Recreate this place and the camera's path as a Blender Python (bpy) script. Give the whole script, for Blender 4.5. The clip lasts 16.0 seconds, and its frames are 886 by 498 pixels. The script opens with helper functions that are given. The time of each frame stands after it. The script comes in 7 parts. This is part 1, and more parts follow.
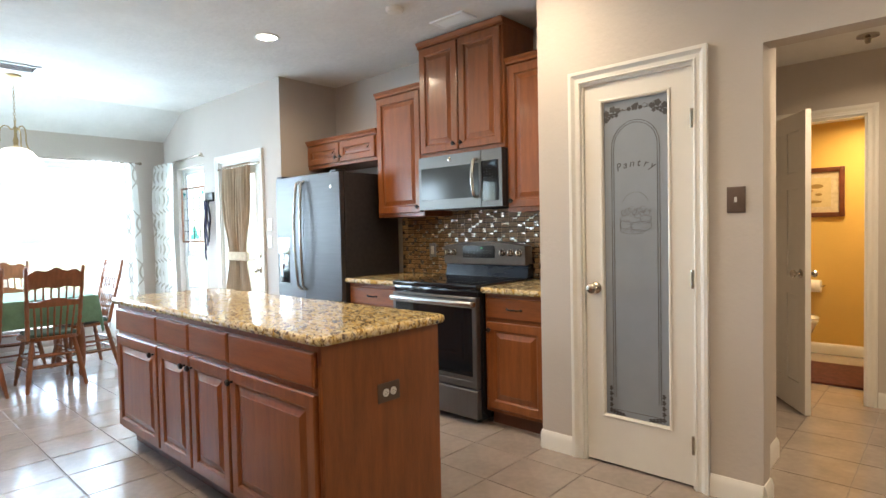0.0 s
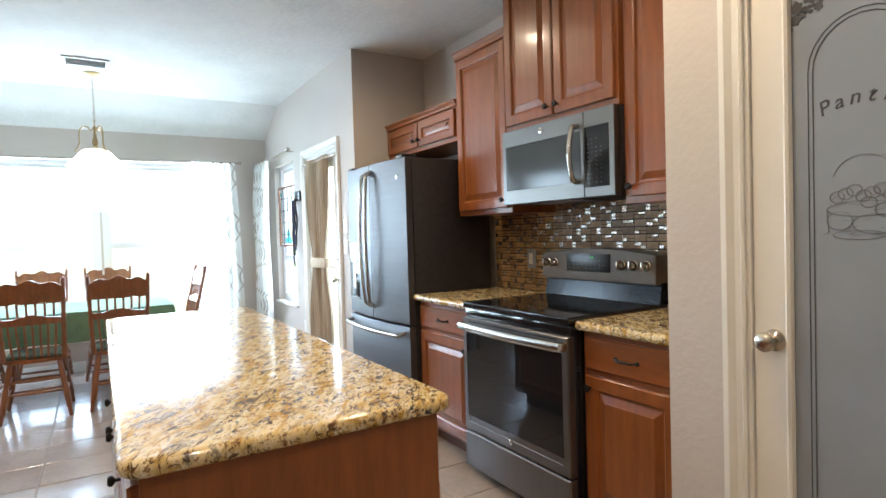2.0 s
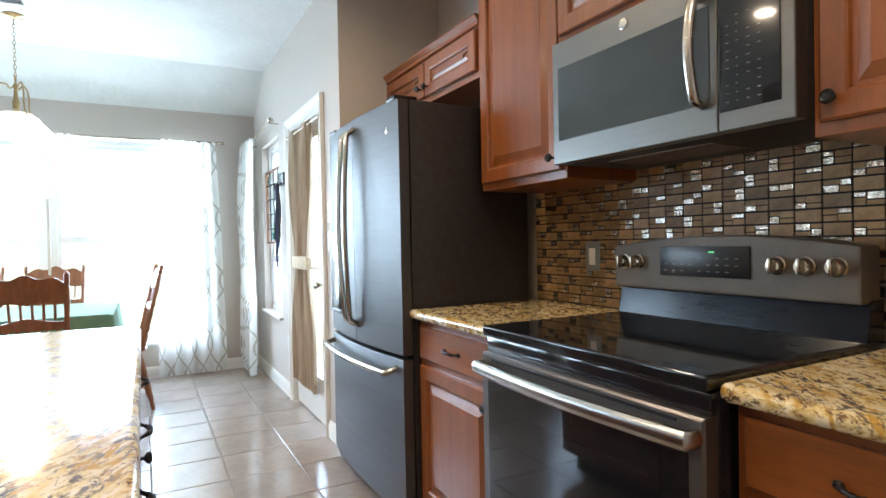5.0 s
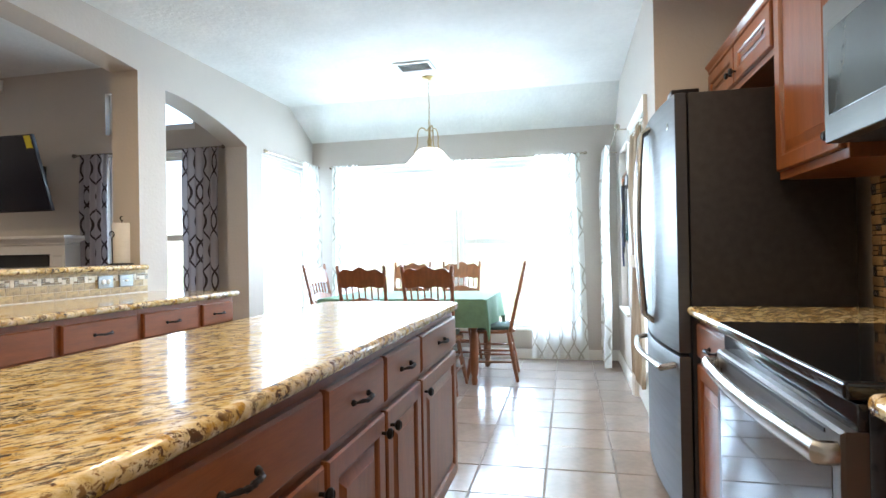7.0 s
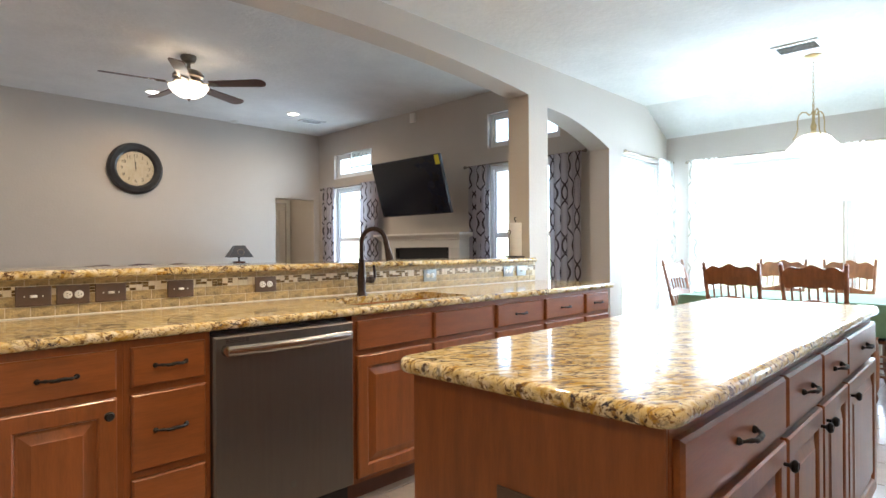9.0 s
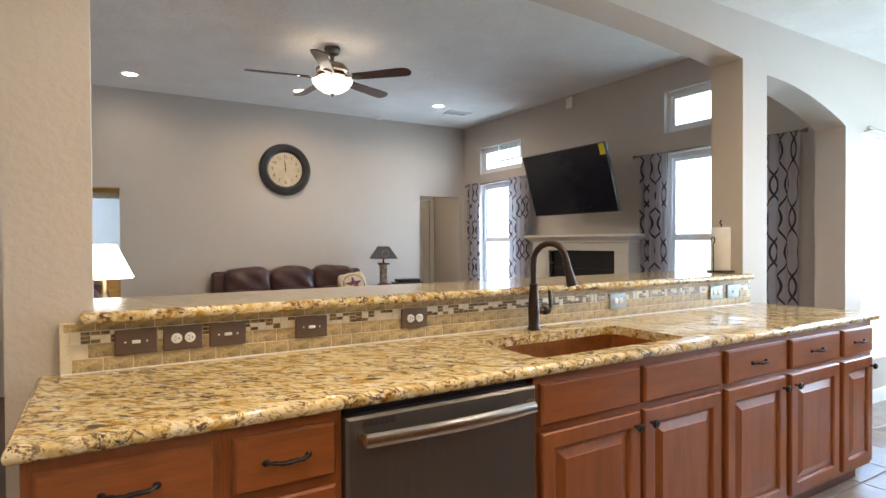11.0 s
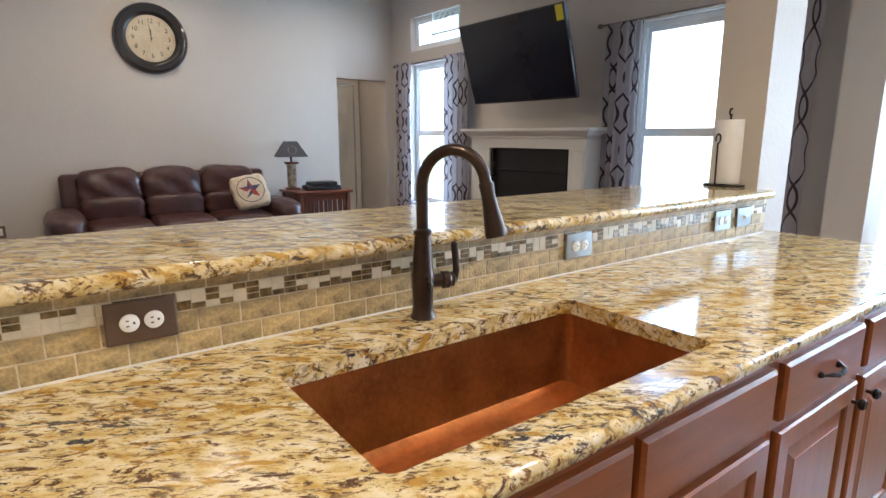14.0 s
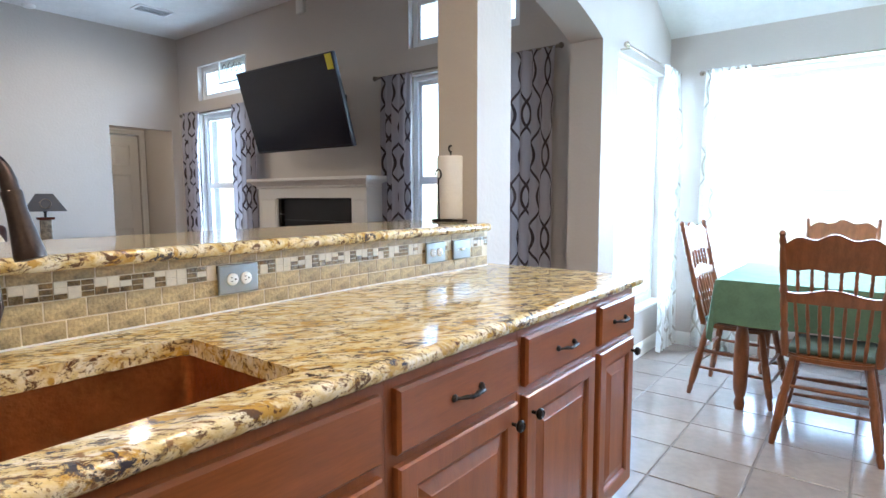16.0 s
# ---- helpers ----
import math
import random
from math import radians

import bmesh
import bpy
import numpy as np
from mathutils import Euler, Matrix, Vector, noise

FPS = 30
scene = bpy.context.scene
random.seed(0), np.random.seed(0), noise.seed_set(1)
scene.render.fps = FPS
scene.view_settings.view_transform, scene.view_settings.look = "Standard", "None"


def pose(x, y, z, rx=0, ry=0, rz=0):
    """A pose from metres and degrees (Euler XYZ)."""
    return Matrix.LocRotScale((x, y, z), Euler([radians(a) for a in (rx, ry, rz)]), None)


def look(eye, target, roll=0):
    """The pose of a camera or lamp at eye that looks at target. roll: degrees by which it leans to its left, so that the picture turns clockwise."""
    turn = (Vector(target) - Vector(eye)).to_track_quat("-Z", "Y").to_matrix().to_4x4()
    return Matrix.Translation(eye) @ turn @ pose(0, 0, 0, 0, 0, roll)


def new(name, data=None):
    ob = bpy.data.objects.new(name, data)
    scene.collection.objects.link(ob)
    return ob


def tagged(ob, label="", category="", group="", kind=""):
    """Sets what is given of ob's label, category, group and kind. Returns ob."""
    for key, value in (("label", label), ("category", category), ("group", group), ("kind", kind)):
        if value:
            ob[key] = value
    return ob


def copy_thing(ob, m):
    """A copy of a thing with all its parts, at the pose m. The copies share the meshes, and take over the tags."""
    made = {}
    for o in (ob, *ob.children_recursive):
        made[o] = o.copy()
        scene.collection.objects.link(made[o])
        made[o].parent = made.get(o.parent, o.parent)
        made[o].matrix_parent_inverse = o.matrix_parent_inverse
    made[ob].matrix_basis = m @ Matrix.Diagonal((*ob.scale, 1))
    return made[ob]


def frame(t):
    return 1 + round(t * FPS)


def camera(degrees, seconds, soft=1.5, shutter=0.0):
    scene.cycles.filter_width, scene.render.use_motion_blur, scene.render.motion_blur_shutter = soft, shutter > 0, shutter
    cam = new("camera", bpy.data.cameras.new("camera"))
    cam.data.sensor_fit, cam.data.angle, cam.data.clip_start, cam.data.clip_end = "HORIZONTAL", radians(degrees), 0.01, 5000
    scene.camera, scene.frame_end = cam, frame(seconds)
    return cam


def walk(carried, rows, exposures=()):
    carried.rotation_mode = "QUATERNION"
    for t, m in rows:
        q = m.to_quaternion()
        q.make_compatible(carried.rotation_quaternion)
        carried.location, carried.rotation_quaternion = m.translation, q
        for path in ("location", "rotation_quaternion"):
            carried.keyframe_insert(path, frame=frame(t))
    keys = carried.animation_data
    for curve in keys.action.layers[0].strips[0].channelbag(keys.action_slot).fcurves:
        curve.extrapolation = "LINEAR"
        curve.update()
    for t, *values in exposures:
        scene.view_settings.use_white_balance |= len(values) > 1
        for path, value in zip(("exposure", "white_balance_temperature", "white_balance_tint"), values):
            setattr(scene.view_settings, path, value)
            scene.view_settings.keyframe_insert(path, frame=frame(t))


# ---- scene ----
cam = camera(76.6, 16.0)
PATH = [
    (0, (0.086, 0.0, 1.292), (-1.263, 1.475, 1.224), -1.2),
    (0.5, (0.02, 0.301, 1.297), (-1.478, 1.624, 1.231), -1.5),
    (1, (-0.121, 0.573, 1.304), (-1.719, 1.774, 1.236), -1.6),
    (1.5, (-0.288, 0.844, 1.29), (-1.945, 1.962, 1.229), -1.6),
    (2, (-0.478, 1.156, 1.298), (-2.183, 2.199, 1.242), -1.7),
    (2.5, (-0.767, 1.377, 1.265), (-2.486, 2.398, 1.219), -1.4),
    (3, (-1.026, 1.565, 1.255), (-2.749, 2.58, 1.208), -1.3),
    (5.5, (-1.512, 2.009, 1.183), (-3.308, 2.889, 1.173), -1.0),
    (6, (-1.439, 2.203, 1.173), (-3.392, 2.633, 1.183), -1.2),
    (6.5, (-1.322, 2.315, 1.154), (-3.322, 2.325, 1.174), -1.0),
    (7, (-1.166, 2.377, 1.149), (-3.117, 1.94, 1.163), -1.0),
    (7.5, (-1.043, 2.405, 1.146), (-2.858, 1.566, 1.161), -0.8),
    (8, (-0.953, 2.391, 1.173), (-2.62, 1.287, 1.177), -0.8),
    (8.5, (-0.812, 2.326, 1.179), (-2.335, 1.029, 1.181), -0.6),
    (9, (-0.694, 2.229, 1.178), (-2.117, 0.823, 1.179), -0.4),
    (9.5, (-0.602, 2.113, 1.197), (-1.921, 0.609, 1.197), -0.3),
    (10, (-0.649, 1.948, 1.235), (-1.818, 0.325, 1.234), -0.3),
    (10.2, (-0.704, 1.871, 1.264), (-1.817, 0.21, 1.256), -0.3),
    (12.5, (-1.755, 0.846, 1.326), (-2.765, -0.879, 1.286), -0.2),
    (13, (-1.893, 0.701, 1.323), (-2.976, -0.972, 1.156), -0.1),
    (13.5, (-1.973, 0.62, 1.332), (-3.104, -0.999, 1.014), -0.1),
    (14, (-1.995, 0.612, 1.333), (-3.156, -0.967, 0.933), -0.0),
    (14.5, (-2.028, 0.655, 1.289), (-3.22, -0.895, 0.871), -0.2),
    (15, (-2.111, 0.712, 1.271), (-3.347, -0.804, 0.852), -0.1),
    (15.5, (-2.282, 0.808, 1.276), (-3.638, -0.634, 0.99), 0.1),
    (16, (-2.483, 0.855, 1.221), (-4.055, -0.367, 1.032), -0.2),
]
EXPOSURES = [(0, 3.0, 6500, 10), (1.5, 2.88, 6450, 10), (3, 2.84, 6400, 10), (6, 2.90, 6350, 10), (7, 2.95, 6350, 10), (8.5, 3.06, 6450, 10), (10, 3.06, 6550, 10),
             (12.5, 3.0, 6100, 10), (13.5, 2.97, 5950, 10), (15, 3.02, 5850, 10), (16, 3.10, 5750, 10)]
walk(cam, [(t, look(eye, target, roll)) for t, eye, target, roll in PATH], EXPOSURES)

# ---- world, lamps, exposure ----
world = bpy.data.worlds.new("sky")
scene.world = world
world.use_nodes = True
wn = world.node_tree
sky = wn.nodes.new("ShaderNodeTexSky")
sky.sky_type, sky.sun_disc = "NISHITA", False
sky.sun_elevation, sky.sun_rotation = radians(52), radians(70)
wn.links.new(sky.outputs[0], wn.nodes["Background"].inputs[0])
wn.nodes["Background"].inputs[1].default_value = 0.12

sun = new("sun", bpy.data.lights.new("sun", "SUN"))
sun.data.energy, sun.data.angle, sun.data.color = 4.0, radians(0.5), (1.0, 0.95, 0.88)
sun.matrix_world = look((9, 3, 12), (0, 0, 0))


def window_or_fill_lamp(cx, cy, cz, w, h, tx, ty, power, dip=0.0):
    """Sky light that comes in at a window, from just outside of it; in the bedroom a plain fill."""
    ob = new("window_light", bpy.data.lights.new("window_light", "AREA"))
    ob.data.shape, ob.data.size, ob.data.size_y = "RECTANGLE", w, h
    ob.data.energy, ob.data.color = power, (0.62, 0.79, 1.0)
    ob.matrix_world = look((cx, cy, cz), (cx + tx, cy + ty, cz - dip))
    return ob


def bulb(x, y, z, power, color=(1.0, 0.78, 0.53), size=0.1, tilt=(0, 0, -1), spread=160):
    ob = new("lamp_light", bpy.data.lights.new("lamp_light", "AREA"))
    ob.data.shape, ob.data.size, ob.data.energy, ob.data.color = "DISK", size, power * 0.2, color
    ob.data.spread = radians(spread)
    ob.matrix_world = look((x, y, z), (x + tilt[0], y + tilt[1] + 0.0001, z + tilt[2]))
    return ob


SKYW = 6.2  # watts for each square metre of window
window_or_fill_lamp(-7.70, 0.46, 1.26, 1.6, 1.95, 1, 0, SKYW * 4.2, 0.45)
window_or_fill_lamp(-7.70, 1.88, 1.26, 1.3, 1.95, 1, 0, SKYW * 3.4, 0.45)
window_or_fill_lamp(-6.76, -1.05, 1.35, 1.1, 1.8, 0, 1, SKYW * 2.4, 0.45)
window_or_fill_lamp(-6.57, 3.35, 1.35, 0.75, 1.6, 0, -1, SKYW * 1.2)
window_or_fill_lamp(-5.42, 3.35, 1.15, 0.62, 1.7, 0, -1, SKYW * 0.9)
for yy, lit in ((-5.20, 2.1), (-1.79, 0.75)):
    window_or_fill_lamp(-6.48, yy, 1.3, 1.0, 1.9, 1, 0, SKYW * lit)
    window_or_fill_lamp(-6.48, yy, 2.66, 1.0, 0.4, 1, 0, SKYW * lit * 0.2)
for lx, ly, lp in ((-3.70, 2.25, 10.5), (-3.84, 0.50, 11), (-1.66, 2.30, 9.5), (-1.66, 0.50, 14)):
    bulb(lx, ly, 2.735, lp, size=0.14)
bulb(-4.95, -5.0, 3.13, 7, size=0.14)
bulb(-3.12, -5.2, 3.13, 7, size=0.14)
bulb(-1.33, -5.46, 3.13, 1.6, size=0.14)
bulb(-2.93, -3.58, 2.68, 20, size=0.10, spread=180)
bulb(-2.93, -3.58, 2.848, 3, size=0.385, tilt=(0, 0, 1), spread=180)
bulb(-6.12, 1.16, 2.0, 6, size=0.16, spread=175)
# unseen lamp behind the start point, added to brighten the pantry side
bulb(0.35, 1.6, 2.735, 12, size=0.14)
bulb(-0.45, 6.0, 2.3, 16, color=(1.0, 0.72, 0.36), size=0.3)
# added fill for the hallway door; no lamp is known there
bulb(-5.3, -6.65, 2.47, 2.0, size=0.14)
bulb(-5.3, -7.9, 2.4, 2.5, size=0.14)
bulb(-0.1, 3.9, 2.42, 13, size=0.14)
bulb(-0.8, -6.7, 2.38, 6.5, color=(1.0, 0.90, 0.70), size=0.2)
# bedroom fill inside a solid wall, added without any window
window_or_fill_lamp(0.35, -9.4, 1.5, 1.2, 1.4, -1, 0, 7)

# ---- materials ----


def mat(name, color, rough=0.5, metal=0.0, var=0.12, scale=6.0, bump=0.0, bscale=80.0, stretch=(1, 1, 1), coat=0.0,
        color2=None, detail=4.0, spec=0.5, per_piece=0.0, rvar=0.0):
    """A surface with variation at two scales and fine relief."""
    m = bpy.data.materials.new(name)
    m.use_nodes = True
    t = m.node_tree
    b = t.nodes["Principled BSDF"]
    b.inputs["Roughness"].default_value, b.inputs["Metallic"].default_value = rough, metal
    b.inputs["Coat Weight"].default_value, b.inputs["Coat Roughness"].default_value = coat, 0.12
    b.inputs["Specular IOR Level"].default_value = spec
    c2 = color2 or tuple(min(1, c * (1 - 2 * var)) for c in color)
    tc = t.nodes.new("ShaderNodeTexCoord")
    mp = t.nodes.new("ShaderNodeMapping")
    mp.inputs["Scale"].default_value = stretch
    t.links.new(tc.outputs["Object"], mp.inputs[0])
    n1 = t.nodes.new("ShaderNodeTexNoise")
    n1.inputs["Scale"].default_value, n1.inputs["Detail"].default_value = scale, detail
    t.links.new(mp.outputs[0], n1.inputs[0])
    n2 = t.nodes.new("ShaderNodeTexNoise")
    n2.inputs["Scale"].default_value, n2.inputs["Detail"].default_value = scale * 7, 3
    t.links.new(mp.outputs[0], n2.inputs[0])
    add = t.nodes.new("ShaderNodeMath")
    add.operation = "MULTIPLY_ADD"
    t.links.new(n2.outputs[0], add.inputs[0])
    add.inputs[1].default_value = 0.45
    t.links.new(n1.outputs[0], add.inputs[2])
    mr = t.nodes.new("ShaderNodeMapRange")
    mr.inputs[1].default_value, mr.inputs[2].default_value = 0.5, 0.95
    t.links.new(add.outputs[0], mr.inputs[0])
    mix = t.nodes.new("ShaderNodeMix")
    mix.data_type = "RGBA"
    mix.inputs[6].default_value, mix.inputs[7].default_value = (*color, 1), (*c2, 1)
    t.links.new(mr.outputs[0], mix.inputs[0])
    out = mix.outputs[2]
    if per_piece:
        oi = t.nodes.new("ShaderNodeObjectInfo")
        r2 = t.nodes.new("ShaderNodeMapRange")
        r2.inputs[3].default_value, r2.inputs[4].default_value = 1 - per_piece, 1 + per_piece
        t.links.new(oi.outputs["Random"], r2.inputs[0])
        hv = t.nodes.new("ShaderNodeHueSaturation")
        t.links.new(out, hv.inputs["Color"])
        t.links.new(r2.outputs[0], hv.inputs["Value"])
        out = hv.outputs[0]
    t.links.new(out, b.inputs["Base Color"])
    if rvar:
        r3 = t.nodes.new("ShaderNodeMapRange")
        r3.inputs[3].default_value, r3.inputs[4].default_value = max(0, rough - rvar), rough + rvar
        t.links.new(n1.outputs[0], r3.inputs[0])
        t.links.new(r3.outputs[0], b.inputs["Roughness"])
    if bump:
        n3 = t.nodes.new("ShaderNodeTexNoise")
        n3.inputs["Scale"].default_value, n3.inputs["Detail"].default_value = bscale, 3
        t.links.new(mp.outputs[0], n3.inputs[0])
        bp = t.nodes.new("ShaderNodeBump")
        bp.inputs["Strength"].default_value, bp.inputs["Distance"].default_value = bump, 0.004
        t.links.new(n3.outputs[0], bp.inputs["Height"])
        t.links.new(bp.outputs[0], b.inputs["Normal"])
    return m


def granite_mat():
    """Polished cream and gold granite with dark drawn-out flecks."""
    m = bpy.data.materials.new("granite")
    m.use_nodes = True
    t = m.node_tree
    b = t.nodes["Principled BSDF"]
    b.inputs["Roughness"].default_value = 0.11
    b.inputs["Coat Weight"].default_value, b.inputs["Coat Roughness"].default_value = 0.15, 0.04
    g = t.nodes.new("ShaderNodeNewGeometry")
    turn = t.nodes.new("ShaderNodeMapping")
    turn.inputs["Rotation"].default_value = (0, 0, radians(33))
    t.links.new(g.outputs["Position"], turn.inputs[0])
    mp = t.nodes.new("ShaderNodeMapping")
    mp.inputs["Scale"].default_value = (0.42, 1.0, 0.8)
    t.links.new(turn.outputs[0], mp.inputs[0])

    def noise_node(scale, detail, rough, dist, shift=0.0):
        n = t.nodes.new("ShaderNodeTexNoise")
        n.noise_dimensions = "4D"
        for k, v in (("Scale", scale), ("Detail", detail), ("Roughness", rough), ("Distortion", dist), ("W", shift)):
            n.inputs[k].default_value = v
        t.links.new(mp.outputs[0], n.inputs["Vector"])
        return n

    def ramp(src, stops):
        r = t.nodes.new("ShaderNodeValToRGB")
        while len(r.color_ramp.elements) < len(stops):
            r.color_ramp.elements.new(0.5)
        for e, (p, c) in zip(r.color_ramp.elements, stops):
            e.position, e.color = p, (*c, 1)
        t.links.new(src, r.inputs[0])
        return r

    def mask(src, lo, hi):
        return ramp(src, [(lo, (0, 0, 0)), (hi, (1, 1, 1))]).outputs[0]

    def mixer(fac, a, c):
        x = t.nodes.new("ShaderNodeMix")
        x.data_type = "RGBA"
        t.links.new(fac, x.inputs[0])
        t.links.new(a, x.inputs[6])
        x.inputs[7].default_value = (*c, 1)
        return x.outputs[2]

    def times(a, c):
        n = t.nodes.new("ShaderNodeMath")
        n.operation = "MULTIPLY"
        t.links.new(a, n.inputs[0])
        t.links.new(c, n.inputs[1])
        return n.outputs[0]

    field = noise_node(8, 3, 0.55, 0.7, 4.0).outputs[0]
    col = ramp(noise_node(38, 5, 0.65, 0.6).outputs[0], [(0.36, (0.48, 0.30, 0.08)), (0.45, (0.62, 0.47, 0.21)), (0.54, (0.70, 0.58, 0.34)), (0.66, (0.77, 0.70, 0.54))]).outputs[0]
    col = mixer(mask(noise_node(26, 5, 0.65, 0.9, 1.0).outputs[0], 0.55, 0.60), col, (0.45, 0.26, 0.05))
    col = mixer(mask(noise_node(95, 4, 0.7, 0.4, 2.0).outputs[0], 0.56, 0.61), col, (0.27, 0.155, 0.065))
    col = mixer(times(mask(noise_node(52, 7, 0.76, 1.2, 3.0).outputs[0], 0.53, 0.57), mask(field, 0.29, 0.45)), col, (0.11, 0.056, 0.028))
    col = mixer(times(mask(noise_node(48, 7, 0.74, 1.1, 5.0).outputs[0], 0.545, 0.575), mask(noise_node(6.0, 2, 0.5, 0.5, 6.0).outputs[0], 0.50, 0.60)), col, (0.050, 0.047, 0.055))
    t.links.new(col, b.inputs["Base Color"])
    return m


def curtain_mat(name, cloth, line, sheer):
    """Cloth with a printed lattice of crossing wavy lines along local x (width) and z (height)."""
    m = bpy.data.materials.new(name)
    m.use_nodes = True
    t = m.node_tree
    b = t.nodes["Principled BSDF"]
    b.inputs["Roughness"].default_value = 0.9
    uv = t.nodes.new("ShaderNodeUVMap")
    sep = t.nodes.new("ShaderNodeSeparateXYZ")
    t.links.new(uv.outputs[0], sep.inputs[0])

    def op(kind, a, c, d=None):
        n = t.nodes.new("ShaderNodeMath")
        n.operation = kind
        for i, v in enumerate((a, c, d)):
            if v is None:
                continue
            if isinstance(v, (int, float)):
                n.inputs[i].default_value = v
            else:
                t.links.new(v, n.inputs[i])
        return n.outputs[0]

    wave = op("MULTIPLY", op("SINE", op("MULTIPLY", sep.outputs[1], 2 * math.pi / 0.58), None), 0.072)
    masks = []
    for sign, off in ((1, 0.0), (-1, 0.5)):
        pos = op("ADD", op("MULTIPLY_ADD", wave, sign, sep.outputs[0]), off * 0.17)
        fr = op("ABSOLUTE", op("SUBTRACT", op("FRACT", op("DIVIDE", pos, 0.17), None), 0.5), None)
        masks.append(op("LESS_THAN", fr, 0.058))
    both = op("MAXIMUM", masks[0], masks[1])
    mix = t.nodes.new("ShaderNodeMix")
    mix.data_type = "RGBA"
    mix.inputs[6].default_value, mix.inputs[7].default_value = (*cloth, 1), (*line, 1)
    t.links.new(both, mix.inputs[0])
    t.links.new(mix.outputs[2], b.inputs["Base Color"])
    tr = t.nodes.new("ShaderNodeBsdfTranslucent")
    t.links.new(mix.outputs[2], tr.inputs[0])
    ms = t.nodes.new("ShaderNodeMixShader")
    ms.inputs[0].default_value = sheer
    t.links.new(b.outputs[0], ms.inputs[1])
    t.links.new(tr.outputs[0], ms.inputs[2])
    t.links.new(ms.outputs[0], t.nodes["Material Output"].inputs[0])
    return m


def glow_mat(name, color, power):
    m = mat(name, color, 0.4)
    b = m.node_tree.nodes["Principled BSDF"]
    b.inputs["Emission Color"].default_value, b.inputs["Emission Strength"].default_value = (*color, 1), power
    return m


def glass_mat(name, color, rough=0.0, alpha=0.15):
    """Thin pane: mostly clear, with the gloss of glass."""
    m = bpy.data.materials.new(name)
    m.use_nodes = True
    t = m.node_tree
    t.nodes.remove(t.nodes["Principled BSDF"])
    tr, gl = t.nodes.new("ShaderNodeBsdfTransparent"), t.nodes.new("ShaderNodeBsdfGlossy")
    tr.inputs[0].default_value, gl.inputs["Roughness"].default_value = (*color, 1), rough
    ms = t.nodes.new("ShaderNodeMixShader")
    ms.inputs[0].default_value = 0.05
    t.links.new(tr.outputs[0], ms.inputs[1])
    t.links.new(gl.outputs[0], ms.inputs[2])
    t.links.new(ms.outputs[0], t.nodes["Material Output"].inputs[0])
    return m


WALL = mat("wall_paint", (0.54, 0.49, 0.44), 0.70, var=0.02, scale=1.2, bump=0.45, bscale=48)
CEIL = mat("ceiling_paint", (0.76, 0.755, 0.735), 0.85, var=0.05, scale=3.0, bump=1.0, bscale=30)
YELLOW = mat("yellow_paint", (0.72, 0.48, 0.13), 0.7, var=0.03, scale=1.0, bump=0.2, bscale=55)
PALE = mat("pale_blue_paint", (0.62, 0.66, 0.70), 0.75, var=0.02, scale=1.0)
TRIM = mat("trim_paint", (0.78, 0.76, 0.71), 0.35, var=0.02, scale=3)
DOORP = mat("door_paint", (0.76, 0.73, 0.67), 0.4, var=0.02, scale=3)
CHERRY = mat("cherry_wood", (0.285, 0.086, 0.022), 0.33, var=0.17, scale=5, stretch=(6, 6, 0.7), coat=0.22, bump=0.05, bscale=40)
CHERRYH = mat("cherry_wood_across", (0.285, 0.086, 0.022), 0.33, var=0.17, scale=5, stretch=(0.7, 6, 6), coat=0.22, bump=0.05, bscale=40)
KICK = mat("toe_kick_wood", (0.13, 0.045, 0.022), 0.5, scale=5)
OAK = mat("honey_oak", (0.27, 0.095, 0.035), 0.32, var=0.2, scale=7, stretch=(5, 5, 0.8), coat=0.3)
GRANITE = granite_mat()
SLATE = mat("slate_metal", (0.17, 0.168, 0.160), 0.36, metal=0.9, var=0.04, scale=3, stretch=(1, 1, 20), rvar=0.04)
SLATED = mat("dark_slate_metal", (0.17, 0.155, 0.145), 0.36, metal=0.85, var=0.04, scale=3, stretch=(20, 1, 1))
SLATEF = mat("fridge_slate_metal", (0.125, 0.127, 0.132), 0.44, metal=0.8, var=0.04, scale=3, stretch=(1, 1, 20), rvar=0.04)
SLATEB = mat("brown_slate_metal", (0.135, 0.112, 0.092), 0.5, metal=0.35, var=0.12, scale=12)
STEEL = mat("brushed_steel", (0.52, 0.50, 0.46), 0.24, metal=1.0, var=0.05, scale=4, stretch=(1, 1, 30))
BLACKP = mat("black_enamel", (0.012, 0.013, 0.017), 0.09, var=0.05, scale=4, coat=0.5)
RISERP = mat("dark_glossy_riser", (0.008, 0.009, 0.014), 0.18, var=0.1, scale=4, stretch=(1, 1, 8), spec=0.3)
SIDEP = mat("dark_grained_metal", (0.030, 0.026, 0.028), 0.55, var=0.2, scale=30, bump=0.12, bscale=260)
BGLASS = mat("black_glass", (0.010, 0.011, 0.013), 0.04, var=0.05, coat=0.25, spec=0.5)
MGLASS = mat("oven_window_glass", (0.05, 0.06, 0.065), 0.12, var=0.05, coat=0.1, spec=0.35)
BRONZE = mat("oil_rubbed_bronze", (0.075, 0.052, 0.042), 0.30, metal=0.75, var=0.2, scale=18, rvar=0.08)
IRON = mat("black_iron", (0.02, 0.018, 0.017), 0.42, metal=0.6, var=0.2, scale=30)
NICKEL = mat("satin_nickel", (0.56, 0.50, 0.42), 0.22, metal=1.0, var=0.04)
COPPER = mat("hammered_copper", (0.53, 0.215, 0.070), 0.33, metal=0.85, var=0.22, scale=10, bump=0.5, bscale=105)
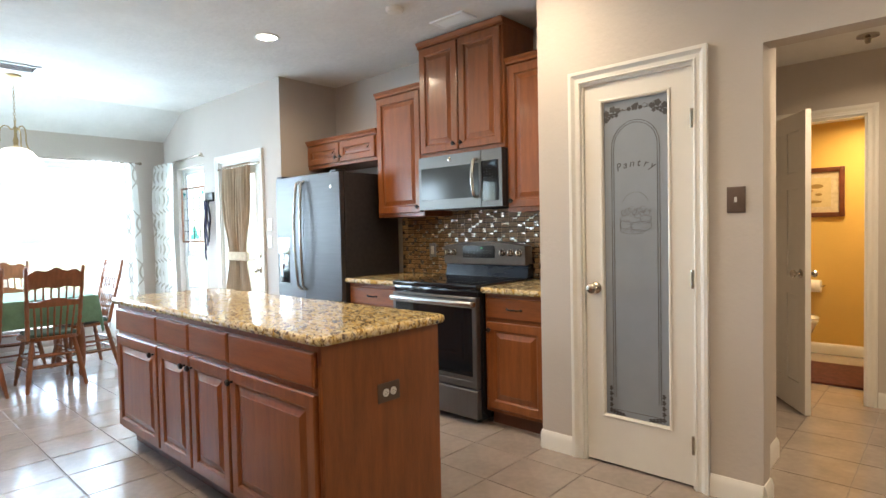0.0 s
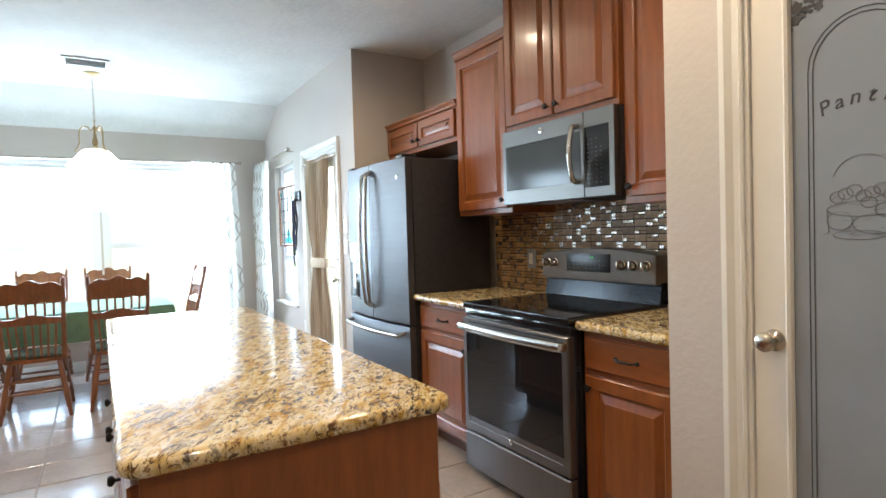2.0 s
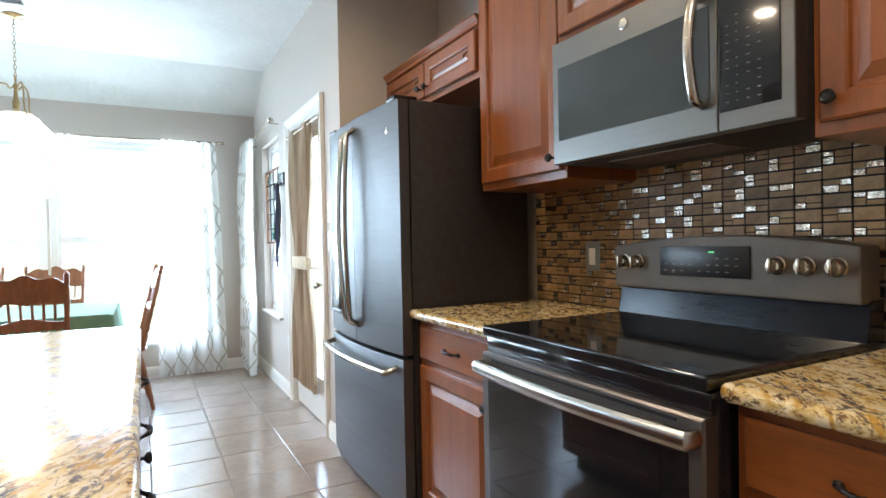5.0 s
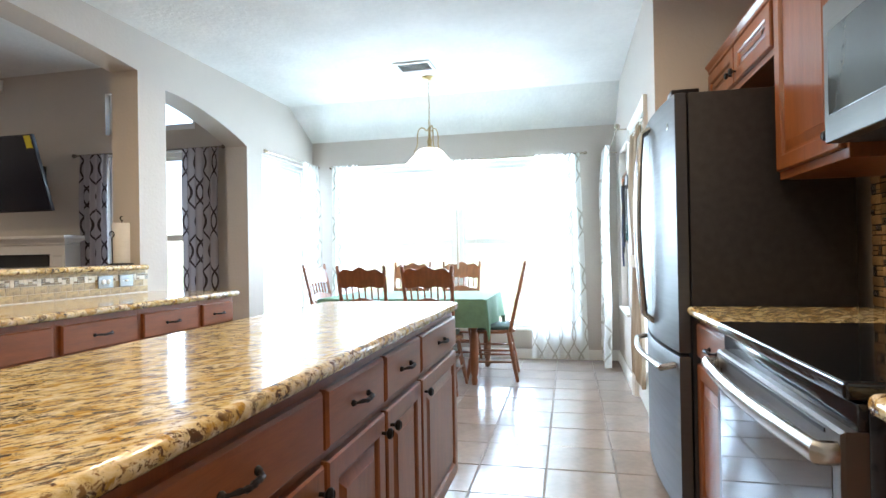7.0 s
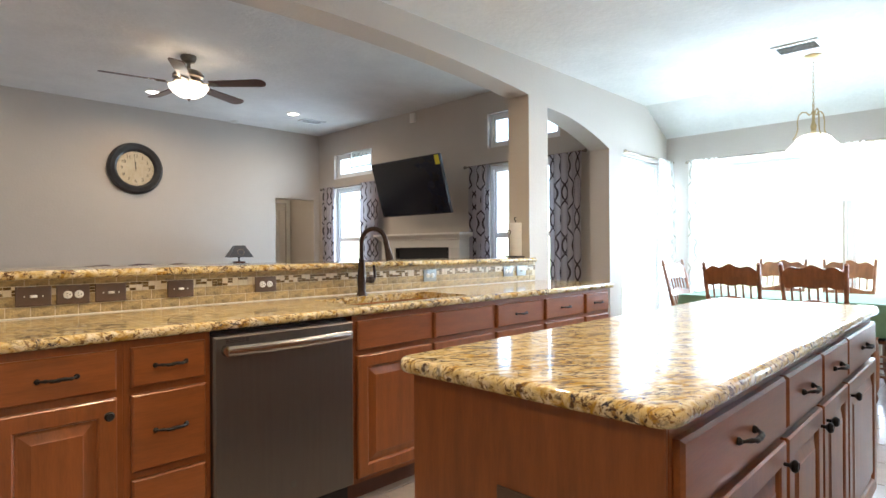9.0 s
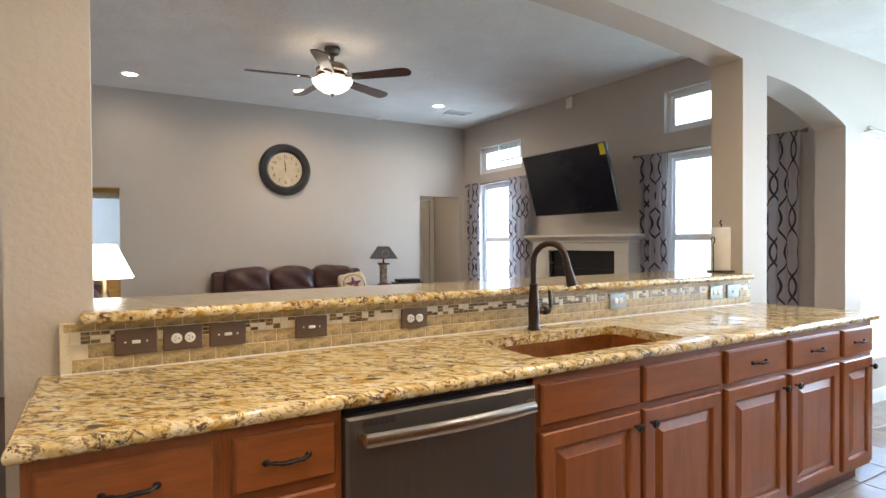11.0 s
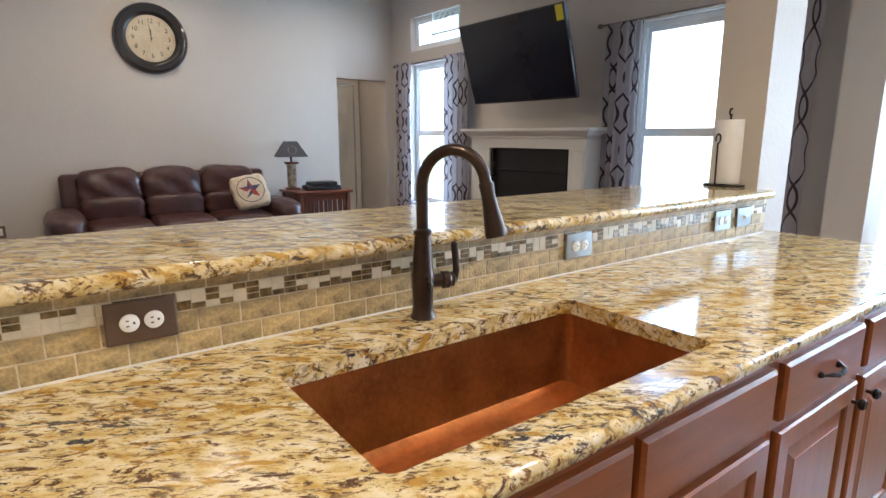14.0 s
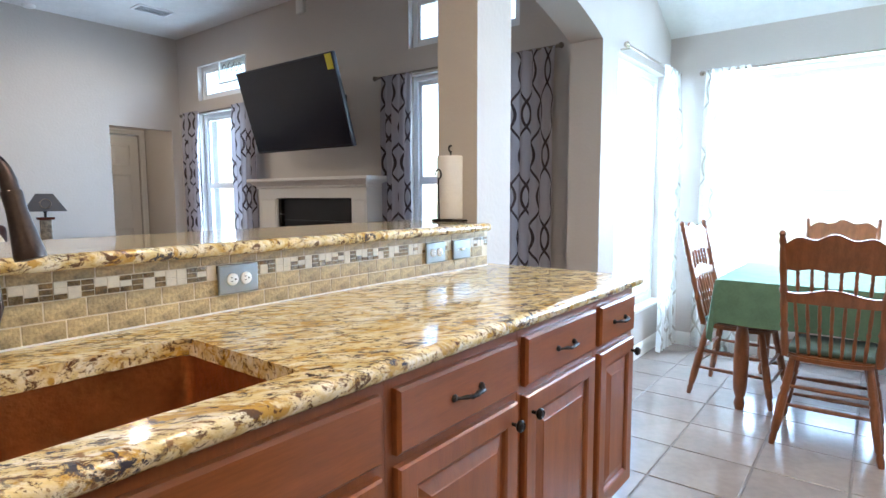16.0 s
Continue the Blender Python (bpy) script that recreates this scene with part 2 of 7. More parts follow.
TILE = mat("floor_tile", (0.36, 0.30, 0.26), 0.17, var=0.12, scale=4, bump=0.08, bscale=25, per_piece=0.06, rvar=0.06, spec=0.7)
GROUT = mat("floor_grout", (0.25, 0.21, 0.185), 0.85, scale=20)
WOODFL = mat("dark_wood_floor", (0.125, 0.055, 0.038), 0.3, var=0.2, scale=3, stretch=(1, 9, 1), rvar=0.06)
STONE = mat("slate_mosaic", (0.43, 0.265, 0.125), 0.45, var=0.25, scale=25, bump=0.3, bscale=90, per_piece=0.28, spec=0.4)
CHIP = mat("glass_mosaic", (0.86, 0.82, 0.74), 0.10, metal=0.85, var=0.4, scale=60, color2=(0.40, 0.30, 0.20), bump=1.0, bscale=120, coat=0.6)
MGROUT = mat("dark_grout", (0.020, 0.013, 0.009), 0.8, scale=20)
TRAV = mat("travertine", (0.60, 0.445, 0.215), 0.48, var=0.34, scale=26, bump=0.6, bscale=130, per_piece=0.13)
TGROUT = mat("pale_grout", (0.74, 0.64, 0.46), 0.8, scale=20)
TCHIPL = mat("cream_mosaic", (0.76, 0.68, 0.52), 0.3, var=0.1, scale=40, per_piece=0.15)
TCHIPD = mat("amber_glass_mosaic", (0.40, 0.26, 0.11), 0.12, var=0.42, scale=60, bump=0.6, bscale=140, per_piece=0.45, coat=0.2)
PLATE = mat("bronze_plate", (0.155, 0.105, 0.080), 0.45, metal=0.5, var=0.1, scale=20)
PLATEG = mat("pewter_plate", (0.30, 0.32, 0.32), 0.4, metal=0.5, var=0.05, scale=20)
WHITEP = mat("white_plastic", (0.78, 0.77, 0.73), 0.35, var=0.01)
SOCKET = mat("socket_slot", (0.03, 0.03, 0.03), 0.5)
PAPER = mat("paper_towel", (0.82, 0.80, 0.77), 0.9, var=0.03, scale=30, bump=0.3, bscale=90)
LEATHER = mat("brown_leather", (0.070, 0.026, 0.023), 0.36, var=0.25, scale=8, bump=0.9, bscale=16, rvar=0.08)
LEATHERR = mat("russet_leather", (0.09, 0.036, 0.026), 0.4, var=0.2, scale=8, bump=0.2, bscale=50)
LINEN = mat("linen", (0.62, 0.52, 0.38), 0.9, var=0.12, scale=30, bump=0.3, bscale=200)
GREENC = mat("green_cloth", (0.14, 0.25, 0.155), 0.85, var=0.12, scale=12, bump=0.15, bscale=150)
CUSH = mat("green_cushion", (0.095, 0.150, 0.125), 0.9, var=0.2, scale=20)
TAN = mat("tan_cloth", (0.42, 0.32, 0.22), 0.85, var=0.15, scale=4, stretch=(12, 12, 1))
FROST = mat("frosted_glass", (0.27, 0.305, 0.35), 0.20, var=0.04, scale=2, coat=0.7)
ETCH = mat("etched_grey", (0.055, 0.055, 0.06), 0.5, var=0.1)
ETCHL = mat("etched_pale", (0.16, 0.165, 0.175), 0.5, var=0.1)
CLEAR = glass_mat("window_glass", (0.96, 0.98, 0.98))
TEALG = glass_mat("teal_stained_glass", (0.35, 0.75, 0.75), 0.05)
AQUAG = glass_mat("pale_stained_glass", (0.95, 0.98, 0.97), 0.05)
LEAD = mat("lead_came", (0.08, 0.08, 0.08), 0.5, metal=0.6)
VINYL = mat("white_vinyl", (0.80, 0.81, 0.81), 0.4, var=0.01)
LAMPG = glow_mat("frosted_lamp_glass", (1.0, 0.90, 0.76), 0.35)
LAMPW = glow_mat("bright_bulb_cover", (1.0, 0.93, 0.82), 3.5)
SHADEL = glow_mat("lit_lamp_shade", (1.0, 0.86, 0.74), 1.6)
SHADED = mat("dark_metal_shade", (0.05, 0.055, 0.07), 0.5, metal=0.2)
SCREEN = mat("tv_screen", (0.010, 0.014, 0.026), 0.22, var=0.05, coat=0.05, spec=0.4)
DARKP = mat("dark_plastic", (0.015, 0.015, 0.017), 0.3, var=0.1)
YSTICK = mat("yellow_sticker", (0.70, 0.60, 0.03), 0.5, var=0.02)
FACE = mat("clock_face", (0.62, 0.54, 0.40), 0.5, var=0.1, scale=6, color2=(0.48, 0.38, 0.25))
INK = mat("ink", (0.03, 0.025, 0.022), 0.6)
CLOCKR = mat("dark_clock_wood", (0.020, 0.016, 0.016), 0.3, var=0.3, scale=12, coat=0.4)
FANB = mat("walnut_blade", (0.10, 0.030, 0.018), 0.3, var=0.25, scale=6, stretch=(1, 6, 6), coat=0.3)
PEWTER = mat("antique_pewter", (0.26, 0.22, 0.18), 0.3, metal=0.9, var=0.2, scale=15)
BRASS = mat("antique_brass", (0.45, 0.33, 0.17), 0.3, metal=0.9, var=0.15, scale=15)
FIREB = mat("firebox_black", (0.010, 0.010, 0.011), 0.5, var=0.2)
MARBLE = mat("dark_marble", (0.05, 0.042, 0.038), 0.2, var=0.4, scale=9)
STARR = mat("star_red", (0.35, 0.05, 0.05), 0.8)
STARB = mat("star_navy", (0.05, 0.06, 0.14), 0.8)
PINE = mat("pine_wood", (0.50, 0.24, 0.07), 0.4, var=0.15, scale=5, stretch=(1, 6, 6))
RUG = mat("red_brown_rug", (0.12, 0.035, 0.025), 0.95, var=0.3, scale=30, bump=0.6, bscale=120)
PORC = mat("porcelain", (0.75, 0.73, 0.68), 0.15, var=0.01, coat=0.5)
FRAMEW = mat("mahogany_frame", (0.16, 0.045, 0.02), 0.3, var=0.2, scale=10)
PRINT = mat("aged_print", (0.62, 0.50, 0.28), 0.6, var=0.1, scale=6)
LEAFP = mat("printed_leaf", (0.30, 0.20, 0.06), 0.6)
GRASS = mat("lawn", (0.20, 0.24, 0.13), 0.9, var=0.25, scale=2)
SHEER = curtain_mat("sheer_curtain", (0.78, 0.78, 0.75), (0.50, 0.47, 0.41), 0.55)
DRAPE = curtain_mat("lattice_drape", (0.40, 0.37, 0.39), (0.05, 0.035, 0.035), 0.18)

# ---- building helpers ----


def bx(bm, x0, x1, y0, y1, z0, z1, bev=0.0, seg=2):
    m = Matrix.Translation(((x0 + x1) / 2, (y0 + y1) / 2, (z0 + z1) / 2)) @ Matrix.Diagonal((abs(x1 - x0), abs(y1 - y0), abs(z1 - z0), 1))
    vs = bmesh.ops.create_cube(bm, size=1, matrix=m)["verts"]
    if bev:
        es = list({e for v in vs for e in v.link_edges})
        bmesh.ops.bevel(bm, geom=es, offset=bev, segments=seg, affect="EDGES", profile=0.5)
    return bm


def box(x0, x1, y0, y1, z0, z1, bev=0.0, seg=2):
    return bx(bmesh.new(), x0, x1, y0, y1, z0, z1, bev, seg)


def prism(bm, pts, plane, a, b):
    """A polygon drawn in the plane 'xz', 'yz' or 'xy', drawn out along the third axis from a to b."""
    def at(p, d):
        return {"xz": (p[0], d, p[1]), "yz": (d, p[0], p[1]), "xy": (p[0], p[1], d)}[plane]
    lo, hi = [bm.verts.new(at(p, a)) for p in pts], [bm.verts.new(at(p, b)) for p in pts]
    n = len(pts)
    bm.faces.new(lo)
    bm.faces.new(hi[::-1])
    for i in range(n):
        bm.faces.new((lo[i], hi[i], hi[(i + 1) % n], lo[(i + 1) % n]))
    bmesh.ops.recalc_face_normals(bm, faces=bm.faces)
    return bm


def lathe(bm, prof, seg=20, m=Matrix()):
    """A turned shape: (radius, height) pairs round the local z axis."""
    rings_ = []
    for r, z in prof:
        if r < 1e-5:
            rings_.append([bm.verts.new(m @ Vector((0, 0, z)))])
        else:
            rings_.append([bm.verts.new(m @ Vector((r * math.cos(2 * math.pi * i / seg), r * math.sin(2 * math.pi * i / seg), z))) for i in range(seg)])
    for a, b in zip(rings_, rings_[1:]):
        for i in range(seg):
            j = (i + 1) % seg
            if len(a) == 1 and len(b) == 1:
                continue
            if len(a) == 1:
                bm.faces.new((a[0], b[j], b[i]))
            elif len(b) == 1:
                bm.faces.new((a[i], a[j], b[0]))
            else:
                bm.faces.new((a[i], a[j], b[j], b[i]))
    for r, flip in ((rings_[0], True), (rings_[-1], False)):
        if len(r) > 1:
            bm.faces.new(r[::-1] if flip else r)
    return bm


def tube(bm, pts, r, seg=10):
    """A round bar along points; r: one radius or one for each point."""
    pts = [Vector(p) for p in pts]
    rs = r if isinstance(r, (list, tuple)) else [r] * len(pts)
    up, last = None, None
    for i, p in enumerate(pts):
        d = (pts[min(i + 1, len(pts) - 1)] - pts[max(i - 1, 0)]).normalized()
        if up is None:
            up = d.orthogonal().normalized()
        up = (up - d * up.dot(d)).normalized()
        side = d.cross(up)
        ring = [bm.verts.new(p + (up * math.cos(2 * math.pi * k / seg) + side * math.sin(2 * math.pi * k / seg)) * rs[i]) for k in range(seg)]
        if last:
            for k in range(seg):
                bm.faces.new((last[k], last[(k + 1) % seg], ring[(k + 1) % seg], ring[k]))
        else:
            bm.faces.new(ring[::-1])
        last = ring
    bm.faces.new(last)
    return bm


def rings(bm, x0, x1, z0, z1, prof):
    """Nested rectangles facing -y: (inset, depth) from the back outwards, closed at both ends."""
    last = None
    for ins, d in prof:
        r = [bm.verts.new(p) for p in ((x0 + ins, d, z0 + ins), (x1 - ins, d, z0 + ins), (x1 - ins, d, z1 - ins), (x0 + ins, d, z1 - ins))]
        if last:
            for k in range(4):
                bm.faces.new((last[k], last[(k + 1) % 4], r[(k + 1) % 4], r[k]))
        else:
            bm.faces.new(r[::-1])
        last = r
    bm.faces.new(last)
    return bm


def mesh_of(name, bm, material, smooth=35):
    bmesh.ops.recalc_face_normals(bm, faces=bm.faces)
    me = bpy.data.meshes.new(name)
    bm.to_mesh(me)
    bm.free()
    me.materials.append(material)
    if smooth:
        me.polygons.foreach_set("use_smooth", [True] * len(me.polygons))
        me.set_sharp_from_angle(angle=radians(smooth))
    return me


def part(name, bm, material, parent, label="", smooth=35, m=None):
    ob = new(name, mesh_of(name, bm, material, smooth))
    ob.parent = parent
    if m is not None:
        ob.matrix_basis = m
    if name in ("cabinet_door", "drawer_front", "door", "oven_door", "drawer", "window", "keypad", "control_side", "cooktop", "control_panel"):
        ob.modifiers.new("even_normals", "WEIGHTED_NORMAL").keep_sharp = True
    return tagged(ob, label)


def thing(name, label, category, m=Matrix(), group="", kind=""):
    ob = tagged(new(name), label, category, group, kind)
    ob.empty_display_size = 0.1
    ob.matrix_basis = m
    return ob


def solid(name, bm, material, label, category, group="", kind="", smooth=35, m=None):
    """A thing of one mesh."""
    ob = tagged(new(name, mesh_of(name, bm, material, smooth)), label, category, group, kind)
    if m is not None:
        ob.matrix_basis = m
    return ob


def structure(name, bm, material, label, category="wall", smooth=0):
    return solid(name, bm, material, label, category, kind="structure", smooth=smooth)


# ---- the shell ----
KC, LC = 2.75, 3.15  # ceilings of kitchen and living room
FR, CW, TVX, NX = 3.52, -6.13, -6.11, -7.255  # range wall, clock wall, television wall, nook wall
AW0, AW1 = -0.535, -0.75  # the wall with the arches


def wall_with_holes(bm, along, a0, a1, z0, z1, d0, d1, holes):
    """A wall along 'x' or 'y' from a0 to a1 between depths d0 and d1 with rectangular holes (b0, b1, h0, h1)."""
    def piece(p0, p1, q0, q1):
        if p1 - p0 > 1e-4 and q1 - q0 > 1e-4:
            bx(bm, *((p0, p1, d0, d1) if along == "x" else (d0, d1, p0, p1)), q0, q1)
    at = a0
    for b0, b1, h0, h1 in sorted(holes):
        piece(at, b0, z0, z1)
        piece(b0, b1, z0, h0)
        piece(b0, b1, h1, z1)
        at = b1
    piece(at, a1, z0, z1)
    return bm


# wall behind the range and fridge
structure("wall_range", box(-4.57, -1.585, FR, FR + 0.12, 0, KC), WALL, "beige painted textured wall behind the range")
structure("wall_fridge_end", box(-4.69, -4.57, 2.875, FR + 0.12, 0, KC), WALL, "beige painted wall end beside the fridge")
NOOKWIN_R = (-6.88, -6.17, 0.60, 2.09)
BDOOR = (-5.79, -4.95, 0.0, 2.06)
structure("wall_back_door", wall_with_holes(bmesh.new(), "x", NX - 0.15, -4.69, 0, KC, 2.875, 3.025, [NOOKWIN_R, BDOOR]), WALL,
          "pale painted wall with the back door and a window")
NWA, NWB = (-0.22, 1.17, 0.32, 2.15), (1.19, 2.42, 0.32, 2.15)
structure("wall_nook", wall_with_holes(bmesh.new(), "y", AW0 - 0.15, 2.875, 0, 2.48, NX - 0.15, NX, [NWA, NWB]), WALL,
          "beige dining nook wall with two large windows")
SIDEWIN = (-7.14, -6.13, 0.38, 2.15)
structure("wall_nook_side", wall_with_holes(bmesh.new(), "x", NX, TVX, 0, KC, AW1 + 0.06, AW0, [SIDEWIN]), WALL,
          "pale nook side wall with a bright window")


def arch_wall():
    """The wall between kitchen and living room: bar arch, half arch, pillars."""
    bm = bmesh.new()
    top = LC
    xl, xr = -4.515, -1.02
    arc = []
    for i in range(25):
        u = i / 24
        x = xl + (xr - xl) * u
        arc.append((x, 2.462 + 0.10 * (1 - (2 * u - 1) ** 2)))
    for (x0, z0), (x1, z1) in zip(arc, arc[1:]):
        prism(bm, [(x0, z0), (x1, z1), (x1, top), (x0, top)], "xz", AW1, AW0)
    half = [(-5.87 + 1.08 * i / 12, 2.177 + 0.22 * math.sin(i / 12 * math.pi / 2) ** 0.9) for i in range(13)]
    for (x0, z0), (x1, z1) in zip(half, half[1:]):
        prism(bm, [(x0, z0), (x1, z1), (x1, top), (x0, top)], "xz", AW1, AW0)
    bx(bm, -4.79, -4.515, AW1, AW0, 0, top)
    bx(bm, -1.02, -0.80, AW1, AW0, 0, top)
    bx(bm, TVX, -5.87, AW1, AW0, 0, top)
    bx(bm, -0.80, 2.6, AW1, AW0, KC, top)
    bx(bm, -4.515, -1.02, AW1, AW0 - 0.012, 0, 1.068)
    return bm


structure("wall_arches", arch_wall(), WALL, "beige wall with a wide bar arch and a half arch")

# pantry block and lobby
PY = 2.80
PDOOR = (-1.432, -0.838, 0.0, 2.068)
structure("wall_pantry", wall_with_holes(bmesh.new(), "x", -1.705, -0.545, 0, KC, PY, PY + 0.12, [PDOOR]), WALL,
          "warm beige wall round the pantry door")
structure("wall_pantry_left", box(-1.705, -1.585, PY + 0.12, FR, 0, KC), WALL, "beige side wall of the pantry")
structure("wall_pantry_right", box(-0.76, -0.64, PY + 0.12, 3.50, 0, KC), WALL, "beige side wall of the pantry by the lobby")
structure("wall_pantry_back", box(-1.585, -0.76, 3.40, 3.50, 0, KC), WALL, "plain wall at the back of the pantry")
structure("lobby_header", box(-0.545, 0.75, PY, PY + 0.12, 2.085, KC), WALL, "beige lintel over the lobby opening")
structure("wall_lobby_front", box(0.75, 2.6, PY, PY + 0.12, 0, KC), WALL, "plain beige wall beside the lobby opening")
structure("wall_lobby_left", box(-1.42, -1.30, 3.50, 4.85, 0, 2.46), WALL, "plain beige lobby wall")
structure("wall_lobby_right", box(0.75, 0.87, PY + 0.12, 4.85, 0, 2.46), WALL, "plain beige lobby wall")
BATH = (-1.00, -0.37, 0.0, 2.03)
structure("wall_bath_door", wall_with_holes(bmesh.new(), "x", -1.42, 0.87, 0, 2.46, 4.85, 4.97, [BATH]), WALL,
          "beige lobby wall round the bathroom door")
structure("wall_bath_back", box(-1.7, 0.9, 6.55, 6.67, 0, 2.46), YELLOW, "golden yellow bathroom wall")
structure("wall_bath_left", box(-1.72, -1.6, 4.97, 6.55, 0, 2.46), YELLOW, "golden yellow bathroom wall")
structure("wall_bath_right", box(0.35, 0.47, 4.97, 6.55, 0, 2.46), YELLOW, "golden yellow bathroom wall")
structure("lobby_ceiling", box(-1.72, 0.9, PY + 0.12, 6.74, 2.46, 2.52), CEIL, "white lobby and bathroom ceiling", "ceiling")

# living room
W1, T1 = (-5.67, -4.66, 0.45, 2.20), (-5.67, -4.66, 2.36, 2.76)
W2, T2 = (-2.32, -1.26, 0.45, 2.22), (-2.32, -1.26, 2.44, 2.87)
structure("wall_television", wall_with_holes(wall_with_holes(bmesh.new(), "y", CW, AW1, 0, 2.30, TVX - 0.15, TVX, [W1, W2]), "y", CW, AW1, 2.30, LC, TVX - 0.15, TVX, [T1, T2]),
          WALL, "beige living room wall with windows and fireplace")
HALL1, HALL2 = (-6.00, -5.28, 0.0, 2.035), (-1.24, -0.40, 0.0, 1.97)
structure("wall_south", wall_with_holes(bmesh.new(), "x", TVX - 0.15, 2.6, 0, LC, CW - 0.14, CW, [HALL1, HALL2]), WALL,
          "greige living room wall with a clock and two openings")
structure("wall_living_right", box(-0.33, -0.21, CW, -4.55, 0, LC), WALL, "beige wall end with light switches")
structure("wall_entry", box(-0.21, 2.6, -4.67, -4.55, 0, LC), WALL, "plain beige wall of the entry")
structure("wall_behind", box(2.6, 2.72, -4.67, PY + 0.12, 0, LC), WALL, "plain beige wall closing the room")
structure("ceiling_kitchen", prism(bmesh.new(), [(-6.70, KC), (2.72, KC), (2.72, KC + 0.06), (-7.5, KC + 0.06), (-7.5, 2.34), (NX, 2.458)], "xz", AW0, FR + 0.12), CEIL,
          "white textured ceiling, sloping over the nook", "ceiling")
structure("ceiling_living", box(TVX - 0.15, 2.72, CW - 0.14, AW1, LC, LC + 0.06), CEIL, "white textured living room ceiling", "ceiling")

# recesses behind the two living room openings
structure("wall_hall_back", wall_with_holes(bmesh.new(), "x", -7.2, -4.2, 0, 2.5, -7.25, -7.13, [(-6.045, -5.27, 0, 2.05)]), WALL, "dim beige hallway wall with a door")
structure("wall_hall_right", box(-4.32, -4.2, -7.13, CW - 0.14, 0, 2.5), WALL, "plain hallway wall")
structure("wall_hall_left", box(-6.24, -6.12, -7.13, CW - 0.14, 0, 2.5), WALL, "plain hallway wall")
structure("hall_ceiling", box(-7.2, -4.2, -8.6, CW - 0.14, 2.5, 2.56), CEIL, "plain hallway ceiling", "ceiling")
structure("wall_hall_room", box(-7.2, -4.2, -8.6, -8.48, 0, 2.5), WALL, "beige wall behind the hall door")
BED = (-1.42, -0.575, 0, 2.0)
structure("wall_bedroom_door", wall_with_holes(bmesh.new(), "x", -2.4, 0.5, 0, 2.45, -8.32, -8.20, [BED]), YELLOW, "yellow lit hallway wall with a doorway")
structure("wall_bedroom_hall_left", box(-2.52, -2.4, -8.32, CW - 0.14, 0, 2.45), WALL, "plain hallway wall")
structure("wall_bedroom_hall_right", box(0.0, 0.12, -8.20, CW - 0.14, 0, 2.45), WALL, "plain hallway wall")
structure("wall_bedroom_back", box(-3.2, 0.6, -10.6, -10.48, 0, 2.45), PALE, "pale blue-grey bedroom wall")
structure("wall_bedroom_left", box(-3.2, -3.08, -10.48, -8.32, 0, 2.45), PALE, "pale blue-grey bedroom wall")
structure("wall_bedroom_right", box(0.48, 0.6, -10.48, -8.32, 0, 2.45), PALE, "pale blue-grey bedroom wall")
structure("bedroom_ceiling", box(-3.2, 0.6, -10.6, CW - 0.14, 2.45, 2.51), CEIL, "white bedroom ceiling", "ceiling")

# floors
structure("floor_wood", box(TVX - 0.15, 2.72, -10.6, AW1, -0.06, 0.0), WOODFL, "dark reddish-brown wooden floor", "floor")
structure("floor_hall_wood", box(-7.2, TVX - 0.15, -8.6, CW, -0.06, 0.0), WOODFL, "dark wooden hallway floor", "floor")
FLOOR = structure("floor", box(NX - 0.15, 2.72, AW1, 3.64, -0.06, -0.004), GROUT, "beige ceramic tiled kitchen floor", "floor")
structure("floor_lobby", box(-1.72, 0.9, 3.64, 6.74, -0.06, -0.004), GROUT, "beige tiled lobby and bathroom floor", "floor")
structure("ground", box(-90, 90, -90, 90, -0.3, -0.16), GRASS, "green lawn around the house", "ground")
structure("carpet_bedroom", box(-3.08, 0.48, -10.48, -8.32, 0.0, 0.012), LINEN, "light bedroom carpet", "floor")


def baseboard(x0, y0, x1, y1, nx, ny):
    """A skirting board along a wall face that faces (nx, ny)."""
    bm = bmesh.new()
    L = math.hypot(x1 - x0, y1 - y0)
    prism(bm, [(0, 0), (0.016, 0), (0.016, 0.075), (0.010, 0.095), (0.004, 0.105), (0, 0.105)], "yz", 0, L)
    a = math.atan2(y1 - y0, x1 - x0)
    m = Matrix.Translation((x0, y0, 0)) @ Matrix.Rotation(a, 4, "Z")
    if (m.to_3x3() @ Vector((0, 1, 0))).dot(Vector((nx, ny, 0))) < 0:
        bmesh.ops.scale(bm, vec=(1, -1, 1), verts=bm.verts)
    bm.transform(m)
    return structure("baseboard", bm, TRIM, "white painted wooden baseboard", "baseboard", smooth=30)


